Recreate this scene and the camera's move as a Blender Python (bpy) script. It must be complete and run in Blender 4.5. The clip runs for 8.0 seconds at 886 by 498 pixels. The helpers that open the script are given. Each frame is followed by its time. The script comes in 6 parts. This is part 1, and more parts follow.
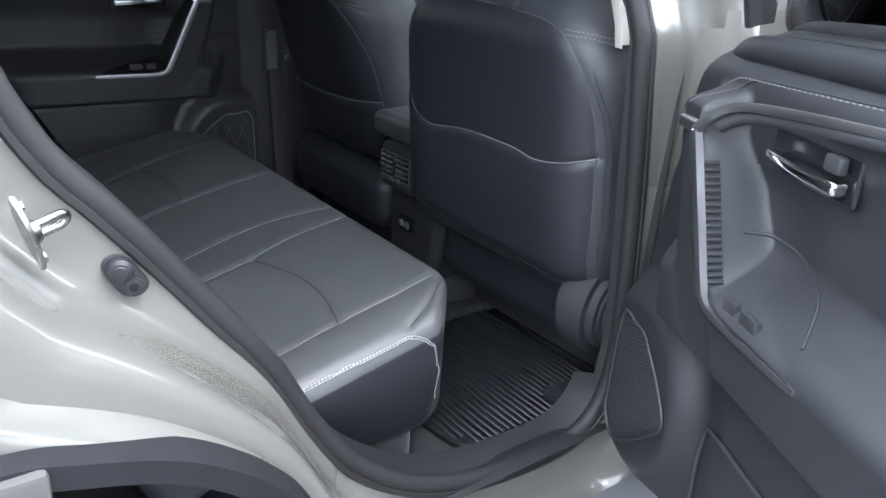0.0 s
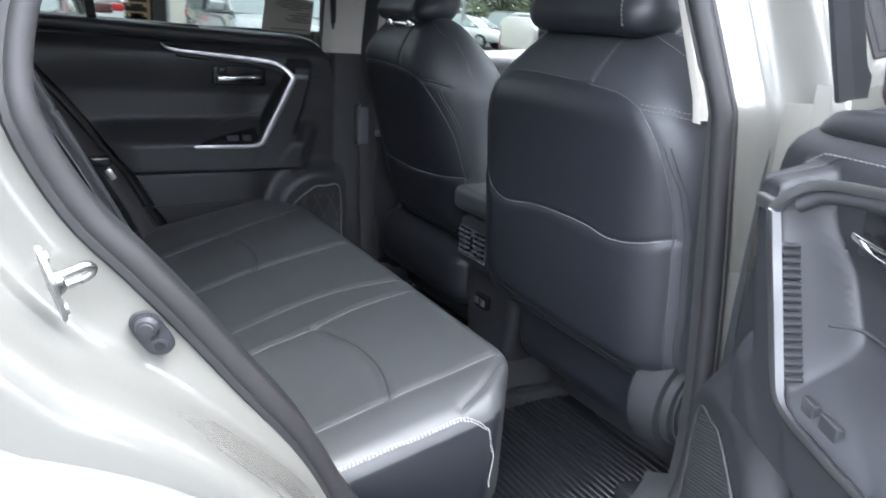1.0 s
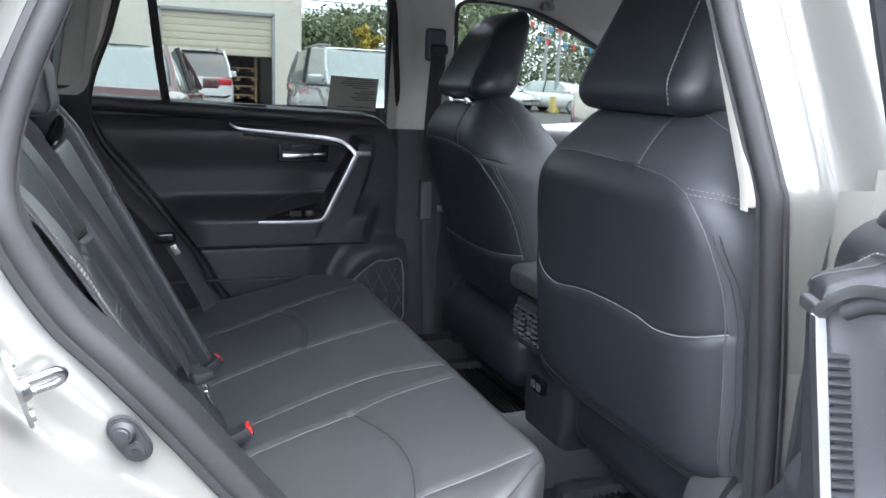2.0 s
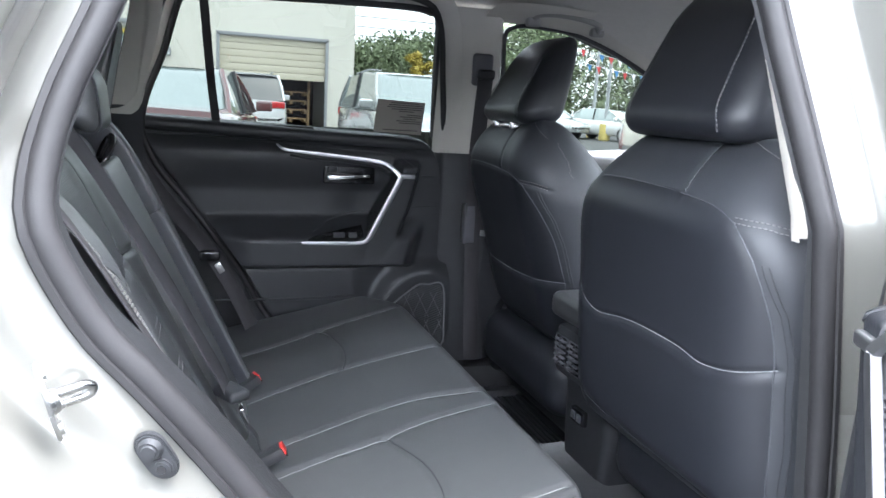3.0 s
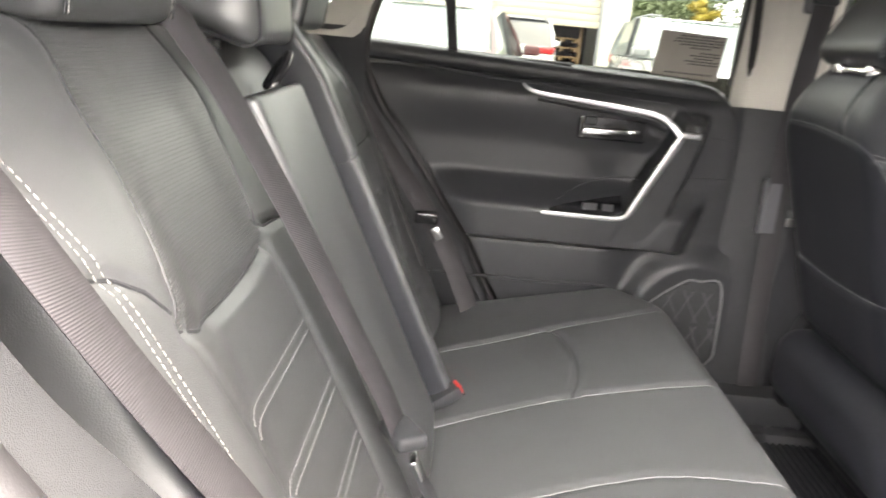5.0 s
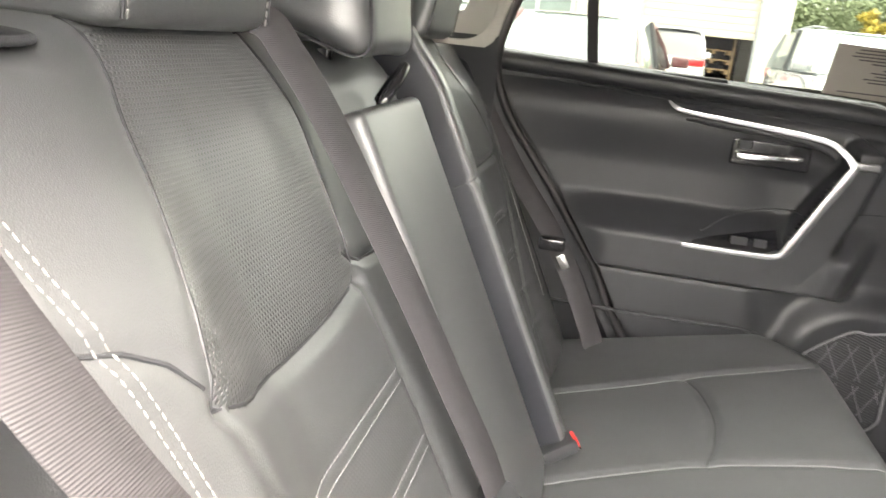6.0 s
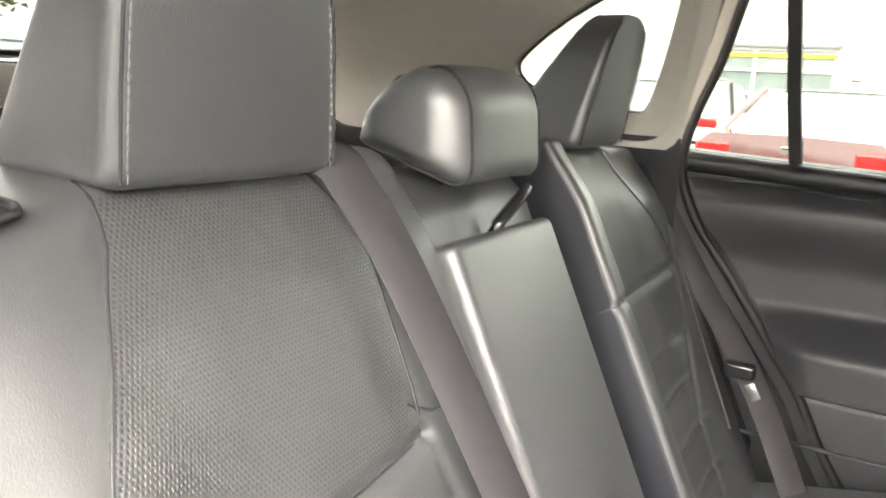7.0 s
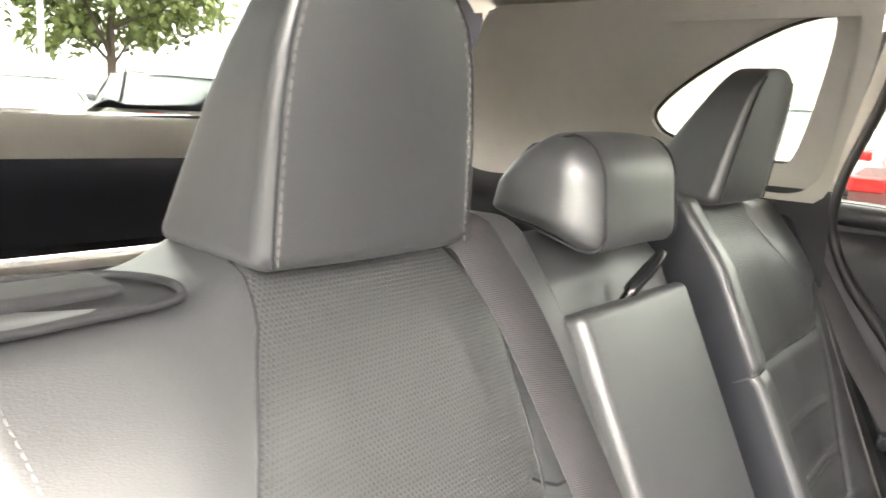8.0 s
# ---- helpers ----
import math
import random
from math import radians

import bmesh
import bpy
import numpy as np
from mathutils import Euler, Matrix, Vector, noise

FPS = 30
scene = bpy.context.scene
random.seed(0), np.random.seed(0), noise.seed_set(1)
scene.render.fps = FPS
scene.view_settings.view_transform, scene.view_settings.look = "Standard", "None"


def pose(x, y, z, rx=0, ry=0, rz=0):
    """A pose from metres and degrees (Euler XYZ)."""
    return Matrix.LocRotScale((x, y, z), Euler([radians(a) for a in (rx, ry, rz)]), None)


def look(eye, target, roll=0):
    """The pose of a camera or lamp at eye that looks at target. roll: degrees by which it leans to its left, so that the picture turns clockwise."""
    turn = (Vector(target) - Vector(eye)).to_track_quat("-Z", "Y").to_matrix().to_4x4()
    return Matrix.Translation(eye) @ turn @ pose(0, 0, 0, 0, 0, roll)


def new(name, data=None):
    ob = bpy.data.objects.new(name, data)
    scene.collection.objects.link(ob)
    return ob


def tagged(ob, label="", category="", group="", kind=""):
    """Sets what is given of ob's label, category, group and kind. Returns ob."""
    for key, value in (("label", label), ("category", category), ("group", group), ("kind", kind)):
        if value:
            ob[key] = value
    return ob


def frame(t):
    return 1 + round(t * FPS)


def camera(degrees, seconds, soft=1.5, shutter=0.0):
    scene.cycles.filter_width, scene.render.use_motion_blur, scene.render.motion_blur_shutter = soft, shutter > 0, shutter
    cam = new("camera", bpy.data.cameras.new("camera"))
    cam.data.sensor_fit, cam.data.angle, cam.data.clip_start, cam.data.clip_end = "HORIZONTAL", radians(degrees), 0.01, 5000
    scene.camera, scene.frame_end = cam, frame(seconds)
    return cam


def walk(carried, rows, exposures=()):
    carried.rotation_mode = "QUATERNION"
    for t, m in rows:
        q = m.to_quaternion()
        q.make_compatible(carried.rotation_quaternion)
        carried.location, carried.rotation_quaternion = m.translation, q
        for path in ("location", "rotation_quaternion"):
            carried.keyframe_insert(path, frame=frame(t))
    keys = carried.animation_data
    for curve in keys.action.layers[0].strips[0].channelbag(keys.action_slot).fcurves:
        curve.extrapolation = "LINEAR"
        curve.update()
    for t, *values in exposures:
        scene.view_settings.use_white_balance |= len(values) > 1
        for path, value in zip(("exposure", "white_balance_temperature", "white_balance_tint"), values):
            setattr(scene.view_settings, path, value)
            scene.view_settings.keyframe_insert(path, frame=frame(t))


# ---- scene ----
cam = camera(60.5, 8.0, shutter=0.4)

PATH = [
    (0, (-0.486, -1.48, 1.166), (0.664, -0.031, 0.407), 4.0),
    (0.5, (-0.47, -1.481, 1.136), (0.653, 0.035, 0.472), 4.8),
    (1, (-0.409, -1.481, 1.146), (0.545, 0.18, 0.569), 3.9),
    (1.5, (-0.336, -1.477, 1.17), (0.473, 0.284, 0.677), 2.7),
    (1.7, (-0.317, -1.472, 1.175), (0.462, 0.311, 0.711), 2.6),
    (3, (-0.284, -1.458, 1.17), (0.346, 0.404, 0.799), 3.4),
    (3.5, (-0.283, -1.332, 1.174), (0.281, 0.554, 0.817), 3.5),
    (4, (-0.259, -1.163, 1.187), (0.235, 0.743, 0.834), 3.3),
    (4.5, (-0.207, -1.082, 1.157), (0.135, 0.847, 0.752), 4.0),
    (5, (-0.19, -0.996, 1.128), (-0.199, 0.928, 0.583), 5.4),
    (5.2, (-0.199, -0.958, 1.121), (-0.299, 0.958, 0.556), 5.5),
    (6.3, (-0.16, -0.849, 1.14), (-0.689, 1.006, 0.611), 5.5),
    (6.5, (-0.121, -0.822, 1.148), (-0.811, 0.991, 0.664), 4.9),
    (7, (-0.09, -0.754, 1.18), (-1.046, 0.955, 0.776), 3.6),
    (7.5, (-0.084, -0.739, 1.206), (-1.207, 0.878, 0.852), 3.1),
    (8, (-0.094, -0.758, 1.217), (-1.336, 0.771, 0.865), 3.4),
]
walk(cam, [(t, look(eye, target, roll)) for t, eye, target, roll in PATH],
     [(0, 3.3, 5850, 11), (0.5, 3.68, 5900, 11), (1.5, 3.82, 5950, 11), (3.5, 4.33, 5950, 11), (4.0, 4.6, 6350, 11), (4.5, 5.1, 7250, 17), (5.0, 5.36, 7400, 14), (6.5, 5.68, 7600, 12), (8.0, 5.82, 7550, 12)])


# ---------------------------------------------------------------- world and light
world = bpy.data.worlds.new("overcast_sky")
scene.world = world
world.use_nodes = True
wn = world.node_tree
wn.nodes.clear()
sky = wn.nodes.new("ShaderNodeTexSky")
sky.sky_type = "NISHITA"
sky.sun_disc = False
sky.sun_elevation = radians(70)
sky.sun_rotation = radians(135)
sky.air_density, sky.dust_density, sky.ozone_density = 1.0, 6.0, 1.0
cloud = wn.nodes.new("ShaderNodeMixRGB")          # cloud cover greys the blue of the sky
cloud.inputs[0].default_value = 0.85
cloud.inputs[2].default_value = (9.0, 9.2, 9.4, 1)
bg = wn.nodes.new("ShaderNodeBackground")
bg.inputs[1].default_value = 0.13
wo = wn.nodes.new("ShaderNodeOutputWorld")
wn.links.new(sky.outputs[0], cloud.inputs[1])
wn.links.new(cloud.outputs[0], bg.inputs[0])
wn.links.new(bg.outputs[0], wo.inputs[0])
sun_data = bpy.data.lights.new("sun", "SUN")
sun_data.energy, sun_data.angle, sun_data.color = 0.5, radians(40), (1.0, 0.97, 0.92)
sun = new("sun", sun_data)
sun.matrix_world = look((2.2, -2.2, 8.4), (0, 0, 0))


# ---------------------------------------------------------------- materials
def material(name, color, rough=0.5, metal=0.0, var=0.08, scale=20.0, bump=0.0, bump_scale=200.0, coat=0.0, sheen=0.0,
             spec=0.5, wear=0.0, voronoi=False, stretch=(1, 1, 1), coat_rough=0.06):
    m = bpy.data.materials.new(name)
    m.use_nodes = True
    nt = m.node_tree
    b = nt.nodes["Principled BSDF"]
    b.inputs["Metallic"].default_value = metal
    b.inputs["Coat Weight"].default_value = coat
    b.inputs["Coat Roughness"].default_value = coat_rough
    b.inputs["Specular IOR Level"].default_value = spec
    b.inputs["Sheen Weight"].default_value = sheen
    tc = nt.nodes.new("ShaderNodeTexCoord")
    mp = nt.nodes.new("ShaderNodeMapping")
    mp.inputs["Scale"].default_value = stretch
    nt.links.new(tc.outputs["Object"], mp.inputs[0])
    n1 = nt.nodes.new("ShaderNodeTexNoise")
    n1.inputs["Scale"].default_value, n1.inputs["Detail"].default_value = scale, 5
    nt.links.new(mp.outputs[0], n1.inputs["Vector"])
    n2 = nt.nodes.new("ShaderNodeTexNoise")
    n2.inputs["Scale"].default_value, n2.inputs["Detail"].default_value = scale * 0.13, 3
    nt.links.new(mp.outputs[0], n2.inputs["Vector"])
    add = nt.nodes.new("ShaderNodeMath")
    add.operation = "ADD"
    nt.links.new(n1.outputs[0], add.inputs[0])
    nt.links.new(n2.outputs[0], add.inputs[1])
    ramp = nt.nodes.new("ShaderNodeMapRange")
    ramp.inputs[1].default_value, ramp.inputs[2].default_value = 0.6, 1.4
    ramp.inputs[3].default_value, ramp.inputs[4].default_value = 1 - var, 1 + var
    nt.links.new(add.outputs[0], ramp.inputs[0])
    mul = nt.nodes.new("ShaderNodeVectorMath")
    mul.operation = "SCALE"
    mul.inputs[0].default_value = color[:3]
    nt.links.new(ramp.outputs[0], mul.inputs["Scale"])
    nt.links.new(mul.outputs[0], b.inputs["Base Color"])
    rr = nt.nodes.new("ShaderNodeMapRange")
    rr.inputs[1].default_value, rr.inputs[2].default_value = 0.3, 0.7
    rr.inputs[3].default_value, rr.inputs[4].default_value = max(0.02, rough - 0.06 - wear), min(1, rough + 0.06 + wear)
    nt.links.new(n2.outputs[0], rr.inputs[0])
    nt.links.new(rr.outputs[0], b.inputs["Roughness"])
    if bump:
        if voronoi:
            t = nt.nodes.new("ShaderNodeTexVoronoi")
            t.inputs["Scale"].default_value = bump_scale
        else:
            t = nt.nodes.new("ShaderNodeTexNoise")
            t.inputs["Scale"].default_value, t.inputs["Detail"].default_value = bump_scale, 3
        nt.links.new(mp.outputs[0], t.inputs["Vector"])
        bp = nt.nodes.new("ShaderNodeBump")
        bp.inputs["Strength"].default_value, bp.inputs["Distance"].default_value = bump, 0.001
        nt.links.new(t.outputs[0], bp.inputs["Height"])
        nt.links.new(bp.outputs[0], b.inputs["Normal"])
    return m


def dotted(name, color, pitch, rough=0.45, depth=0.6, hole=0.30, dark=0.35, ribs=False, spec=0.5, coat=0.0):
    """Leather with rows of small punched holes, or woven ribs, laid out in the object's own y and z."""
    m = material(name, color, rough, var=0.06, scale=25, spec=spec, coat=coat, coat_rough=0.36)
    nt = m.node_tree
    b = nt.nodes["Principled BSDF"]
    tc = nt.nodes.new("ShaderNodeTexCoord")
    sep = nt.nodes.new("ShaderNodeSeparateXYZ")
    nt.links.new(tc.outputs["UV"], sep.inputs[0])

    def math(op, a, c=None):
        n = nt.nodes.new("ShaderNodeMath")
        n.operation = op
        for i, v in enumerate((a, c)):
            if v is None:
                continue
            if isinstance(v, (int, float)):
                n.inputs[i].default_value = v
            else:
                nt.links.new(v, n.inputs[i])
        return n.outputs[0]

    if ribs:
        s = math("SINE", math("MULTIPLY", math("ADD", sep.outputs[1], math("MULTIPLY", sep.outputs[0], 0.35)), 2 * 3.14159 / pitch))
        height = math("MULTIPLY", math("ADD", s, 1.0), 0.5)
    else:
        row = math("DIVIDE", sep.outputs[1], pitch * 0.866)
        odd = math("MULTIPLY", math("MODULO", math("FLOOR", row), 2.0), 0.5)
        fx = math("SUBTRACT", math("FRACT", math("ADD", math("DIVIDE", sep.outputs[0], pitch), odd)), 0.5)
        fy = math("MULTIPLY", math("SUBTRACT", math("FRACT", row), 0.5), 0.866)
        r = math("SQRT", math("ADD", math("MULTIPLY", fx, fx), math("MULTIPLY", fy, fy)))
        mr = nt.nodes.new("ShaderNodeMapRange")
        mr.interpolation_type = "SMOOTHSTEP"
        mr.inputs[1].default_value, mr.inputs[2].default_value = hole * 0.6, hole * 1.25
        nt.links.new(r, mr.inputs[0])
        height = mr.outputs[0]
    bp = nt.nodes.new("ShaderNodeBump")
    bp.inputs["Strength"].default_value, bp.inputs["Distance"].default_value = depth, 0.0012
    nt.links.new(height, bp.inputs["Height"])
    nt.links.new(bp.outputs[0], b.inputs["Normal"])
    old = b.inputs["Base Color"].links[0].from_socket
    mx = nt.nodes.new("ShaderNodeVectorMath")
    mx.operation = "SCALE"
    nt.links.new(old, mx.inputs[0])
    mr2 = nt.nodes.new("ShaderNodeMapRange")
    mr2.inputs[3].default_value = dark
    nt.links.new(height, mr2.inputs[0])
    nt.links.new(mr2.outputs[0], mx.inputs["Scale"])
    nt.links.new(mx.outputs[0], b.inputs["Base Color"])
    return m


def glass(name, tint=(0.85, 0.92, 0.9), rough=0.0, mix=0.92):
    m = bpy.data.materials.new(name)
    m.use_nodes = True
    nt = m.node_tree
    nt.nodes.clear()
    out = nt.nodes.new("ShaderNodeOutputMaterial")
    tr = nt.nodes.new("ShaderNodeBsdfTransparent")
    tr.inputs[0].default_value = (*tint, 1)
    gl = nt.nodes.new("ShaderNodeBsdfGlossy")
    gl.inputs["Roughness"].default_value = rough
    fr = nt.nodes.new("ShaderNodeFresnel")
    fr.inputs[0].default_value = 1.45
    mixn = nt.nodes.new("ShaderNodeMixShader")
    nt.links.new(fr.outputs[0], mixn.inputs[0])
    nt.links.new(tr.outputs[0], mixn.inputs[1])
    nt.links.new(gl.outputs[0], mixn.inputs[2])
    nt.links.new(mixn.outputs[0], out.inputs[0])
    return m


LEATHER = (0.044, 0.046, 0.048)
leather = material("black_leather", LEATHER, 0.44, var=0.12, scale=30, bump=0.18, bump_scale=800, voronoi=True, spec=1.0, coat=0.6, coat_rough=0.35)
cushion_leather = material("matt_black_cushion_leather", LEATHER, 0.58, var=0.12, scale=30, bump=0.22, bump_scale=800, voronoi=True, spec=0.75, coat=0.2, coat_rough=0.5)
# darker copy of the seat leather, with shade put into its colour
leather_shaded = material("shaded_black_leather", (0.017, 0.0183, 0.023), 0.43, var=0.08, scale=30, bump=0.14, bump_scale=1000, voronoi=True, spec=0.5)
perforated = dotted("perforated_leather", LEATHER, 0.0040, 0.46, depth=1.0, hole=0.28, dark=0.10, spec=1.0, coat=0.4)
stripe_leather = dotted("ribbed_leather", LEATHER, 0.0044, 0.47, depth=0.2, hole=0.20, dark=0.75, spec=1.0, coat=0.4)
webbing = dotted("belt_webbing", (0.036, 0.034, 0.037), 0.0019, 0.62, depth=0.25, ribs=True, dark=0.85, spec=0.3)
seam_dark = material("seam_shadow_thread", (0.022, 0.023, 0.026), 0.6)
stitch_white = material("pale_stitching", (0.16, 0.16, 0.164), 0.6)
thread_pale = material("white_thread", (0.34, 0.335, 0.33), 0.6)
thread_bright = material("bright_pale_thread", (0.145, 0.142, 0.138), 0.6)
piping_dark = material("dark_grey_piping", (0.075, 0.078, 0.085), 0.42)
seam_highlight = material("grey_seam_highlight", (0.13, 0.132, 0.136), 0.5)
stitch_grey = material("grey_piping", (0.19, 0.193, 0.20), 0.42)
plastic = material("black_moulded_plastic", (0.025, 0.026, 0.029), 0.52, var=0.12, scale=40, bump=0.3, bump_scale=1400, voronoi=True, spec=0.4)
plastic_soft = material("soft_touch_door_vinyl", (0.021, 0.022, 0.025), 0.42, var=0.10, scale=24, bump=0.25, bump_scale=900, voronoi=True, spec=0.4)
plastic_gloss = material("gloss_black_plastic", (0.010, 0.010, 0.012), 0.15)
grey_plastic = material("grey_plastic", (0.085, 0.085, 0.095), 0.45)
paint = material("pearl_white_paint", (0.112, 0.110, 0.100), 0.26, var=0.02, scale=6, coat=1.0, bump=0.02, bump_scale=60, wear=0.03)
arch_plastic = material("black_arch_plastic", (0.012, 0.012, 0.014), 0.8, var=0.15, scale=40, bump=0.3, bump_scale=900, voronoi=True, spec=0.15)
liner_black = material("black_arch_liner", (0.004, 0.004, 0.005), 0.95, spec=0.1)
clad_grey = material("weathered_grey_cladding", (0.060, 0.057, 0.055), 0.7, var=0.15, scale=30, bump=0.3, bump_scale=900, voronoi=True, spec=0.3)
rubber = material("weatherstrip_rubber", (0.021, 0.020, 0.0215), 0.55, var=0.15, scale=50, bump=0.2, bump_scale=500, spec=0.35)
sill_black = material("black_sill_plastic", (0.013, 0.0135, 0.015), 0.55, var=0.12, scale=40, bump=0.3, bump_scale=1400, voronoi=True, spec=0.35)
# mid-dark copy of the leather, for seat sides turned towards the doorway light
leather_half_shaded = material("half_shaded_black_leather", (0.030, 0.032, 0.037), 0.50, var=0.08, scale=30, bump=0.14, bump_scale=900, voronoi=True, spec=0.5)
mat_rubber = material("floor_mat_rubber", (0.012, 0.013, 0.015), 0.45, var=0.15, scale=30, bump=0.2, bump_scale=600)
carpet = material("black_carpet", (0.016, 0.017, 0.019), 0.95, var=0.3, scale=200, bump=0.8, bump_scale=700, sheen=0.3)
satin = material("satin_silver_trim", (0.42, 0.42, 0.43), 0.34, metal=1.0, var=0.03)
chrome = material("bright_chrome", (0.85, 0.85, 0.86), 0.10, metal=1.0, var=0.02)
zinc = material("zinc_plated_steel", (0.40, 0.40, 0.395), 0.30, metal=1.0, var=0.08, scale=60)
tail_black = material("black_tailgate_trim", (0.008, 0.009, 0.014), 0.65, var=0.1, bump=0.2, bump_scale=900, spec=0.2)
handle_grey = material("grey_handle_plastic", (0.26, 0.25, 0.24), 0.55, var=0.05, bump=0.2, bump_scale=900)
trim_light = material("pale_grey_pillar_trim", (0.50, 0.475, 0.43), 0.6, var=0.05, scale=30, bump=0.25, bump_scale=900)
headliner_cloth = material("pale_grey_headliner_cloth", (0.50, 0.48, 0.45), 0.95, var=0.06, scale=60, bump=0.4, bump_scale=1200, sheen=0.2)
red_plastic = material("red_button_plastic", (0.60, 0.03, 0.025), 0.35)
car_glass = glass("clear_front_glass", (0.135, 0.148, 0.138))
screen_glass = glass("clear_windscreen_glass", (0.36, 0.38, 0.375))
privacy_glass = glass("tinted_privacy_glass", (0.090, 0.099, 0.094))
tail_glass = glass("dark_tail_glass", (0.075, 0.082, 0.080))
speaker_cloth = dotted("speaker_mesh_fine", (0.045, 0.046, 0.050), 0.0055, 0.5, depth=0.8, ribs=True, dark=0.35)
frit = material("black_glass_border", (0.006, 0.007, 0.012), 0.6, spec=0.15)
paper = material("grey_paper_card", (0.26, 0.24, 0.215), 0.8, var=0.05)
ink = material("dark_print", (0.06, 0.055, 0.055), 0.8)
asphalt = material("grey_asphalt", (0.062, 0.062, 0.060), 0.9, var=0.25, scale=3.0, bump=0.5, bump_scale=60)
tyre_rubber = material("tyre_rubber", (0.02, 0.02, 0.02), 0.7)
stucco = material("cream_render_wall", (0.74, 0.71, 0.62), 0.9, var=0.04, scale=1.5, bump=0.2, bump_scale=40)
shutter_paint = material("cream_shutter_paint", (0.62, 0.57, 0.44), 0.55, var=0.08, scale=2)
# darkness of the unlit workshop, put into the base colour
dark_void = material("workshop_interior_dark", (0.03, 0.03, 0.035), 0.9)
crate_wood = material("pallet_wood", (0.36, 0.24, 0.13), 0.75, var=0.25, scale=8, stretch=(1, 1, 6))
steel_grey = material("grey_painted_steel", (0.30, 0.31, 0.32), 0.5)
leaf_green = material("leaf_green", (0.17, 0.21, 0.11), 0.7, var=0.35, scale=1.2)
leaf_bright = material("sunlit_leaf_green", (0.28, 0.34, 0.13), 0.7, var=0.28, scale=2.0)
leaf_yellow = material("yellow_autumn_leaf", (0.42, 0.33, 0.05), 0.6, var=0.3, scale=2)
bark = material("grey_brown_bark", (0.12, 0.09, 0.07), 0.9, var=0.3, scale=6, bump=0.6, bump_scale=30)
silver_paint = material("silver_car_paint", (0.50, 0.52, 0.52), 0.25, metal=0.5, coat=1.0, var=0.02)
pale_paint = material("white_car_paint", (0.70, 0.70, 0.69), 0.3, coat=1.0, var=0.02)
# dark red, greyed to carry the sky's pale reflection in the base
red_paint = material("dark_red_car_paint", (0.15, 0.055, 0.055), 0.10, coat=1.0, var=0.03)
blue_paint = material("dark_blue_car_paint", (0.05, 0.07, 0.12), 0.25, coat=1.0, var=0.03)
grey_paint = material("grey_car_paint", (0.20, 0.21, 0.22), 0.25, metal=0.4, coat=1.0, var=0.03)
# pale green base stands in for sky reflected in the windows
lot_glass = material("sky_pale_window", (0.26, 0.31, 0.30), 0.08, spec=0.8, coat=1.0)
smoked_glass = material("smoked_car_window", (0.03, 0.034, 0.036), 0.08, spec=0.6, coat=0.6)
lamp_red = material("red_tail_lamp", (0.55, 0.02, 0.02), 0.15, coat=1.0)
lamp_clear = material("clear_head_lamp", (0.7, 0.72, 0.72), 0.15, coat=1.0)
flag_red = material("red_bunting", (0.5, 0.04, 0.04), 0.7)
flag_blue = material("blue_bunting", (0.05, 0.20, 0.42), 0.7)
flag_white = material("white_bunting", (0.75, 0.75, 0.75), 0.7)
yellow_paint = material("yellow_painted_concrete", (0.62, 0.50, 0.16), 0.8, var=0.15, scale=6)
yellow_light = material("yellow_sign_band", (0.75, 0.52, 0.08), 0.6)


# ---------------------------------------------------------------- mesh helpers
def mesh_object(name, verts, faces, mat, parent=None, label="", smooth=True, uv=None):
    me = bpy.data.meshes.new(name)
    me.from_pydata([tuple(map(float, v)) for v in verts], [], [tuple(f) for f in faces])
    bmn = bmesh.new()
    bmn.from_mesh(me)
    bmesh.ops.recalc_face_normals(bmn, faces=bmn.faces)
    bmn.to_mesh(me)
    bmn.free()
    if smooth:
        me.polygons.foreach_set("use_smooth", [True] * len(me.polygons))
        me.set_sharp_from_angle(angle=radians(50))
    if uv is not None:
        layer = me.uv_layers.new(name="uv")
        loops = np.empty(len(me.loops), dtype=np.int32)
        me.loops.foreach_get("vertex_index", loops)
        layer.data.foreach_set("uv", np.asarray(uv, float)[loops].ravel())
    me.materials.append(mat)
    ob = new(name, me)
    if parent is not None:
        ob.parent = parent
    if label:
        tagged(ob, label)
    return ob


def part(name, bm, mat, parent=None, label="", smooth=True):
    me = bpy.data.meshes.new(name)
    bmesh.ops.recalc_face_normals(bm, faces=bm.faces)
    bm.to_mesh(me)
    bm.free()
    if smooth:
        me.polygons.foreach_set("use_smooth", [True] * len(me.polygons))
        me.set_sharp_from_angle(angle=radians(40))
    me.materials.append(mat)
    ob = new(name, me)
    if parent is not None:
        ob.parent = parent
    if label:
        tagged(ob, label)
    return ob


def thing(name, label, category, kind="", group="", at=(0, 0, 0)):
    ob = new(name)
    ob.location = at
    ob.empty_display_size = 0.1
    return tagged(ob, label, category, group, kind)


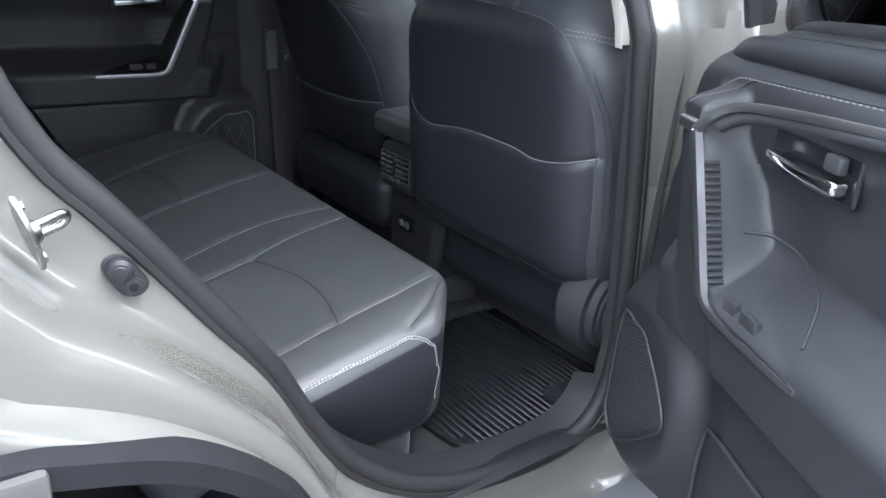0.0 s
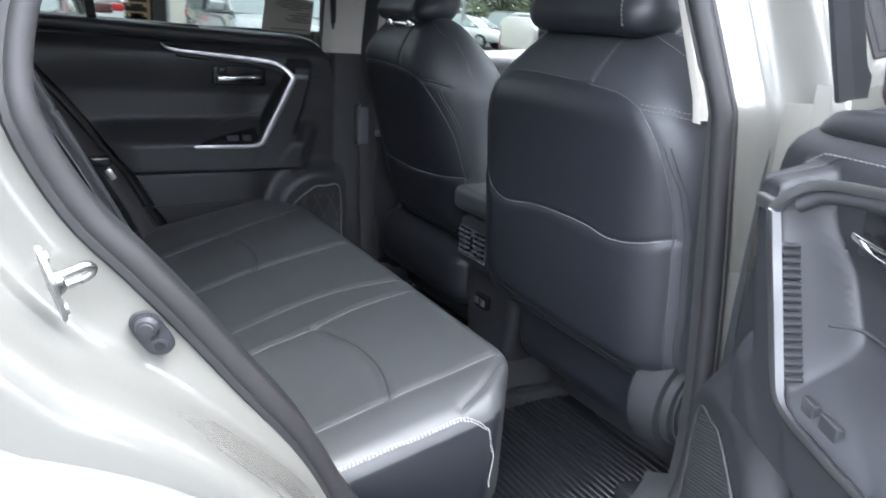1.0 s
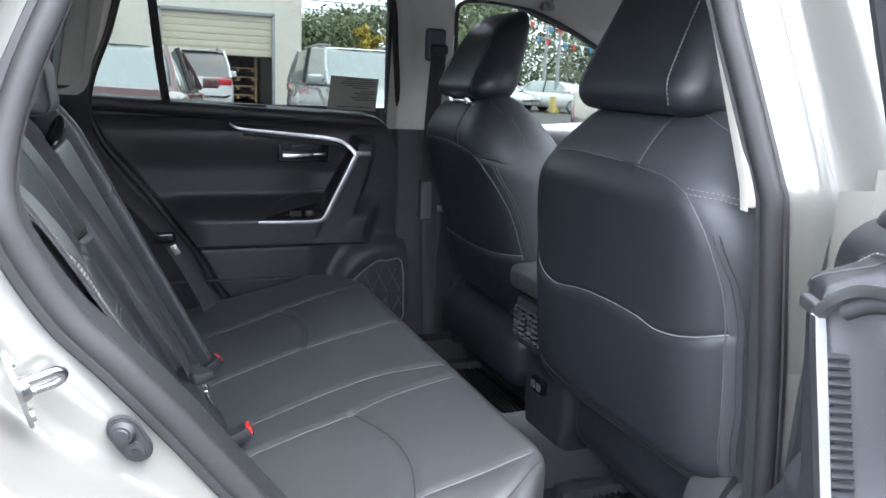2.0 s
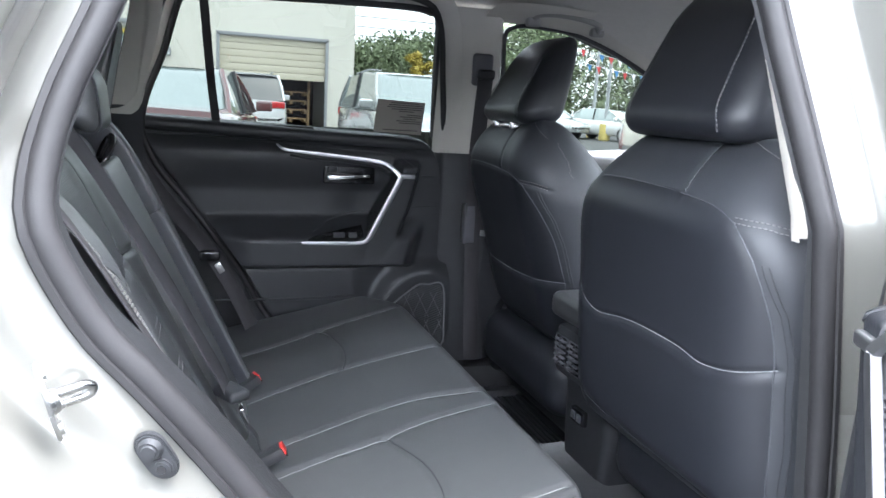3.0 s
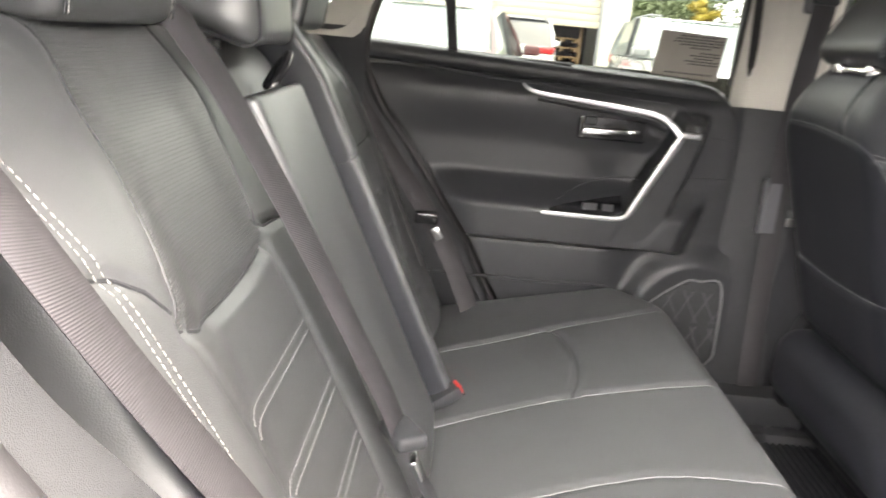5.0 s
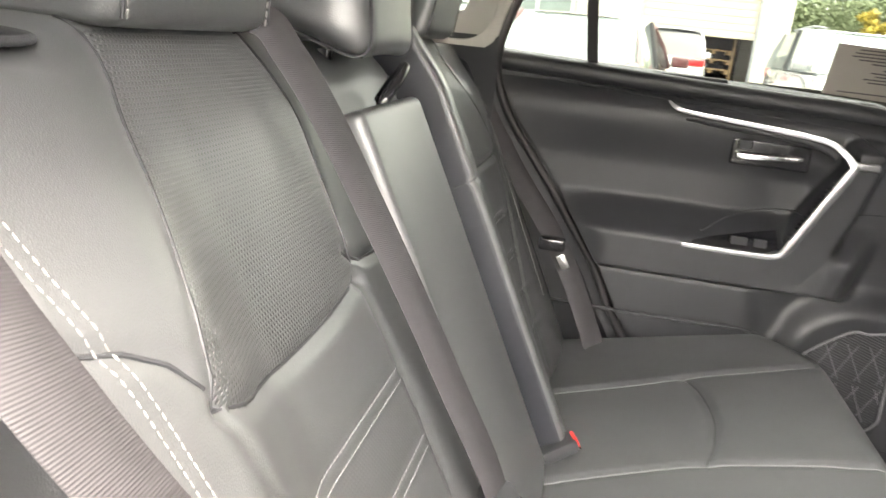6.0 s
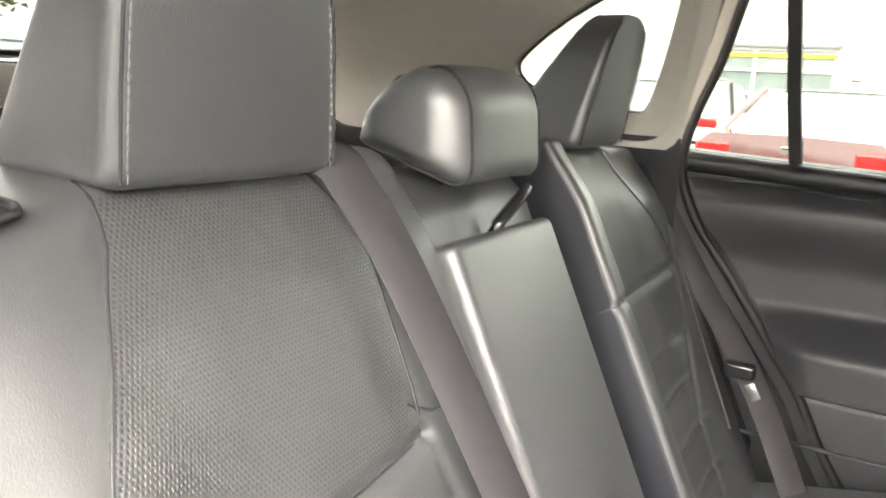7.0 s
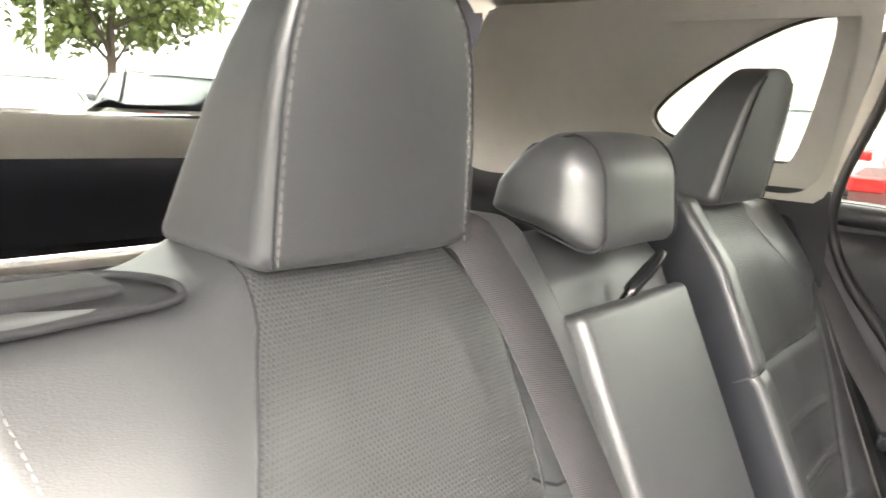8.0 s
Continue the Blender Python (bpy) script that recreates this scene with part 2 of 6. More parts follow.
def soft_box(half, r, inner=(8, 8, 8), seg=4):
    """Points and faces of a box with rounded edges and a grid on each side."""
    half = np.array(half, float)
    r = min(r, *(half * 0.999))
    lines = []
    for h, n in zip(half, inner):
        a = np.linspace(-h, -h + r, seg + 1)
        b = np.linspace(-h + r, h - r, n + 1)
        c = np.linspace(h - r, h, seg + 1)
        lines.append(np.concatenate([a, b[1:], c[1:]]))
    index, verts, faces = {}, [], []

    def vert(p):
        key = tuple(np.round(p, 7))
        if key not in index:
            index[key] = len(verts)
            verts.append(p)
        return index[key]

    for axis in range(3):
        u, v = (axis + 1) % 3, (axis + 2) % 3
        for side in (-1, 1):
            grid = []
            for a in lines[u]:
                row = []
                for b in lines[v]:
                    p = np.zeros(3)
                    p[axis], p[u], p[v] = side * half[axis], a, b
                    row.append(vert(p))
                grid.append(row)
            for i in range(len(grid) - 1):
                for j in range(len(grid[0]) - 1):
                    faces.append((grid[i][j], grid[i + 1][j], grid[i + 1][j + 1], grid[i][j + 1]))
    p = np.array(verts)
    core = np.clip(p, -(half - r), half - r)
    d = p - core
    n = np.linalg.norm(d, axis=1, keepdims=True)
    p = core + d / np.maximum(n, 1e-9) * r
    return p, faces


def catmull(points, n=8, closed=False):
    """A smooth line through the given points."""
    pts = [np.array(p, float) for p in points]
    out = []
    m = len(pts)
    for i in range(m if closed else m - 1):
        p0 = pts[(i - 1) % m] if closed or i > 0 else pts[0]
        p1, p2 = pts[i], pts[(i + 1) % m]
        p3 = pts[(i + 2) % m] if closed or i + 2 < m else pts[-1]
        for k in range(n):
            t = k / n
            out.append(0.5 * (2 * p1 + (p2 - p0) * t + (2 * p0 - 5 * p1 + 4 * p2 - p3) * t * t + (3 * p1 - p0 - 3 * p2 + p3) * t ** 3))
    if not closed:
        out.append(pts[-1])
    return np.array(out)


def frames_along(path, closed=False, up=(0, 0, 1)):
    path = np.array(path, float)
    tang = np.gradient(path, axis=0)
    if closed:
        tang = np.roll(path, -1, 0) - np.roll(path, 1, 0)
    tang /= np.maximum(np.linalg.norm(tang, axis=1, keepdims=True), 1e-9)
    upv = np.broadcast_to(np.array(up, float), path.shape)
    side = np.cross(tang, upv)
    side /= np.maximum(np.linalg.norm(side, axis=1, keepdims=True), 1e-9)
    nrm = np.cross(side, tang)
    return tang, side, nrm


def sweep(path, profile, closed=False, up=(0, 0, 1), scale=None):
    """Points and faces of a profile (side, normal) carried along a path."""
    path = np.array(path, float)
    _, side, nrm = frames_along(path, closed, up)
    prof = np.array(profile, float)
    k, n = len(prof), len(path)
    sc = np.ones(n) if scale is None else np.array(scale)
    verts = (path[:, None] + sc[:, None, None] * (side[:, None] * prof[None, :, :1] + nrm[:, None] * prof[None, :, 1:2])).reshape(-1, 3)
    faces = []
    for i in range(n if closed else n - 1):
        a, b = i * k, ((i + 1) % n) * k
        for j in range(k):
            j2 = (j + 1) % k
            faces.append((a + j, a + j2, b + j2, b + j))
    if not closed:
        faces.append(tuple(range(k)))
        faces.append(tuple(range((n - 1) * k, n * k)))
    return verts, faces


def ring(r, k=8, flat=1.0):
    return [(r * math.cos(2 * math.pi * i / k), flat * r * math.sin(2 * math.pi * i / k)) for i in range(k)]


def tube(name, path, r, mat, parent=None, label="", closed=False, k=8, up=(0, 0, 1), flat=1.0):
    v, f = sweep(path, ring(r, k, flat), closed, up)
    return mesh_object(name, v, f, mat, parent, label)


def strap(name, path, width, thick, mat, parent=None, label="", up=(0, 0, 1)):
    """A flat band with rounded edges and its own length and width as texture coordinates."""
    path = np.array(path, float)
    h, t = width / 2, thick / 2
    prof = [(-h, 0), (-h + t, t), (0, t), (h - t, t), (h, 0), (h - t, -t), (0, -t), (-h + t, -t)]
    v, f = sweep(path, prof, False, up)
    run = np.r_[0, np.cumsum(np.linalg.norm(np.diff(path, axis=0), axis=1))]
    uv = [(s[0], l) for l in run for s in prof]
    return mesh_object(name, v, f, mat, parent, label, uv=uv)


def dashes(name, path, length, gap, r, mat, parent, label="", up=(0, 0, 1)):
    """A row of short raised stitches along a path, one joined piece."""
    path = np.array(path, float)
    run = np.r_[0, np.cumsum(np.linalg.norm(np.diff(path, axis=0), axis=1))]
    verts, faces = [], []
    s = 0.0
    while s + length < run[-1]:
        pts = [np.array([np.interp(s + length * q, run, path[:, i]) for i in range(3)]) for q in (0, 0.5, 1)]
        v, f = sweep(pts, ring(r, 5), False, up, scale=(0.5, 1, 0.5))
        base = len(verts)
        verts.extend(v)
        faces.extend(tuple(base + i for i in q) for q in f)
        s += length + gap
    return mesh_object(name, verts, faces, mat, parent, label)


def box(bm, lo, hi, bevel=0.0, seg=2):
    lo, hi = np.array(lo, float), np.array(hi, float)
    m = Matrix.Translation((lo + hi) / 2) @ Matrix.Diagonal((*(hi - lo), 1))
    g = bmesh.ops.create_cube(bm, size=1, matrix=m)
    if bevel:
        es = list({e for v in g["verts"] for e in v.link_edges})
        bmesh.ops.bevel(bm, geom=es, offset=bevel, segments=seg, affect="EDGES", profile=0.5)
    return bm


def boxed(name, lo, hi, mat, parent=None, label="", bevel=0.004, m=None):
    bm = bmesh.new()
    box(bm, lo, hi, bevel)
    if m is not None:
        bmesh.ops.transform(bm, matrix=m, verts=bm.verts)
    return part(name, bm, mat, parent, label)


def cylinder(name, a, b, r, mat, parent=None, label="", r2=None, k=20, bevel=0.0):
    a, b = Vector(a), Vector(b)
    bm = bmesh.new()
    m = Matrix.Translation((a + b) / 2) @ (b - a).to_track_quat("Z", "Y").to_matrix().to_4x4()
    bmesh.ops.create_cone(bm, cap_ends=True, segments=k, radius1=r, radius2=r if r2 is None else r2, depth=(b - a).length, matrix=m)
    if bevel:
        es = [e for e in bm.edges if len(e.link_faces) == 2 and any(len(f.verts) > 4 for f in e.link_faces)]
        bmesh.ops.bevel(bm, geom=es, offset=bevel, segments=2, affect="EDGES")
    return part(name, bm, mat, parent, label)


def loft(rings, closed_ring=True, caps=False):
    n, k = len(rings), len(rings[0])
    verts = np.concatenate([np.array(r, float) for r in rings])
    faces = []
    for i in range(n - 1):
        for j in range(k if closed_ring else k - 1):
            j2 = (j + 1) % k
            faces.append((i * k + j, i * k + j2, (i + 1) * k + j2, (i + 1) * k + j))
    if caps:
        faces.append(tuple(range(k)))
        faces.append(tuple(range((n - 1) * k, n * k)))
    return verts, faces


def resample(points, n, closed=True):
    p = np.array(points, float)
    if closed:
        p = np.vstack([p, p[:1]])
    run = np.r_[0, np.cumsum(np.linalg.norm(np.diff(p, axis=0), axis=1))]
    at = np.linspace(0, run[-1], n + 1)[:-1] if closed else np.linspace(0, run[-1], n)
    return np.stack([np.interp(at, run, p[:, i]) for i in range(p.shape[1])], 1)


def plate(name, outline, depth, mat, parent=None, label="", bevel=0.0):
    """A flat piece cut to an outline (3D points in one plane), thickened by the vector depth."""
    bm = bmesh.new()
    vs = [bm.verts.new(tuple(map(float, p))) for p in outline]
    f = bm.faces.new(vs)
    ret = bmesh.ops.extrude_face_region(bm, geom=[f])
    nv = [e for e in ret["geom"] if isinstance(e, bmesh.types.BMVert)]
    bmesh.ops.translate(bm, vec=Vector(depth), verts=nv)
    if bevel:
        bmesh.ops.bevel(bm, geom=bm.edges[:], offset=bevel, segments=2, affect="EDGES")
    return part(name, bm, mat, parent, label)


def line_distance(p, poly):
    """Distance of 2D points from a 2D line of several points."""
    best = np.full(len(p), 1e9)
    poly = np.array(poly, float)
    for a, b in zip(poly[:-1], poly[1:]):
        ab = b - a
        t = np.clip(((p - a) @ ab) / max(ab @ ab, 1e-12), 0, 1)
        best = np.minimum(best, np.linalg.norm(p - a - t[:, None] * ab, axis=1))
    return best


def smooth(a, b, x):
    t = np.clip((x - a) / (b - a), 0, 1)
    return t * t * (3 - 2 * t)


# ---------------------------------------------------------------- ground and car shell
def ground_sheet():
    bm = bmesh.new()
    bmesh.ops.create_grid(bm, x_segments=40, y_segments=40, size=400)
    ob = part("ground", bm, asphalt, None, smooth=False)
    return tagged(ob, "worn grey asphalt of a dealer's car park", "ground", kind="structure")


ground_sheet()


def side_y(z, base=0.79, tumble=0.33, belt=1.05):
    """How far out the right body side stands at a height."""
    return base - max(0.0, z - belt) * tumble


def aperture(n=160):
    """The right rear door opening (x, z), run along its inner edge."""
    pts = [(-0.30, 1.40), (-0.345, 1.26), (-0.385, 1.16), (-0.402, 1.09), (-0.398, 1.04), (-0.362, 0.965), (-0.318, 0.910), (-0.268, 0.845),
           (-0.215, 0.772), (-0.15, 0.682), (-0.10, 0.588), (-0.035, 0.494), (0.06, 0.418), (0.16, 0.378), (0.28, 0.360), (0.40, 0.362),
           (0.468, 0.405), (0.492, 0.50), (0.487, 0.64), (0.470, 0.80), (0.447, 0.95), (0.425, 1.08), (0.395, 1.24), (0.362, 1.39), (0.30, 1.44),
           (0.10, 1.455), (-0.12, 1.45), (-0.25, 1.435)]
    return resample(catmull(pts, 10, True), n)


RIM = aperture()


ARCH = catmull([(-0.98, 0.20), (-0.95, 0.42), (-0.86, 0.60), (-0.72, 0.71), (-0.56, 0.762), (-0.45, 0.766), (-0.391, 0.752), (-0.322, 0.727), (-0.269, 0.695), (-0.218, 0.649), (-0.180, 0.596), (-0.135, 0.49), (-0.105, 0.38), (-0.095, 0.22)], 6)


def arch_gap(p):
    """Distance of places on the body side from the wheel opening's edge."""
    return line_distance(np.asarray(p, float), ARCH)


def rim_ring(offset, y_in):
    """The opening's outline grown outwards, standing at a depth inside the body side."""
    p = RIM
    t = np.roll(p, -1, 0) - np.roll(p, 1, 0)
    t /= np.linalg.norm(t, axis=1, keepdims=True)
    out = np.stack([t[:, 1], -t[:, 0]], 1)
    c = p.mean(0)
    flip = np.sign(((p - c) * out).sum(1).mean())
    narrow = np.interp(p[:, 1], [1.02, 1.14], [1.0, 0.47]) if offset > 0.03 else np.ones(len(p))
    narrow = np.where(p[:, 0] < 0.1, narrow, 1.0)[:, None]
    room = np.minimum(1.0, 0.97 * arch_gap(p) / 0.16)[:, None] if offset > 0.03 else 1.0
    q = p + flip * out * offset * narrow * room
    inset = np.broadcast_to(y_in, len(q))
    return np.array([(x, -(side_y(z) - 0.03) - w, z) for (x, z), w in zip(q, inset)])


car_body = thing("car_body", "pearl white SUV body shell with an open rear doorway", "car", kind="structure")

rings = [rim_ring(0.010, -0.006), rim_ring(0.020, 0.000), rim_ring(0.040, 0.004), rim_ring(0.066, 0.012), rim_ring(0.078, 0.022), rim_ring(0.086, 0.038),
         rim_ring(0.092, 0.062), rim_ring(0.097, 0.088), rim_ring(0.104, 0.104), rim_ring(0.116, 0.114), rim_ring(0.135, 0.116), rim_ring(0.16, 0.116)]
v, f = loft(rings)
mesh_object("door_jamb", v, f, paint, car_body, "stepped pearl white door jamb")

deep = np.interp(RIM[:, 1], [0.85, 1.08], [1.0, 0.10]) * np.where((RIM[:, 0] > 0.42) & (RIM[:, 1] > 0.45), 0.25, 1.0)
v, f = loft([rim_ring(0.006, -0.010), rim_ring(-0.004, -0.016 - 0.014 * deep), rim_ring(-0.010, -0.018 - 0.057 * deep)])
mesh_object("inner_flange_trim", v, f, sill_black, car_body, "black plastic trim inside the doorway")
# rubber seal round the opening: a thick bulb with a thin lip
v, f = sweep(rim_ring(0.005, -0.010), ring(0.0145, 12), True, (0, -1, 0))
mesh_object("weatherstrip", v, f, rubber, car_body, "dark grey rubber door seal")
v, f = sweep(rim_ring(0.016, 0.000), ring(0.006, 6), True, (0, -1, 0))
mesh_object("seal_lip", v, f, rubber, car_body)


def arch_ring(grow, y):
    """The wheel opening's outline, grown outwards by some metres, at a depth."""
    t = np.gradient(ARCH, axis=0)
    t /= np.linalg.norm(t, axis=1, keepdims=True)
    out = np.stack([-t[:, 1], t[:, 0]], 1)
    q = ARCH + out * grow
    return [(x, y, z) for x, z in q]


v, f = loft([arch_ring(-0.034, -0.86), arch_ring(-0.032, -0.905), arch_ring(-0.028, -0.914), arch_ring(-0.006, -0.912), arch_ring(0.002, -0.900), arch_ring(0.004, -0.885)], False)
mesh_object("wheel_arch_flare", v, f, arch_plastic, car_body, "dark grey plastic wheel arch flare")
v, f = loft([arch_ring(-0.032, -0.88), arch_ring(-0.012, -0.85), arch_ring(-0.005, -0.55)], False)
mesh_object("wheel_housing", v, f, liner_black, car_body, "black felt wheel arch liner")
boxed("bumper_cladding", (-0.60, -0.922, 0.40), (-0.421, -0.885, 0.756), clad_grey, car_body, "grey cladding behind the wheel arch", bevel=0.006)


def below_windows(v, f):
    """Leaves out the faces where the fixed side window stands."""
    v = np.asarray(v, float)
    c = [v[list(q)].mean(0) for q in f]
    return [q for q, m in zip(f, c) if not (m[2] > 1.115 and -0.82 < m[0] < -0.40)]


# painted skin from the doorway's flange over to the arch and tail
i0, i1 = int(np.argmin(np.abs(RIM[:70, 1] - 1.36))), int(np.argmin(np.abs(RIM[:, 0] - 0.10) + 10 * (RIM[:, 1] > 0.6)))
flange = rim_ring(0.16, 0.116)[i0:i1 + 1]
lip = resample(catmull([(-0.62, -0.76, 1.38), (-0.66, -0.845, 1.15), (-0.66, -0.895, 1.0), (-0.62, -0.894, 0.89), (-0.52, -0.894, 0.785), (-0.45, -0.892, 0.766), (-0.391, -0.892, 0.752), (-0.322, -0.892, 0.727), (-0.269, -0.892, 0.695), (-0.218, -0.891, 0.649), (-0.180, -0.891, 0.596), (-0.135, -0.895, 0.49), (-0.10, -0.89, 0.38), (-0.06, -0.885, 0.30)], 8), len(flange), False)
rows = []
for q in np.linspace(0, 1, 25):
    bulge = 0.010 * math.sin(math.pi * q)
    row = flange * (1 - q) + lip * q
    row[:, 1] -= bulge
    rows.append(row)
v, f = loft(rows, False)
f = below_windows(v, f)
mesh_object("quarter_skin", v, f, paint, car_body, "smooth pearl white rear quarter panel")
rows = []
for q in np.linspace(0, 1, 8):
    row = lip[:int(len(lip) * 0.55)].copy()
    row[:, 0] = row[:, 0] - q * (row[:, 0] + 1.5)
    rows.append(row)
v, f = loft(rows, False)
f = below_windows(v, f)
mesh_object("tail_panel", v, f, paint, car_body)
# black surround and pane of the fixed side window behind the doorway
k = int(np.argmin(np.abs(flange[:, 2] - 1.125)))
edge = flange[:k + 1]
v, f = loft([edge + (-0.001, -0.001, 0), edge + (-0.012, -0.006, 0), edge + (-0.034, -0.004, 0)], False)
mesh_object("window_surround", v, f, plastic_gloss, car_body, "gloss black surround of the fixed side window")
rows = [edge + (-0.034, 0.002, 0) - np.array([(q * 0.30, -0.02 * q, 0.0)]) * np.ones((k + 1, 1)) for q in (0.0, 0.5, 1.0)]
v, f = loft(rows, False)
mesh_object("side_pane", v, f, privacy_glass, car_body, "tinted fixed side window").visible_shadow = False
v, f = sweep([(-0.44 - 0.02 * q, -0.815 - 0.012 * q, 1.118 + 0.002 * q) for q in range(18)], [(-0.010, -0.006), (-0.010, 0.006), (0.010, 0.006), (0.010, -0.006)], False, (0, -1, 0))
mesh_object("belt_moulding", v, f, plastic_gloss, car_body, "black moulding under the side window")
# sill below the doorway and front door skin ahead of it
rows = []
for z, y in ((0.20, -0.80), (0.24, -0.88), (0.29, -0.90), (0.33, -0.895), (0.352, -0.875)):
    rows.append([(x, y, z) for x in np.linspace(-0.16, 2.2, 20)])
v, f = loft(rows, False)
mesh_object("sill", v, f, grey_plastic, car_body, "dark sill cladding under the doors")
front_skin = []
for z in np.linspace(0.34, 1.42, 24):
    y = -(side_y(z, 0.90, 0.40, 1.05))
    xs0 = 0.655 - 0.10 * max(0, z - 0.9)
    wide = 0.9 if z < 1.03 else 0.085
    front_skin.append([(x, y, z) for x in (xs0, xs0 + 0.008, xs0 + 0.03, xs0 + wide * 0.6, xs0 + wide)])
    front_skin[-1][0] = (xs0 - 0.004, y + 0.03, z)
v, f = loft(front_skin, False)
mesh_object("front_door_skin", v, f, paint, car_body, "pearl white front door skin ahead of the pillar")

# rear wheel in its arch
v, f = [], []
prof = [(0.23, -0.10), (0.27, -0.115), (0.32, -0.115), (0.345, -0.09), (0.35, 0.0), (0.345, 0.09), (0.32, 0.115), (0.27, 0.115), (0.23, 0.10)]
rings = [[(-0.60 + r * math.cos(a), -0.80 + w, 0.35 + r * math.sin(a)) for r, w in prof] for a in np.linspace(0, 2 * math.pi, 49)]
v, f = loft(rings, False)
wheel = mesh_object("wheel", v, f, tyre_rubber, car_body, "black tyre inside the arch")
cylinder("rim", (-0.60, -0.76, 0.35), (-0.60, -0.88, 0.35), 0.235, grey_plastic, wheel)

# striker: plate, screws and bent loop
striker = thing("door_striker", "zinc plated door striker loop screwed to the white jamb", "striker")
SM = Matrix.Translation((-0.397, -0.806, 0.913)) @ Matrix.Rotation(radians(-14), 4, "Y") @ Matrix.Rotation(radians(-78), 4, "Z")
outline = [(0.0135 * (1 - 0.35 * abs(math.sin(a)) ** 3) * math.cos(a), 0, 0.036 * math.sin(a)) for a in np.linspace(0, 2 * math.pi, 29)[:-1]]
plate("base_plate", [SM @ Vector(p) for p in outline], tuple(SM.to_3x3() @ Vector((0, 0.004, 0))), zinc, striker, bevel=0.0012)
cylinder("collar", SM @ Vector((0, 0.002, 0.0)), SM @ Vector((0, 0.011, 0.0)), 0.0125, zinc, striker, r2=0.0095, k=20, bevel=0.001)
loop = catmull([(0.004, 0.0, 0.006), (0.004, 0.020, 0.006), (0.003, 0.031, 0.0055), (0.0, 0.036, 0.002), (-0.002, 0.036, -0.002), (-0.003, 0.031, -0.0055), (-0.004, 0.020, -0.006), (-0.004, 0.0, -0.006)], 6)
tube("loop", np.array([SM @ Vector(p) for p in loop]), 0.0042, zinc, striker, up=(0.1, -1, 0.2))
for s in (-0.024, 0.024):
    cylinder("screw", SM @ Vector((0, 0.003, s)), SM @ Vector((0, 0.0068, s)), 0.0062, zinc, striker, k=12)

bumper = thing("door_bump_stop", "grey plastic bump stop with a screw on the jamb", "bump stop")
BM = Matrix.Translation((-0.312, -0.775, 0.846)) @ Matrix.Rotation(radians(-30), 4, "Y") @ Matrix.Rotation(radians(-20), 4, "Z") @ Matrix.Diagonal((0.80, 1, 0.78, 1))
outline = [(0.019 * math.cos(a), -0.006, 0.013 * math.copysign(1, math.sin(a) if abs(math.sin(a)) > 1e-6 else 1) + 0.019 * math.sin(a)) for a in np.linspace(0, 2 * math.pi, 33)[:-1]]
plate("body", [BM @ Vector(p) for p in outline], (0, 0.012, 0), plastic, bumper, bevel=0.002)
a, b = BM @ Vector((0, -0.004, 0.013)), BM @ Vector((0, -0.013, 0.013))
cylinder("dome", a, b, 0.0125, plastic, bumper, r2=0.0085, bevel=0.002)
a, b = BM @ Vector((0, -0.004, -0.014)), BM @ Vector((0, -0.010, -0.014))
cylinder("screw_head", a, b, 0.0095, plastic, bumper, bevel=0.002)
a, b = BM @ Vector((0, -0.009, -0.014)), BM @ Vector((0, -0.0115, -0.014))
cylinder("screw_socket", a, b, 0.0045, plastic_gloss, bumper, k=6)

# ---------------------------------------------------------------- floor, sills inside
cabin_floor = thing("cabin_floor", "black carpeted cabin floor", "floor", kind="structure")
bm = bmesh.new()
box(bm, (-1.5, -0.74, 0.22), (2.0, 0.74, 0.30))
part("floor_pan", bm, carpet, cabin_floor, smooth=False)
rows = [[(x, y, z) for x in np.linspace(-0.3, 1.2, 30)] for y, z in ((-0.64, 0.300), (-0.665, 0.312), (-0.70, 0.345), (-0.725, 0.366), (-0.755, 0.372), (-0.775, 0.366))]
v, f = loft(rows, False)
mesh_object("scuff_plate", v, f, sill_black, cabin_floor, "black plastic door scuff plate")
rows = [[(x, y, z) for x in np.linspace(-0.2, 1.6, 16)] for y, z in ((-0.16, 0.30), (-0.13, 0.35), (-0.10, 0.375), (0.10, 0.375), (0.13, 0.35), (0.16, 0.30))]
v, f = loft(rows, False)
mesh_object("tunnel", v, f, carpet, cabin_floor)


def floor_mat(sign, name_label):
    """A tray mat with raised cross ribs and a rolled rim."""
    mt = thing("floor_mat", name_label, "floor mat", group="floor mats")
    x0, x1, y0, y1 = 0.24, 0.68, 0.17, 0.665
    outline = catmull([(x0, y0), (x0 + 0.01, 0.40), (x0 + 0.03, y1 - 0.05), (x0 + 0.08, y1), (0.42, y1), (x1 - 0.02, y1 - 0.01), (x1, y1 - 0.06), (x1, 0.40), (x1, y0)], 6, True)
    o3 = [(x, sign * y, 0.304) for x, y in outline]
    plate("base", o3, (0, 0, 0.006), mat_rubber, mt)
    v, f = sweep([(x, sign * y, 0.312) for x, y in outline], ring(0.007, 8), True)
    mesh_object("rim", v, f, mat_rubber, mt)
    n = 26
    for i in range(n):
        x = x0 + 0.035 + i * (x1 - x0 - 0.06) / (n - 1)
        bm = bmesh.new()
        a, b = sorted((sign * (y0 + 0.03), sign * (y1 - 0.035 - (0.03 if i < 2 else 0))))
        box(bm, (x - 0.0045, a, 0.309), (x + 0.0045, b, 0.3165), 0.002, 1)
        part("rib", bm, mat_rubber, mt)
    return mt


floor_mat(-1, "black ribbed rubber floor mat behind the passenger seat")
floor_mat(1, "black ribbed rubber floor mat behind the driver seat")


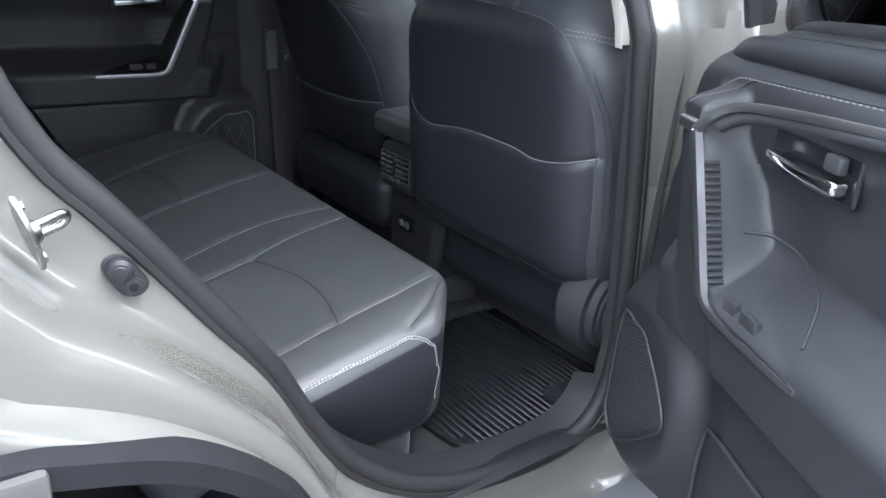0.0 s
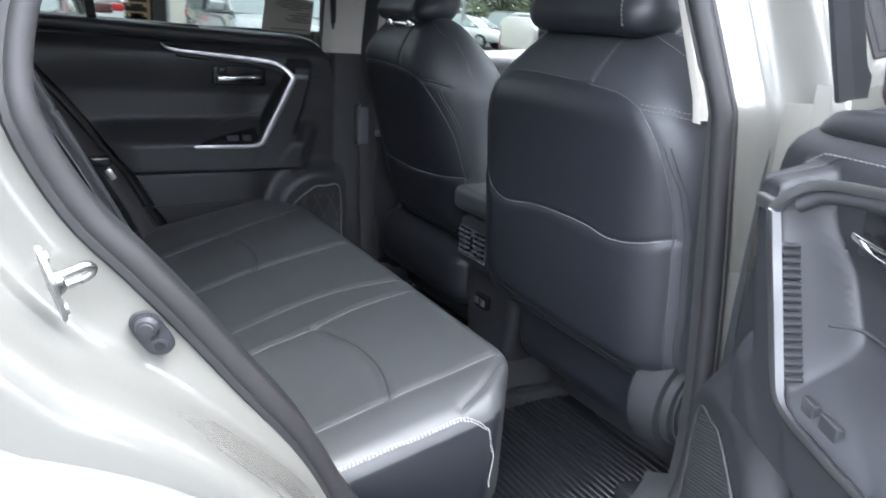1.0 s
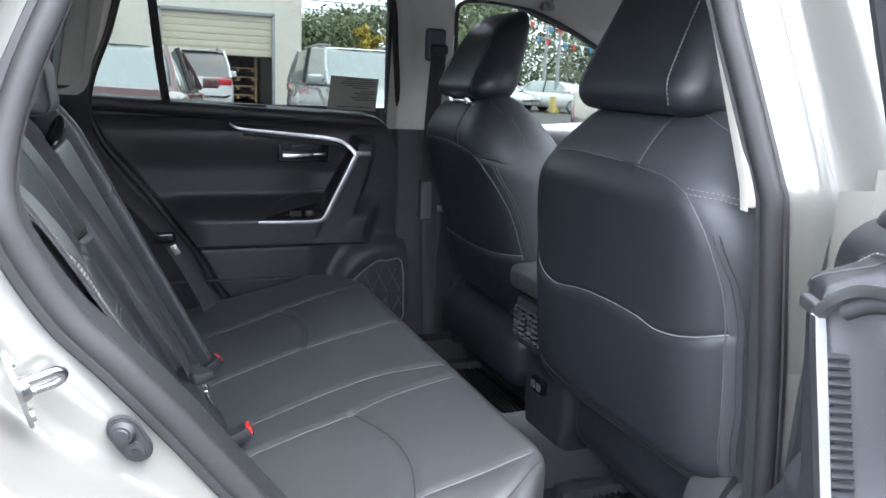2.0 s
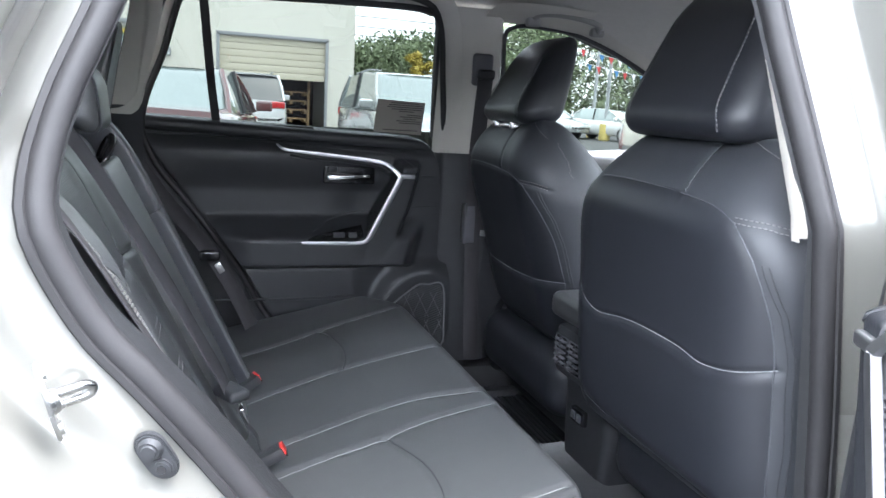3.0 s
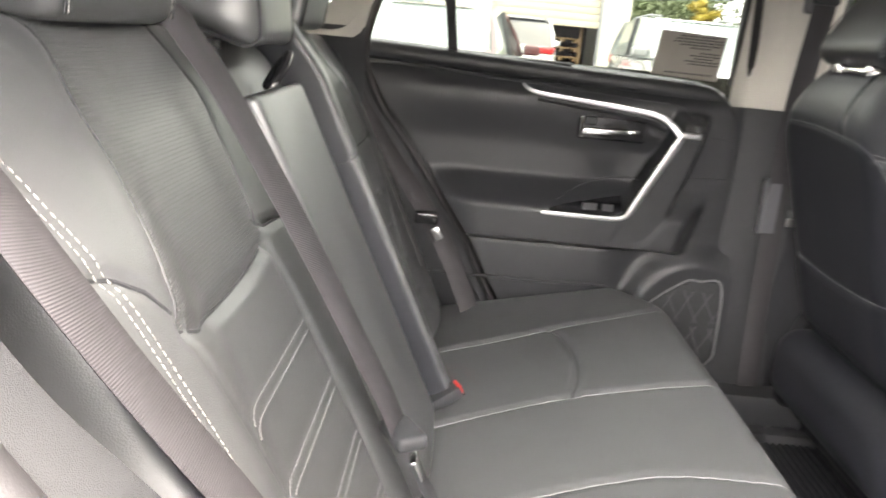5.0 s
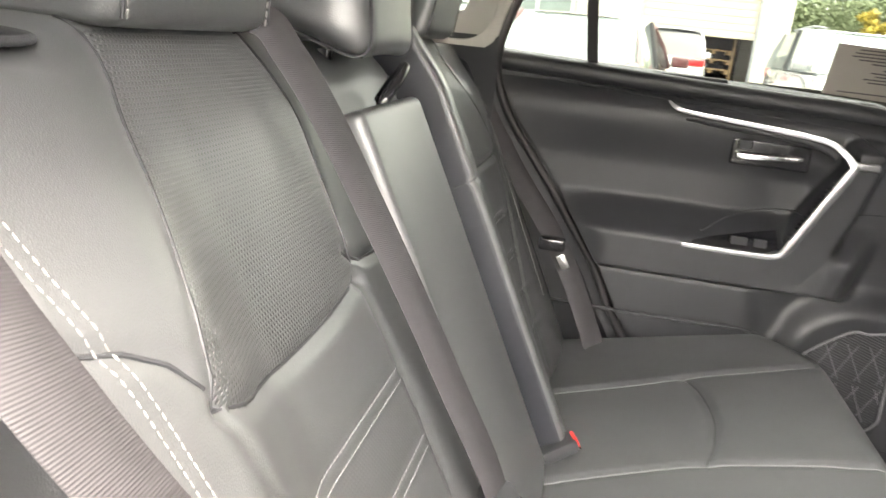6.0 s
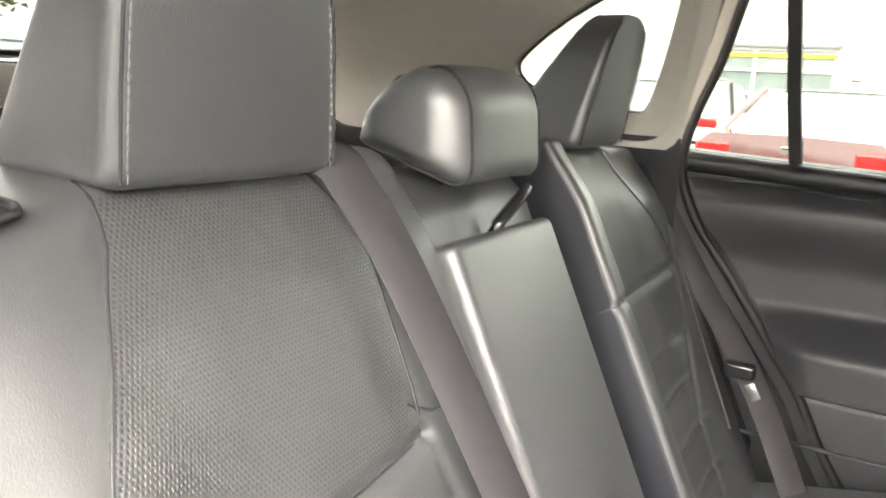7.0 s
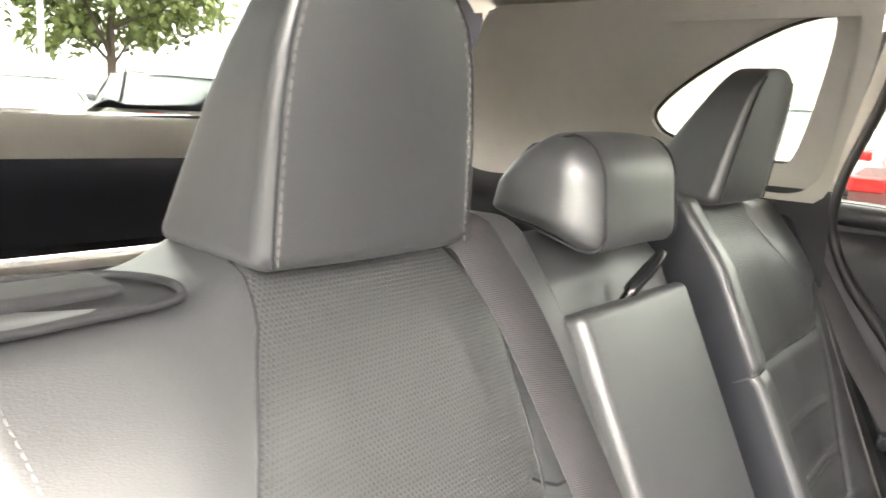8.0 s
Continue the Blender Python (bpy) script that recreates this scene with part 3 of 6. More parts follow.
# ---------------------------------------------------------------- rear bench seat
O, U, N = np.array((-0.203, 0, 0.55)), np.array((-0.431, 0, 0.902)), np.array((0.902, 0, 0.431))


def sb(y, h, d=0.0):
    """A place on the rear backrest: across, up along it, and out from it."""
    return O + np.array((0, y, 0)) + U * h + N * d


def split_mesh(base_name, verts, faces, uv, mat, parent, panels=(), label=""):
    """The mesh, with the faces of each panel (name, face mask, material, label) taken out as parts of their own."""
    verts, left = np.asarray(verts, float), np.ones(len(faces), bool)
    out = []
    for name, mask, pmat, plabel in panels:
        left &= ~mask
    for name, mask, pmat, plabel in [(base_name, left, mat, label), *panels]:
        fs = [faces[i] for i in np.nonzero(mask)[0]]
        used = sorted({i for q in fs for i in q})
        at = {i: k for k, i in enumerate(used)}
        out.append(mesh_object(name, verts[used], [tuple(at[i] for i in q) for q in fs], pmat, parent, plabel, uv=np.asarray(uv)[used]))
    return out


bench = thing("rear_bench_seat", "black leather split rear bench with pale stitching", "seat")


def rear_backrest(sign, y_in, y_out, proud, sag=1.0, wing=0.040, skew=0.0):
    """One outer backrest: bolsters, perforated inset, stitched bars. sign: which side of the car."""
    cy, hw = (y_in + y_out) / 2, (y_out - y_in) / 2
    p, faces = soft_box((0.06, hw, 0.334), 0.022 if sign < 0 else 0.013, (3, 100, 130), 6)
    d, y, h = p[:, 0], p[:, 1] + cy, p[:, 2] + 0.304
    front = smooth(-0.02, 0.05, d)
    rel = (y - cy) / hw
    d = d - 0.06
    d = d + front * (wing * smooth(0.10, 0.66, rel) * (0.35 + 0.65 * smooth(0.66, 0.44, h)) - skew * (y - y_in) + 0.008 * smooth(-0.60, -0.86, rel) * smooth(0.66, 0.52, h) + proud * smooth(y_in + 0.12, y_in + 0.03, y))
    d = d - 0.012 * smooth(0.53, 0.64, h) * front
    # level top, falling a little at the outer shoulder
    topmost = smooth(0.45, 0.62, h)
    h = h + topmost * (0.47 * np.clip(-d, 0, 0.2) - 0.026 * smooth(0.43, 0.52, y))
    # inset outline: across, up
    arc = [(q[0], 0.398 + (q[1] - 0.398) * sag) for q in catmull([(0.562, 0.412), (0.515, 0.396), (0.449, 0.387), (0.387, 0.385), (0.318, 0.388), (0.252, 0.396)], 5)]
    side_out = [(0.562, 0.412), (0.557, 0.440), (0.540, 0.480), (0.506, 0.542), (0.480, 0.591), (0.470, 0.640)]
    side_in = [(0.252, 0.396), (0.251, 0.45), (0.250, 0.499), (0.249, 0.560), (0.262, 0.600), (0.288, 0.640)]
    low_out = [(0.562, 0.412), (0.535, 0.33), (0.500, 0.25), (0.462, 0.15), (0.455, 0.0)]
    low_in = [(0.252, 0.396), (0.240, 0.33), (0.232, 0.25), (0.226, 0.15), (0.225, 0.0)]
    crease_in = [(y_in - 0.005, 0.405), (0.235, 0.410), (0.262, 0.425)]
    crease_out = [(0.566, 0.425), (0.584, 0.446), (0.608, 0.462), (0.636, 0.472)]
    yz = np.stack([y, h], 1)
    for line, depth, w in ((arc, 0.006, 0.008), (side_out, 0.0016, 0.005), (side_in, 0.002, 0.005), (low_out, 0.003, 0.006), (low_in, 0.003, 0.006),
                           (crease_in, 0.005, 0.005), (crease_out, 0.004, 0.005)):
        d = d - front * depth * np.exp(-(line_distance(yz, line) / w) ** 2)
    bars = [0.297, 0.224, 0.152, 0.080]
    for hb in bars:
        d = d - front * 0.0022 * np.exp(-((h - hb) / 0.006) ** 2) * smooth(0.226, 0.240, y) * smooth(0.505, 0.47, y)
    verts = O + y[:, None] * np.array((0, 1, 0)) + h[:, None] * U + d[:, None] * N
    verts[:, 1] = sign * verts[:, 1]
    fc = np.array([yz[list(q)].mean(0) for q in faces])
    fd = np.array([p[list(q), 0].mean() for q in faces])
    arc_h = np.interp(fc[:, 0], [a[0] for a in arc[::-1]], [a[1] for a in arc[::-1]])
    so = np.interp(fc[:, 1], [a[1] for a in side_out], [a[0] for a in side_out])
    si = np.interp(fc[:, 1], [a[1] for a in side_in], [a[0] for a in side_in])
    lo = np.interp(fc[:, 1], [a[1] for a in low_out[::-1]], [a[0] for a in low_out[::-1]])
    li = np.interp(fc[:, 1], [a[1] for a in low_in[::-1]], [a[0] for a in low_in[::-1]])
    face_front = fd > 0.03
    inset = face_front & (fc[:, 1] > arc_h) & (fc[:, 0] < so) & (fc[:, 0] > si) & (fc[:, 1] < 0.625)
    lower = face_front & (fc[:, 1] < arc_h) & (fc[:, 0] < lo) & (fc[:, 0] > li) & (fc[:, 1] < 0.292)
    fy = np.array([p[list(q), 1].mean() for q in faces])
    # inner side faces get the darker leather, so shade is painted there
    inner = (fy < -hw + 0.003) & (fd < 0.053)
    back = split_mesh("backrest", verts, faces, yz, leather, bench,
                      [("inner_side", inner, leather_shaded, "black leather side of the backrest, shade in its colour"), ("perforated_panel", inset, perforated, "finely perforated black leather inset"), ("stitched_panel", lower, stripe_leather, "black leather panel with stitched bars")])

    on_front = p[:, 0] > 0.0

    def surf(yy, hh, lift=0.0):
        dist = (y - yy) ** 2 + (h - hh) ** 2 + 10 * (~on_front)
        near = np.argsort(dist)[:6]
        wt = 1 / (dist[near] + 1e-7)
        dd = (d[near] * wt).sum() / wt.sum()
        q = O + U * hh + N * (dd + lift)
        return np.array((q[0], sign * yy, q[2]))

    for line in (arc, side_out, side_in, crease_in, crease_out):
        pts = [surf(a, b, -0.0002) for a, b in resample(np.array(line), 16, False)]
        tube("seam", pts, 0.0015, seam_dark, back[0], k=6, up=N)
    for hb in bars:
        for o in (-0.006, 0.006):
            y0, y1 = float(np.interp(hb, [0.1, 0.3], [0.232, 0.242])), float(np.interp(hb, [0.1, 0.3], [0.452, 0.488]))
            pts = [surf(a, hb + o, 0.0010) for a in np.linspace(y0, y1, 22)]
            dashes("bar_stitch", pts, 0.0050, 0.0020, 0.0008, stitch_white, back[0], "pale thread", up=N)
    for o in (-0.0042, 0.0042):
        line = [(0.638 + o, 0.585), (0.634 + o, 0.552), (0.631 + o, 0.51), (0.616 + o, 0.455), (0.606 + o, 0.412), (0.592 + o, 0.34), (0.572 + o, 0.22), (0.558 + o, 0.10)]
        pts = [surf(a, b, 0.001) for a, b in resample(catmull(np.array(line), 6), 50, False)]
        dashes("edge_stitch", pts, 0.0040, 0.0018, 0.0008, thread_bright, back[0], "pale thread", up=N)
    return back[0]


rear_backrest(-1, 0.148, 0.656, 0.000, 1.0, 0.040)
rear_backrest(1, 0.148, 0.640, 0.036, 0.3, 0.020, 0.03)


def narrowing(t):
    """How a headrest narrows from foot to crown."""
    return np.interp(t, [0, 0.3, 0.55, 0.72, 0.87, 1], [1, 0.955, 0.905, 0.85, 0.76, 0.53])


def headrest_outer(sign, cy):
    """Wedge headrest: upright face, deep foot, stitched front edges."""
    p, faces = soft_box((0.062, 0.105, 0.095), 0.016, (8, 16, 16), 5)
    fx, fy, fz = p[:, 0] / 0.062, p[:, 1] / 0.105, p[:, 2] / 0.095
    t = (fz + 1) / 2
    depth = 0.140 - 0.088 * t
    face_x = -0.462 + 0.034 * t + 0.006 * (1 - fy ** 2)
    x = face_x - depth * (1 - fx) / 2
    taper = narrowing(t) * (1.0 - (0.06 + 0.16 * t) * (1 - fx) / 2)
    lean = 0.034 if sign < 0 else 0.0
    y = cy + lean * t + p[:, 1] * taper
    z = 1.206 + p[:, 2] + 0.004 * (1 - fy ** 2) * (t > 0.9)
    z = z + 0.003 * (1 - fx) / 2 * (1 - t)
    verts = np.stack([x, sign * y, z], 1)
    hr = mesh_object("headrest", verts, faces, leather, bench, "black leather headrest with pale stitched edges")
    for s in (-1, 1):
        line = []
        for tt in np.linspace(0.03, 0.95, 30):
            yy = s * 0.0975 * float(narrowing(tt))
            line.append((-0.4615 + 0.034 * tt, sign * (cy + lean * tt + yy), 1.112 + 0.188 * tt))
        tube("seam", np.array(line) + (0.001, 0, 0), 0.0012, seam_dark, hr, k=6, up=(1, 0, 0))
        dashes("edge_stitch", np.array(line) + (0.0014, -s * sign * 0.0045, 0), 0.0055, 0.0018, 0.0011, thread_bright, hr, "pale thread", up=(1, 0, 0))
    for s in (-0.05, 0.05):
        cylinder("post", (-0.515, sign * (cy + s), 1.06), (-0.515, sign * (cy + s), 1.13), 0.006, chrome, bench)
        cylinder("post_guide", (-0.515, sign * (cy + s), 1.096), (-0.515, sign * (cy + s), 1.106), 0.016, plastic, bench)
    return hr


headrest_outer(-1, 0.374)
headrest_outer(1, 0.380)

# side pads: darker leather copies hold the shade, the doorway one lighter
p, faces = soft_box((0.055, 0.052, 0.30), 0.026, (4, 6, 20), 5)
verts = np.array([sb(-(a[1] + 0.712), a[2] + 0.30, a[0] - 0.042 + 0.004 * float(smooth(0.3, -0.2, np.array(a[2])))) for a in p])
mesh_object("side_pad", verts, faces, leather_half_shaded, bench, "fixed black leather side pad by the doorway")
verts = np.array([sb(a[1] + 0.690, a[2] + 0.30, a[0] - 0.062) for a in p])
mesh_object("side_pad", verts, faces, leather_shaded, bench)
# centre: upper pad, small headrest, folding armrest with its pull strap
p, faces = soft_box((0.05, 0.150, 0.060), 0.02, (4, 16, 8), 4)
verts = np.array([sb(a[1] - 0.030, a[2] + 0.575, a[0] - 0.062 - 0.02 * float(smooth(-0.01, 0.06, np.array(a[2])))) for a in p])
mesh_object("centre_pad", verts, faces, leather, bench)
p, faces = soft_box((0.055, 0.121, 0.268), 0.012, (4, 20, 30), 5)
verts = np.array([sb(a[1] - 0.041, a[2] + 0.272, a[0] - 0.032 + 0.006 * math.cos(a[1] / 0.121 * 1.4) * (a[0] > 0)) for a in p])
arm = mesh_object("armrest", verts, faces, leather, bench, "folded black leather centre armrest")
for yy in (-0.146, 0.064):
    tube("piping", [sb(yy, hh, 0.0225) for hh in np.linspace(0.04, 0.52, 20)], 0.0016, leather, arm, k=8, up=N)
loop = catmull([sb(-0.052, 0.541, 0.004), sb(-0.046, 0.556, 0.020), sb(-0.024, 0.570, 0.034), sb(0.004, 0.582, 0.038), sb(0.016, 0.581, 0.030), sb(0.008, 0.572, 0.016), sb(-0.020, 0.556, 0.002)], 8)
tube("pull_strap", loop - U * 0.010, 0.0065, plastic_gloss, arm, "black pull strap loop")


def mid_shape(a):
    """Bends box points into the low headrest: high rounded front, sloping tail, hanging lip."""
    a = np.asarray(a, float)
    fx, fy, fz = a[:, 0] / 0.055, a[:, 1] / 0.094, a[:, 2] / 0.054
    x = -0.486 + a[:, 0] * (1.0 + 0.12 * (1 - fz)) + 0.006 * (1 - fy ** 2)
    y = a[:, 1] * (1.16 - 0.07 * fx) - 0.034
    z = 1.143 + a[:, 2] * (0.90 + 0.10 * fx) + 0.006 * (1 - fy ** 2) - 0.016 * (1 - fz) / 2 * fx - 0.036 * np.clip(-fx, 0, 1) ** 1.5 * (1 + fz) / 2 + 0.010 * (1 - fx ** 2) * (1 + fz) / 2 + 0.010 * (1 - fx ** 2) * (1 - fz) / 2
    return np.stack([x, y, z], 1)


p, faces = soft_box((0.055, 0.094, 0.054), 0.034, (10, 16, 8), 8)
mid = mesh_object("centre_headrest", mid_shape(p), faces, leather, bench, "low black leather centre headrest")
prof = []
for cx, cz, a0 in ((0.021, 0.020, 0), (-0.021, 0.020, 90), (-0.021, -0.020, 180), (0.021, -0.020, 270)):
    prof += [(cx + 0.034 * math.cos(radians(a0 + q)), cz + 0.034 * math.sin(radians(a0 + q))) for q in range(0, 91, 10)]
for s in (-1, 1):
    line = mid_shape([(a * 0.975, s * 0.074, c * 0.975) for a, c in prof])
    v, f = sweep(line, ring(0.0018, 6), True, (0, 1, 0))
    mesh_object("piping", v, f, seam_dark, mid)
for s in (-0.055, 0.055):
    cylinder("post_guide", (-0.50, s, 1.075), (-0.50, s, 1.096), 0.016, plastic_gloss, bench)


def rear_cushion():
    """The long seat cushion with dished panels and seams."""
    half = (0.245, 0.645, 0.10)
    p, faces = soft_box(half, 0.032, (90, 180, 3), 7)
    x, y, z = p[:, 0] + 0.03, p[:, 1] - 0.018, p[:, 2] + 0.49
    top = smooth(-0.02, 0.06, p[:, 2])
    plan = smooth(0.45, 0.645, np.abs(p[:, 1]))
    x = x - 0.085 * plan ** 2 * smooth(0.0, 0.22, p[:, 0])
    y = y + 0.030 * smooth(-0.58, -0.645, p[:, 1]) * smooth(0.04, -0.10, p[:, 2])
    z = z + top * (0.055 * (x + 0.02) / 0.25 - 0.02)
    for c in (-0.40, 0.32):
        z = z - top * 0.010 * np.exp(-((y - c) / 0.11) ** 2 - ((x + 0.03) / 0.12) ** 2)
    z = z + top * 0.012 * np.exp(-((np.abs(y) - 0.60) / 0.06) ** 2)
    lines = {
        "seam_centre_a": [(-0.20, -0.165), (-0.087, -0.140), (0.043, -0.115), (0.139, -0.113), (0.237, -0.145), (0.27, -0.155)],
        "seam_centre_b": [(-0.20, -0.270), (-0.071, -0.243), (0.037, -0.231), (0.125, -0.212), (0.242, -0.214), (0.28, -0.216)],
        "seam_left_in": [(-0.20, 0.075), (-0.10, 0.105), (0.025, 0.133), (0.15, 0.137), (0.26, 0.129)],
        "seam_right_out": [(-0.20, -0.558), (-0.062, -0.552), (0.055, -0.542), (0.152, -0.542), (0.245, -0.537)],
        "seam_left_out": [(-0.20, 0.375), (-0.133, 0.394), (0.026, 0.434), (0.165, 0.455), (0.25, 0.470)],
        "arc_right": [(0.046, -0.231), (0.079, -0.33), (0.086, -0.40), (0.079, -0.465), (0.056, -0.542)],
        "arc_left": [(0.030, 0.434), (0.052, 0.385), (0.064, 0.29), (0.055, 0.20), (0.036, 0.135)],
        "corner_right": [(0.246, -0.560), (0.18, -0.613), (0.125, -0.640)],
    }
    xy = np.stack([x, y], 1)
    for name, line in lines.items():
        w, dep = (0.0060, 0.0055) if name.startswith("seam") else (0.008, 0.0045)
        z = z - top * dep * np.exp(-(line_distance(xy, catmull(np.array(line), 5)) / w) ** 2)
    verts = np.stack([x, y, z], 1)
    fy, fz = np.array([p[list(q), 1].mean() for q in faces]), np.array([p[list(q), 2].mean() for q in faces])
    # the end below the stitching is darkened by colour to look shaded
    ob = split_mesh("seat_cushion", verts, faces, xy, cushion_leather, bench,
                    [("shaded_end", (fy < -0.632) & (fz < 0.078), leather_shaded, "black cushion end face, shade in its colour")], "black leather seat cushion with soft creases")[0]
    upper = p[:, 2] > 0.03

    def surf(a, b, lift=0.0):
        dist = (x - a) ** 2 + (y - b) ** 2 + 10 * (~upper)
        near = np.argsort(dist)[:6]
        wt = 1 / (dist[near] + 1e-7)
        return np.array((a, b, (z[near] * wt).sum() / wt.sum() + lift))

    for name, line in lines.items():
        pts = [surf(a, b, 0.0004) for a, b in resample(catmull(np.array(line), 6), 60, False)]
        # grey tubes paint the highlight along the straight seams
        lightish = name.startswith("seam")
        tube("seam", pts, 0.0011, seam_highlight if lightish else seam_dark, ob, k=6)
    # double pale stitch along the outer edge
    for o in (0.0, 0.0055):
        line = [(-0.10, -0.658, 0.566), (-0.066, -0.660, 0.574), (0.02, -0.660, 0.591), (0.08, -0.659, 0.601), (0.110, -0.656, 0.605), (0.145, -0.654, 0.587), (0.170, -0.652, 0.545), (0.178, -0.652, 0.50), (0.182, -0.650, 0.45)]
        pts = catmull(np.array(line) + (0, -0.003, -o), 8)
        near = []
        for q in pts:
            w = verts[np.argmin(((verts - q) ** 2).sum(1))]
            near.append(q * 0.3 + w * 0.7)
        dashes("edge_stitch", np.array(near) + (0, -0.002, 0.001), 0.0042, 0.0016, 0.0010, thread_pale, ob, "pale thread")
    return ob


rear_cushion()
p, faces = soft_box((0.17, 0.60, 0.055), 0.03, (4, 10, 3), 3)
mesh_object("seat_base", p + (0.0, -0.018, 0.355), faces, carpet, bench)


# ---------------------------------------------------------------- front seats
def inside_outline(p, poly):
    hit = False
    for (x1, z1), (x2, z2) in zip(poly, np.roll(poly, -1, 0)):
        if (z1 > p[1]) != (z2 > p[1]) and p[0] < (x2 - x1) * (p[1] - z1) / (z2 - z1) + x1:
            hit = not hit
    return hit


def front_seat(cy, label, raised=0.0, shift=0.0, broad=1.0, lean=0.0, drop=0.0):
    """A front seat seen from behind: wrapped backrest with pocket, wedge headrest, cushion and recliner cover."""
    seat = thing("car_seat", label, "car seat", group="front seats")
    # backrest: local (back, across, up)
    p, faces = soft_box((0.125, 0.272 * broad, 0.325), 0.115, (6, 90, 110), 10)
    back, y, h = p[:, 0], p[:, 1], p[:, 2]
    t = (h + 0.325) / 0.65
    rear = smooth(-0.02, 0.08, back)
    width = 1.0 - 0.20 * smooth(0.70, 1.0, t) - 0.06 * smooth(0.25, 0.0, t)
    y = y * width
    z = 0.525 + 0.61 * t + 0.02 * (1 - (y / 0.27) ** 2) * smooth(0.8, 1.0, t)
    x = 0.555 - back * (1.0 - 0.16 * smooth(0.80, 1.0, t)) - 0.055 * (t - 0.5) + 0.045 * smooth(0.18, 0.0, t) * rear
    x = x + 0.03 * smooth(0.78, 1.0, t) * rear + lean * (0.25 + 0.85 * (0.746 - t)) * smooth(1.0, 0.8, t)
    yz = np.stack([y, z], 1)
    k = broad
    arch = catmull([(-0.238 * k, 0.56), (-0.245 * k, 0.72), (-0.243 * k, 0.86), (-0.236 * k, 0.92), (-0.213 * k, 0.993), (-0.165 * k, 1.044), (-0.06 * k, 1.060), (0.10 * k, 1.066), (0.18 * k, 1.058), (0.218 * k, 1.030), (0.236 * k, 0.98), (0.248 * k, 0.90), (0.252 * k, 0.72), (0.246 * k, 0.56)], 8)
    arch[:, 1] -= drop * smooth(0.80, 1.0, arch[:, 1])
    pocket = catmull([(-0.246 * k, 0.843), (-0.20 * k, 0.826), (-0.14 * k, 0.817), (-0.09 * k, 0.825), (0.0, 0.827), (0.06 * k, 0.823), (0.13 * k, 0.812), (0.165 * k, 0.818), (0.20 * k, 0.838), (0.235 * k, 0.870)], 8)
    if cy > 0:
        pocket[:, 1] = 0.763 - 0.010 * np.cos(pocket[:, 0] / 0.25 * 2.2)
    pleat = catmull([(-0.26, 0.585), (-0.15, 0.60), (0.0, 0.607), (0.15, 0.62), (0.262, 0.645)], 6)
    shoulder_l = [(-0.072, 1.061 - drop), (-0.068, 1.10), (-0.062, 1.150)]
    yoke_l, yoke_r = [(-0.180 * k, 1.035 - drop), (-0.220 * k, 1.032 - drop), (-0.246 * k, 1.024 - drop)], [(0.215 * k, 1.035 - drop), (0.232 * k, 1.031 - drop), (0.246 * k, 1.024 - drop)]
    for line, dep, w in ((arch, 0.0022, 0.005), (pocket, 0.003, 0.004), (pleat, 0.006, 0.010), (shoulder_l, 0.003, 0.005), (yoke_l, 0.004, 0.005), (yoke_r, 0.004, 0.005)):
        x = x + rear * dep * np.exp(-(line_distance(yz, line) / w) ** 2)
    # the pocket flap bellies out below its mouth
    below = smooth(0.0, -0.02, z - np.interp(y, pocket[:, 0], pocket[:, 1]))
    x = x - rear * 0.003 * below * smooth(0.62, 0.70, z)
    verts = np.stack([x, y + cy, z], 1)
    fc = np.array([yz[list(q)].mean(0) for q in faces])
    fb = np.array([p[list(q), 0].mean() for q in faces])
    poly = np.array(arch)
    panel = np.array([b_ > 0.02 and q[1] > 0.60 and inside_outline(q, poly) for q, b_ in zip(fc, fb)])
    # back panel carries shade in its colour, the wrapped sides half as much
    b = split_mesh("backrest", verts, faces, yz, leather_half_shaded, seat, [("back_panel", panel, leather_shaded, "smooth black back panel with map pocket, shade in its colour")], "black leather backrest")[0]
    ok = p[:, 0] > -0.02

    def surf(a, c, lift=0.001):
        dist = (y - a) ** 2 + (z - c) ** 2 + 10 * (~ok)
        near = np.argsort(dist)[:6]
        wt = 1 / (dist[near] + 1e-7)
        return np.array(((x[near] * wt).sum() / wt.sum() - lift, a + cy, c))

    for line, m_, r in ((arch, piping_dark, 0.0011), (pocket, stitch_grey, 0.0009), (shoulder_l, piping_dark, 0.001), (pleat, seam_dark, 0.0012)):
        pts = [surf(a, c, 0.0004) for a, c in resample(np.array(line), 50, False)]
        tube("seam", pts, r, m_, b, k=6, up=(-1, 0, 0))
    for line in (yoke_l, yoke_r):
        for o in (0.0, 0.007):
            pts = [surf(a, c + o, 0.0015) for a, c in resample(np.array(line), 12, False)]
            dashes("yoke_stitch", pts, 0.005, 0.0022, 0.0011, thread_bright, b, "pale thread", up=(-1, 0, 0))
    for s in (-1, 1):
        line = catmull([(s * 0.105, 1.150), (s * 0.16 * k, 1.128), (s * 0.205 * k, 1.098), (s * 0.235 * k, 1.062), (s * 0.255 * k, 1.020)], 6)
        pts = [surf(a, c, 0.0024) for a, c in line]
        dashes("shoulder_stitch", pts, 0.005, 0.0025, 0.0010, thread_bright, b, "pale thread", up=(-1, 0, 0))
    # flap of the side airbag label by the right edge
    pts = [surf(-k * float(np.interp(zz, [0.56, 0.72, 0.86, 0.92, 0.985], [0.249, 0.256, 0.254, 0.247, 0.226])), zz, 0.001) for zz in np.linspace(0.60, 0.985, 24)]
    tube("side_seam", pts, 0.001, seam_dark, b, k=6, up=(-1, 0, 0))
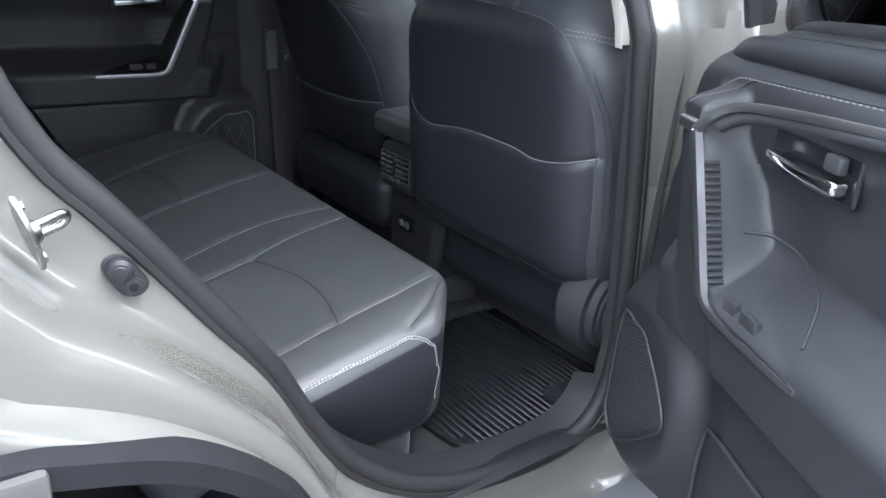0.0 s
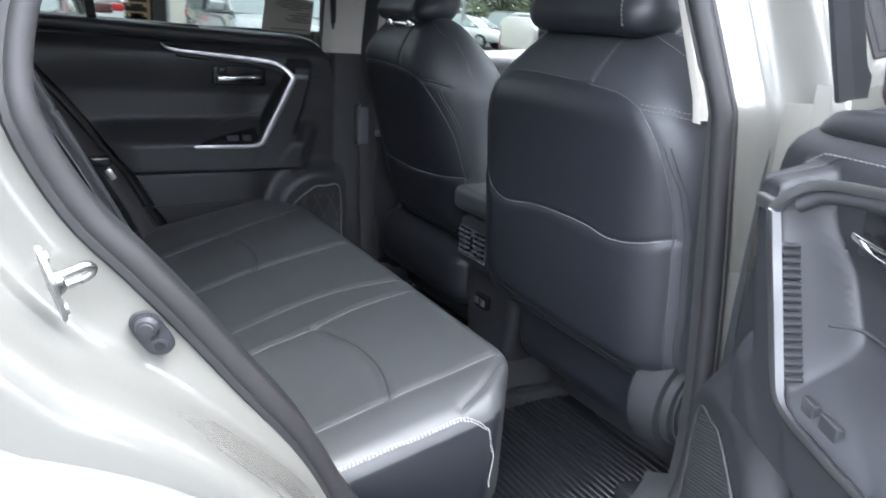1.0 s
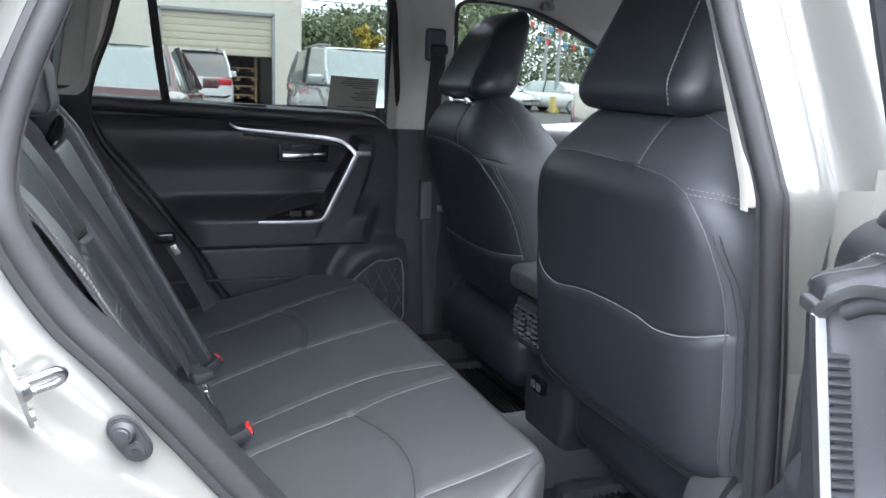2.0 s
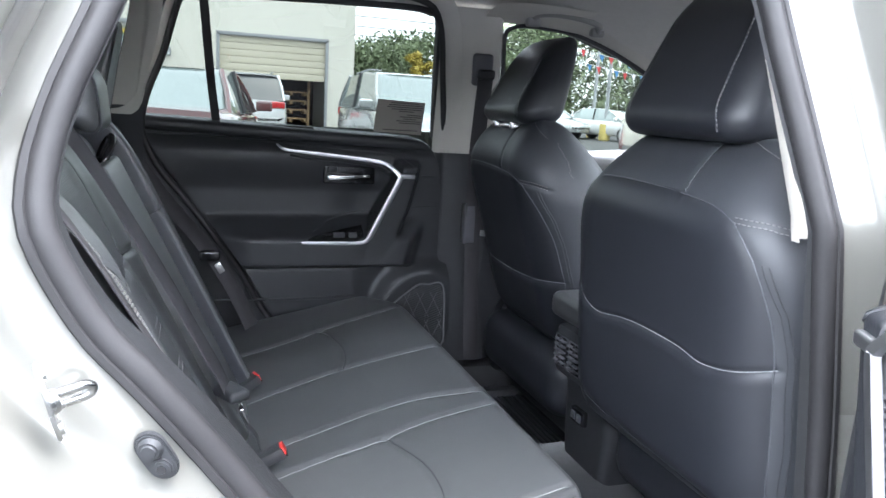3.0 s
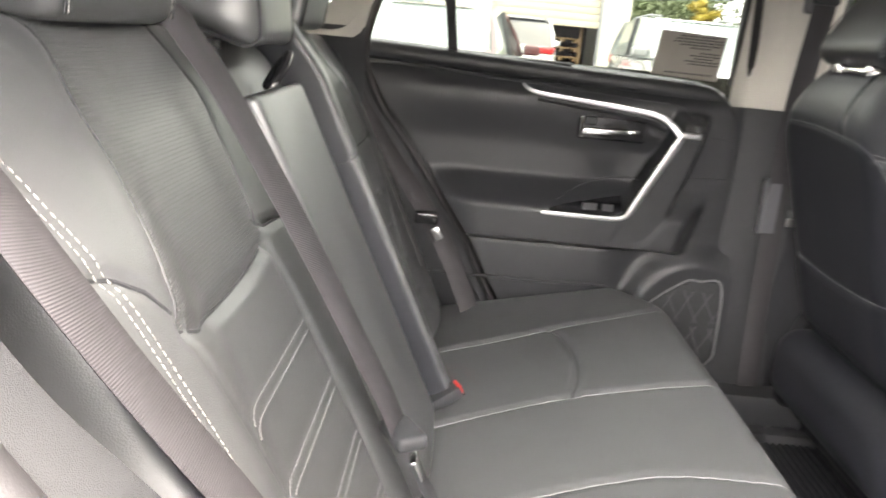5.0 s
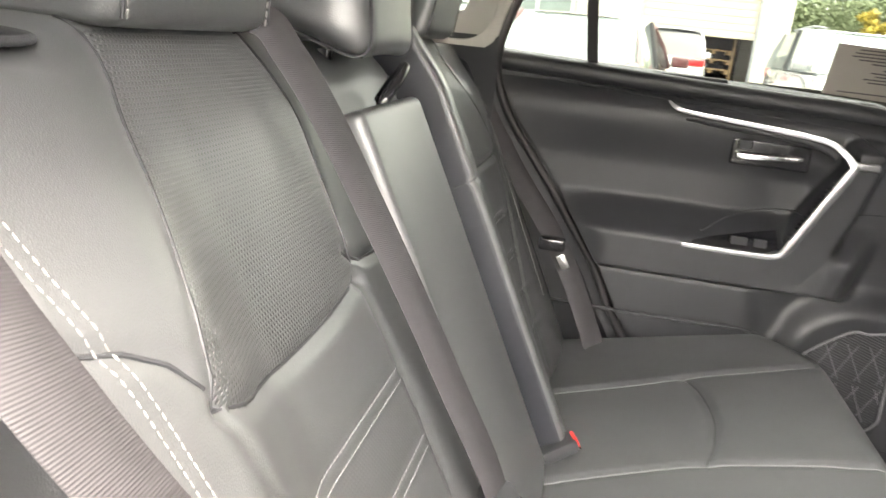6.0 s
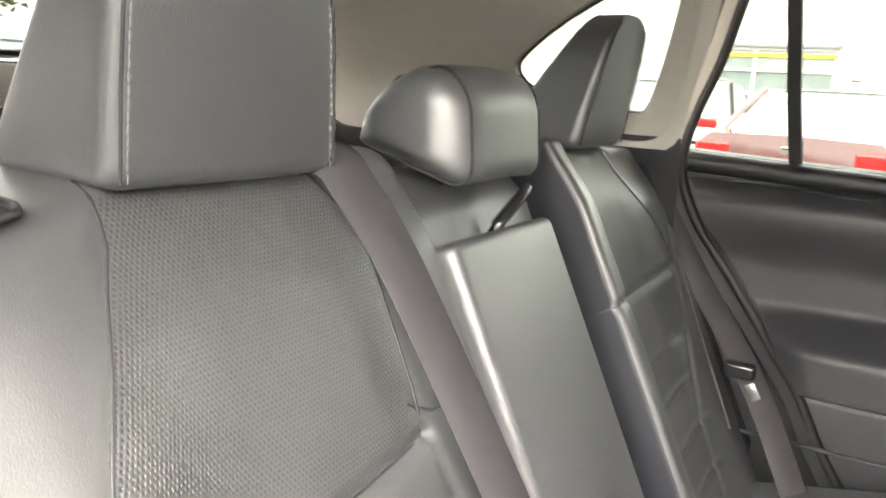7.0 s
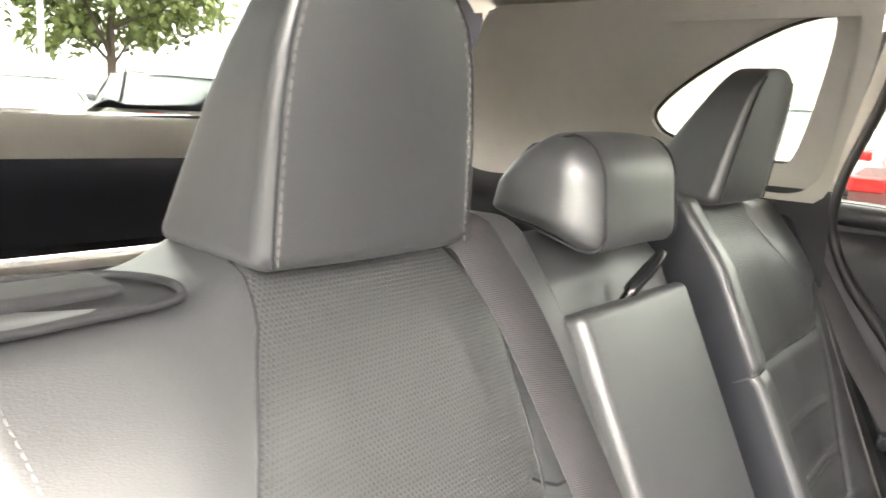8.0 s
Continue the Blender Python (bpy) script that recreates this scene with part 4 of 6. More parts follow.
    tube("airbag_flap", [q + np.array((0.002, -0.012, 0)) for q in pts[3:]], 0.0012, seam_dark, b, k=6, up=(-1, 0, 0))
    # headrest
    p, faces = soft_box((0.060, 0.152, 0.108), 0.046, (6, 16, 14), 8)
    fx, fy, fz = p[:, 0] / 0.06, p[:, 1] / 0.152, p[:, 2] / 0.108
    t = (fz + 1) / 2
    hx = (0.503 if cy < 0 else 0.515) + 0.078 * t - p[:, 0] * (1.1 - 0.35 * t)
    hy = p[:, 1] * (1.19 if cy < 0 else 1.0) * (1.0 - 0.30 * np.clip(t, 0, 1) ** 1.8) * (1 - 0.10 * (fx > 0) * np.abs(fx))
    hz = (1.250 if cy < 0 else 1.242) + raised * t + p[:, 2] * (1 + raised) - 0.018 * fx * t + 0.012 * (1 - t) * fx * 0.5
    # headrest and cushion take the shaded leather colour too
    hr = mesh_object("headrest", np.stack([hx, hy + cy + shift, hz], 1), faces, leather_shaded, seat, "black leather wedge headrest")
    hv = np.stack([hx, hy + cy + shift, hz], 1)
    for s in (-1, 1):
        line = []
        for tt in np.linspace(0.04, 0.9, 24):
            want = np.array((0.440 + 0.08 * tt, cy + shift + s * (0.124 if cy < 0 else 0.112) * (1 - 0.22 * tt), 1.145 + (0.205 + raised) * tt))
            q = hv[np.argmin(((hv - want) ** 2 * (0.2, 1, 1)).sum(1) + 10 * (p[:, 0] < 0))]
            line.append((q[0] - 0.0015, want[1], want[2]))
        line = catmull(np.array(line)[::4], 5)
        tube("seam", line, 0.0011, seam_dark, hr, k=6, up=(-1, 0, 0))
        if s == -1:
            dashes("edge_stitch", np.array(line) + (-0.0012, -0.004, 0), 0.005, 0.0025, 0.0009, stitch_white, hr, "pale thread", up=(-1, 0, 0))
    for s in (-0.055, 0.055):
        cylinder("post", (0.52, cy + s, 1.10), (0.52, cy + s, 1.175), 0.006, chrome, seat)
        if cy > 0:
            boxed("post_guide", (0.470, cy + s - 0.010, 1.122), (0.500, cy + s + 0.010, 1.140), chrome, seat, "chrome headrest guide", bevel=0.004)
    if cy > 0:
        boxed("guide_bar", (0.474, cy - 0.070, 1.124), (0.492, cy + 0.070, 1.134), chrome, seat, "chrome bar under the headrest", bevel=0.003)
    # cushion and base
    p, faces = soft_box((0.25, 0.255, 0.085), 0.06, (8, 10, 4), 5)
    mesh_object("seat_cushion", p + (0.80, cy, 0.50), faces, leather_shaded, seat)
    p, faces = soft_box((0.20, 0.215, 0.045), 0.02, (4, 4, 2), 3)
    mesh_object("seat_frame", p + (0.84, cy, 0.385), faces, plastic, seat)
    for s in (-0.20, 0.20):
        boxed("slide_rail", (0.52, cy + s - 0.018, 0.302), (1.05, cy + s + 0.018, 0.335), plastic, seat, bevel=0.005)
        boxed("rail_cover", (0.512, cy + s - 0.024, 0.302), (0.56, cy + s + 0.024, 0.338), plastic, seat, bevel=0.008)
    out_y = cy - 0.285 if cy < 0 else cy + 0.262
    s = -1 if cy < 0 else 1
    # recliner cover: round cap on an arm
    rx = 0.8 * lean
    cylinder("recliner_cover", (0.550 + rx, out_y - s * 0.08, 0.545), (0.560 + rx, out_y + s * 0.004, 0.545), 0.092, plastic, seat, bevel=0.016, k=40)
    cylinder("recliner_ring", (0.572 + rx, out_y, 0.545), (0.572 + rx, out_y + s * 0.026, 0.545), 0.074, plastic, seat, bevel=0.010, k=40)
    cylinder("recliner_cap", (0.578 + rx, out_y + s * 0.022, 0.543), (0.578 + rx, out_y + s * 0.034, 0.543), 0.056, plastic, seat, "smooth round black cap", bevel=0.006, k=40)
    p, faces = soft_box((0.20, 0.030, 0.060), 0.025, (8, 2, 4), 4)
    mesh_object("side_shield", p + (0.80, out_y + s * 0.005, 0.43), faces, plastic, seat)
    return seat


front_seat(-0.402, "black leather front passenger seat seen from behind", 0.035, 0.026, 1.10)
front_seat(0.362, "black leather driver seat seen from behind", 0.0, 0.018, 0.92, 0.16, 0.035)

# ---------------------------------------------------------------- centre console
console = thing("centre_console", "black centre console with rear air vents and padded lid", "console")
p, faces = soft_box((0.26, 0.108, 0.170), 0.03, (6, 6, 8), 4)
p[:, 1] *= 1 - 0.18 * (p[:, 2] < -0.05) * smooth(-0.05, -0.17, p[:, 2])
p[:, 0] += -0.02 * smooth(0.0, 0.17, p[:, 2])
mesh_object("body", p + (0.825, -0.020, 0.510), faces, plastic, console)
p, faces = soft_box((0.20, 0.118, 0.030), 0.020, (6, 8, 3), 5)
p[:, 2] += 0.012 * smooth(-0.2, 0.1, p[:, 0])
mesh_object("lid", p + (0.712, -0.022, 0.735), faces, leather, console, "padded black leatherette armrest lid")
vent = boxed("vent_surround", (0.508, -0.092, 0.588), (0.56, 0.044, 0.702), plastic, console, bevel=0.014)
for c in (-0.056, 0.008):
    frame_pts = catmull([(0.5065, c - 0.025, 0.610), (0.5065, c + 0.025, 0.610), (0.5065, c + 0.027, 0.678), (0.5065, c - 0.027, 0.678)], 1, True)
    v, f = sweep(frame_pts, ring(0.0022, 6), True, (-1, 0, 0))
    mesh_object("vent_frame", v, f, grey_plastic, vent, "thin grey vent frame")
    boxed("vent_throat", (0.5070, c - 0.025, 0.610), (0.5085, c + 0.025, 0.678), plastic_gloss, vent, bevel=0)
    for k in range(5):
        z = 0.619 + k * 0.0125
        boxed("vent_blade", (0.499, c - 0.023, z - 0.0014), (0.508, c + 0.023, z + 0.0014), grey_plastic, vent, bevel=0.0006)
    boxed("vent_divider", (0.500, c - 0.0015, 0.612), (0.507, c + 0.0015, 0.676), plastic, vent, bevel=0.0006)
    boxed("vent_tab", (0.495, c - 0.006, 0.640), (0.505, c + 0.006, 0.648), grey_plastic, vent, bevel=0.002)
boxed("vent_dial", (0.502, -0.028, 0.625), (0.508, -0.020, 0.662), plastic_gloss, vent, bevel=0.002)
usb = boxed("socket_panel", (0.552, -0.036, 0.472), (0.572, 0.022, 0.506), plastic_gloss, console, bevel=0.004)
for c in (-0.020, 0.006):
    boxed("usb_socket", (0.5495, c - 0.009, 0.480), (0.553, c + 0.009, 0.498), grey_plastic, usb, bevel=0.001)
    boxed("usb_mark", (0.5485, c - 0.003, 0.491), (0.550, c + 0.003, 0.495), stitch_white, usb, bevel=0)


# ---------------------------------------------------------------- rear doors
rim_grey = material("grille_rim_grey", (0.15, 0.15, 0.155), 0.35)
facet_grey = material("grille_facet_grey", (0.085, 0.085, 0.09), 0.4)


def strip_u(v):
    """Where the silver pull strip runs, by height."""
    return np.interp(v, [0.70, 0.775, 0.963, 1.0], [0.165, 0.196, 0.286, 0.290])


def grip_u(v):
    """The forward edge of the pull's body."""
    return np.interp(v, [0.690, 0.72, 0.77, 0.865, 0.95, 0.99], [0.190, 0.245, 0.280, 0.318, 0.340, 0.345])


def card_depth(u, v):
    """How far the door card stands into the cabin (m) from its datum, by place along and up the door."""
    w = 0.0 * u
    w = w - 0.052 * smooth(1.000, 1.075, v) ** 1.5                                     # rolls over to the glass
    hollow = smooth(1.000, 0.900, v) * smooth(0.775, 0.845, v) * smooth(0.30, 0.16, u) * smooth(-0.46, -0.20, u)
    w = w - 0.022 * hollow
    # armrest: a soft shelf that rises out of the hollow and fades towards the rear
    reach = smooth(-0.300, -0.120, u) * smooth(0.36, 0.30, u - 0.25 * (v - 0.70))
    w = w + 0.058 * smooth(0.845, 0.768, v) * smooth(0.688, 0.706, v) * reach
    w = w + 0.020 * smooth(0.700, 0.690, v) * smooth(0.38, 0.50, v) * smooth(0.25, 0.15, u)
    # body of the pull between the strip and its forward edge
    grip = smooth(-0.012, 0.006, u - strip_u(v)) * smooth(0.016, -0.010, u - grip_u(v)) * smooth(0.695, 0.725, v) * smooth(1.012, 0.985, v)
    w = w * (1 - grip) + 0.056 * grip
    # pocket behind the pull
    pocket = smooth(0.004, -0.014, u - strip_u(v)) * smooth(-0.16, -0.03, u - strip_u(v)) * smooth(0.79, 0.85, v) * smooth(0.955, 0.90, v)
    w = w - 0.012 * pocket
    pod = np.sqrt(((u - 0.385) / 0.165) ** 2 + ((v - 0.545) / 0.165) ** 2)
    w = w + 0.036 * smooth(1.12, 0.74, pod)
    w = w - 0.0035 * np.exp(-((v - 0.690 - 0.05 * np.clip(u - 0.15, 0, 1)) / 0.004) ** 2) * smooth(0.24, 0.17, u)
    return w


WIN = [(-0.435, 1.106), (-0.392, 1.235), (-0.338, 1.40), (-0.20, 1.414), (0.05, 1.424), (0.28, 1.428), (0.355, 1.418), (0.376, 1.395), (0.392, 1.25), (0.413, 1.072)]


def belt_line(u):
    return np.interp(u, [-0.45, 0.33, 0.375, 0.40, 0.415, 0.428], [1.100, 1.066, 1.055, 1.030, 0.995, 0.945])


def rear_door(to_world, label, right):
    door = thing("rear_door", label, "car door", group="rear doors")

    def put(pts):
        return np.array([to_world(*q) for q in np.asarray(pts, float)])

    def on(u, v, lift=0.0):
        return (u, v, float(card_depth(np.array(u), np.array(v))) + lift)

    def make(name, verts, faces, mat, parent=door, lab="", uv=None):
        return mesh_object(name, put(verts), faces, mat, parent, lab, uv=uv)

    def soft(name, centre, half, r, mat, parent=door, lab="", turn=0.0, inner=(2, 2, 2)):
        p, faces = soft_box(half, r, inner, 3)
        c, s = math.cos(turn), math.sin(turn)
        q = np.stack([c * p[:, 0] - s * p[:, 1], s * p[:, 0] + c * p[:, 1], p[:, 2]], 1) + centre
        return make(name, q, faces, mat, parent, lab)

    # card
    qs_, vs = np.linspace(0, 1, 150), np.r_[np.linspace(0.40, 0.66, 36), np.linspace(0.665, 0.90, 60), np.linspace(0.905, 1.09, 40)]
    rear = [(0.40, 0.10), (0.42, 0.07), (0.494, -0.020), (0.588, -0.085), (0.682, -0.135), (0.772, -0.200), (0.845, -0.253), (0.91, -0.303), (0.965, -0.350), (1.04, -0.398), (1.11, -0.420)]
    fore = [(0.40, 0.440), (0.50, 0.466), (0.64, 0.462), (0.80, 0.448), (0.95, 0.428), (1.11, 0.420)]
    u0 = np.interp(vs, [q[0] for q in rear], [q[1] for q in rear])
    u1 = np.interp(vs, [q[0] for q in fore], [q[1] for q in fore])
    gu = u0[None] + (u1 - u0)[None] * qs_[:, None]
    gv = np.broadcast_to(vs[None], gu.shape).copy()
    belt = belt_line(gu) + 0.004
    low = 0.86
    gv = np.where(gv > low, low + (gv - low) * (belt - low) / (1.09 - low), gv)
    gw = card_depth(gu, gv)
    verts = np.stack([gu, gv, gw], -1).reshape(-1, 3)
    nu, nv = 150, len(vs)
    faces = [(i * nv + j, (i + 1) * nv + j, (i + 1) * nv + j + 1, i * nv + j + 1) for i in range(nu - 1) for j in range(nv - 1)]
    edge = [i * nv + nv - 1 for i in range(nu)]
    base = len(verts)
    rim = edge + [(nu - 1) * nv + j for j in range(nv - 2, -1, -1)] + [i * nv for i in range(nu - 2, -1, -1)] + [j for j in range(1, nv - 1)]
    c2 = verts[:, :2].mean(0)
    verts = np.vstack([verts, [(*(verts[e][:2] + 0.006 * (verts[e][:2] - c2) / np.linalg.norm(verts[e][:2] - c2)), -0.070) for e in rim]])
    k = len(rim)
    faces += [(rim[i], rim[(i + 1) % k], base + (i + 1) % k, base + i) for i in range(k)]
    card = make("door_card", verts, faces, plastic_soft, door, "soft black door card with moulded armrest")
    # belt pad with a stitched edge
    pad = catmull([(u, float(belt_line(u)) - 0.016, -0.034 - 0.014 * max(0, (u - 0.35) / 0.07)) for u in (-0.40, -0.30, -0.15, 0.0, 0.15, 0.28, 0.34, 0.372, 0.395, 0.408, 0.414)], 6)
    v, f = sweep(pad, ring(0.020, 14, 1.0), False, (0, 0, 1))
    make("belt_pad", v, f, plastic_soft, door)
    joint = catmull([(-0.40, 1.060), (-0.20, 1.048), (0.0, 1.037), (0.20, 1.027), (0.286, 1.021), (0.320, 0.998), (0.352, 0.962), (0.420, 0.958)], 6)
    tube("belt_joint", put([on(u, v, 0.0002) for u, v in joint]), 0.0016, seam_dark, door, k=6)
    tube("card_joint", put([on(u, v, 0.0002) for u, v in catmull([(0.322, 0.864), (0.37, 0.868), (0.42, 0.870)], 5)]), 0.0012, seam_dark, door, k=6)
    if right:
        line = [on(u, v, lift) for u, v, lift in [(-0.38, 1.052, 0.024), (0.0, 1.038, 0.023), (0.29, 1.024, 0.023), (0.375, 0.985, 0.014)]]
        dashes("belt_stitch", put(resample(np.array(line), 60, False)), 0.006, 0.003, 0.0010, stitch_white, door, "pale thread")
    # silver trim: spear, knee, pull strip, foot
    spear = catmull([(-0.058, 1.039, -0.004), (-0.030, 1.024, 0.006), (0.06, 1.016, 0.014), (0.16, 1.008, 0.024), (0.236, 0.999, 0.042), (0.268, 0.980, 0.056), (0.286, 0.960, 0.062)], 8)
    strip = catmull([(0.286, 0.960, 0.062), (0.262, 0.910, 0.062), (0.232, 0.850, 0.062), (0.206, 0.797, 0.062), (0.194, 0.778, 0.061), (0.170, 0.770, 0.060), (0.10, 0.769, 0.060), (0.010, 0.770, 0.058)], 8)
    path = put(np.vstack([spear, strip[1:]]))
    n = len(path)
    wid = np.interp(np.linspace(0, 1, n), [0, 0.05, 0.25, 0.40, 0.5, 0.7, 0.80, 0.97, 1], [0.25, 0.6, 0.8, 0.9, 1.25, 1.15, 0.75, 0.65, 0.5])
    prof = [(-0.0035, -0.004), (-0.0035, 0.004), (0.0, 0.0058), (0.0035, 0.004), (0.0035, -0.004)]
    inward = (to_world(0, 0, 1) - to_world(0, 0, 0))
    v, f = sweep(path, [(a * 1.8, b) for a, b in prof], False, inward, scale=wid)
    mesh_object("silver_trim", v, f, satin, door, "satin silver pull trim")
    soft("trim_end", (0.306, 0.964, 0.060), (0.022, 0.0075, 0.006), 0.004, satin, door, "satin silver end of the trim")
    v, f = sweep(put(catmull([(-0.02, 1.013, 0.002), (0.06, 1.006, 0.010), (0.16, 0.998, 0.018), (0.228, 0.989, 0.034), (0.258, 0.972, 0.048)], 6)), ring(0.008, 8), False, inward)
    mesh_object("spear_ledge", v, f, plastic, door, "black ledge under the silver spear")
    # ribbed back of the grip
    for i in range(18):
        vv_ = 0.800 + 0.0075 * i
        soft("grip_rib", (float(strip_u(vv_)) - 0.007, vv_, 0.047), (0.0035, 0.0018, 0.010), 0.001, seam_dark, door, turn=0.35, inner=(1, 1, 1))
    # inner release: bowl, lever, lock tab
    bowl = soft("handle_bowl", on(0.150, 0.958, 0.002), (0.075, 0.026, 0.005), 0.005, plastic_gloss, door, "recessed black handle bowl")
    p, faces = soft_box((0.062, 0.0075, 0.009), 0.0045, (14, 2, 2), 3)
    k = (p[:, 0] + 0.062) / 0.124
    p[:, 1] = p[:, 1] * (1.0 - 0.45 * k) + 0.006 * k
    p[:, 2] += 0.006 * np.sin(k * math.pi)
    make("release_lever", p + on(0.145, 0.951, 0.020), faces, chrome, bowl, "chrome release lever")
    soft("lock_tab", on(0.098, 0.974, 0.014), (0.013, 0.009, 0.006), 0.004, plastic, bowl)
    # switch panel on the armrest
    ps, qs = np.linspace(0, 1, 26), np.linspace(0, 1, 8)
    vv, ff = [], []
    for a in ps:
        u = 0.028 + 0.160 * a
        lo_, hi_ = 0.776 + 0.010 * max(0, (a - 0.85) / 0.15), 0.780 + 0.034 * a ** 0.7
        vv += [on(u, lo_ + (hi_ - lo_) * q, 0.0025) for q in qs]
    ff = [(i * 8 + j, (i + 1) * 8 + j, (i + 1) * 8 + j + 1, i * 8 + j + 1) for i in range(25) for j in range(7)]
    swp = make("switch_panel", vv, ff, plastic if right else plastic_gloss, door, "black window switch panel")
    for uu, ww in ((0.115, 0.016), (0.155, 0.012)):
        soft("window_switch", on(uu, 0.790, 0.005), (ww, 0.009, 0.004), 0.0015, plastic, swp)
    soft("switch_mark", on(0.116, 0.792, 0.0092), (0.005, 0.002, 0.0006), 0.0003, stitch_white, swp)
    tube("pocket_edge", put([on(u, v, 0.001) for u, v in catmull([(0.045, 0.798), (0.10, 0.828), (0.17, 0.846), (0.228, 0.852)], 8)]), 0.0022, seam_dark, door, k=6)
    # speaker grille with triangular facets
    gout = [(0.268, 0.556), (0.352, 0.634), (0.392, 0.640), (0.440, 0.634), (0.450, 0.50), (0.446, 0.452), (0.40, 0.430), (0.31, 0.50)]
    gr3 = [on(u, v, 0.003) for u, v in resample(catmull(np.array(gout), 6, True), 64)]
    v, f = sweep(put(gr3), ring(0.0026, 6), True, inward)
    sp = mesh_object("speaker_grille_rim", v, f, plastic if right else rim_grey, door, "angular grey speaker grille rim")
    gu2, gv2 = np.meshgrid(np.linspace(0.27, 0.472, 22), np.linspace(0.435, 0.638, 22), indexing="ij")
    gq = np.stack([gu2.ravel(), gv2.ravel(), card_depth(gu2.ravel(), gv2.ravel()) + 0.002], 1)
    gpoly = np.array(gr3)[:, :2]
    quads = [(i * 22 + j, (i + 1) * 22 + j, (i + 1) * 22 + j + 1, i * 22 + j + 1) for i in range(21) for j in range(21)]
    gin = [all(inside_outline(gq[k_, :2], gpoly) for k_ in q_) for q_ in quads]
    make("speaker_mesh", gq, [q_ for q_, k_ in zip(quads, gin) if k_], speaker_cloth, sp, "fine slanted speaker mesh", uv=gq[:, :2])
    for k in range(0 if right else 9):
        for side in (0, 1):
            u0, v0 = 0.295 + 0.021 * k, 0.615 if side else 0.455
            a, b = (u0, v0), (u0 + (0.040 if k % 2 else -0.035), v0 + (-0.075 if side else 0.075))
            pts = [q for q in np.linspace(a, b, 6) if 0.44 < q[1] < 0.63 and q[0] > 0.275 + abs(q[1] - 0.545) * 0.55 and q[0] < 0.442]
            if len(pts) > 1:
                tube("grille_facet", put([on(q[0], q[1], 0.006) for q in pts]), 0.0012, facet_grey, sp, k=5, up=inward)
    # lower pocket lip
    tube("map_pocket_lip", put([on(u, v, 0.003) for u, v in catmull([(-0.36, 0.60), (-0.2, 0.60), (0.05, 0.60), (0.17, 0.602), (0.205, 0.57), (0.21, 0.46)], 8)]), 0.004, plastic, door, k=8)
    # window glass, frame and quarter bar
    def wy(z):
        return -0.065 + 0.35 * (z - 1.08)

    ring0 = resample(catmull(np.array(WIN), 8), 80, False)
    glass_pts = [(u, v, wy(v)) for u, v in ring0] + [(u, np.interp(u, [-0.45, 0.49], [1.05, 1.02]), wy(1.04)) for u in (0.42, 0.0, -0.44)]
    c3 = np.array(glass_pts).mean(0)
    vv = np.vstack([glass_pts, c3])
    k = len(glass_pts)
    make("window_pane", vv, [(i, (i + 1) % k, k) for i in range(k)], privacy_glass, door, "tinted side window")
    frm = [(u, v, wy(v) + 0.012) for u, v in ring0]
    v, f = sweep(put(frm), [(-0.008, -0.012), (-0.008, 0.006), (-0.002, 0.009), (0.006, 0.006), (0.008, -0.012)], False, inward)
    mesh_object("window_frame", v, f, plastic, door, "black window frame and channel")
    bar = [(a, b, wy(b) + 0.008) for a, b in ((-0.2165, 1.085), (-0.232, 1.20), (-0.252, 1.405))]
    v, f = sweep(put(bar), [(-0.011, -0.012), (-0.011, 0.010), (0.011, 0.010), (0.011, -0.012)], False, inward)
    mesh_object("quarter_glass_bar", v, f, rubber, door)
    # outer skin with its thick edge
    rows = []
    for v_ in np.linspace(0.36, 1.085, 16):
        w0 = -0.155 - 0.040 * math.cos((v_ - 0.80) * 3.2)
        rows.append([(0.488, v_, -0.06), (0.492, v_, w0 + 0.012), (0.485, v_, w0), *[(u, v_, w0) for u in np.linspace(0.40, -0.30, 8)], (-0.44, v_, w0 + 0.005), (-0.455, v_, w0 + 0.02), (-0.455, v_, -0.03)])
    verts, faces = loft(rows, False)
    make("outer_skin", verts, faces, paint, door, "pearl white outer door skin")
    verts, faces = loft([[(0.462, v_, -0.010), (0.474, v_, -0.03), (0.487, v_, -0.06)] for v_ in np.linspace(0.36, 1.06, 12)], False)
    make("hinge_edge", verts, faces, paint, door)
    return door


def left_door(u, v, w):
    return np.array((u, 0.700 - w, v))


HINGE, PIVOT, SWING = (0.53, -0.745), (0.512, -0.790), radians(62)


def right_door(u, v, w):
    dx, dy = u - HINGE[0], -(0.700 - w) - HINGE[1]
    c, s = math.cos(SWING), math.sin(SWING)
    return np.array((PIVOT[0] + c * dx - s * dy, PIVOT[1] + s * dx + c * dy, v + 0.012))


rear_door(left_door, "closed rear door with black card and silver trim", False)
rear_door(right_door, "open rear door with black card and silver trim", True)

# notice card in the closed window, price sheet in the open one
card = thing("window_notice_card", "grey printed notice card stuck inside the window", "notice")
q = [(0.226, 1.084), (0.372, 1.078), (0.371, 1.173), (0.228, 1.178)]


def pane_at(x, z, off=0.012):
    return np.array((x, 0.765 - 0.35 * (z - 1.08) - off, z))


plate("sheet", [pane_at(a, b) for a, b in q], (0, -0.001, 0), paper, card)
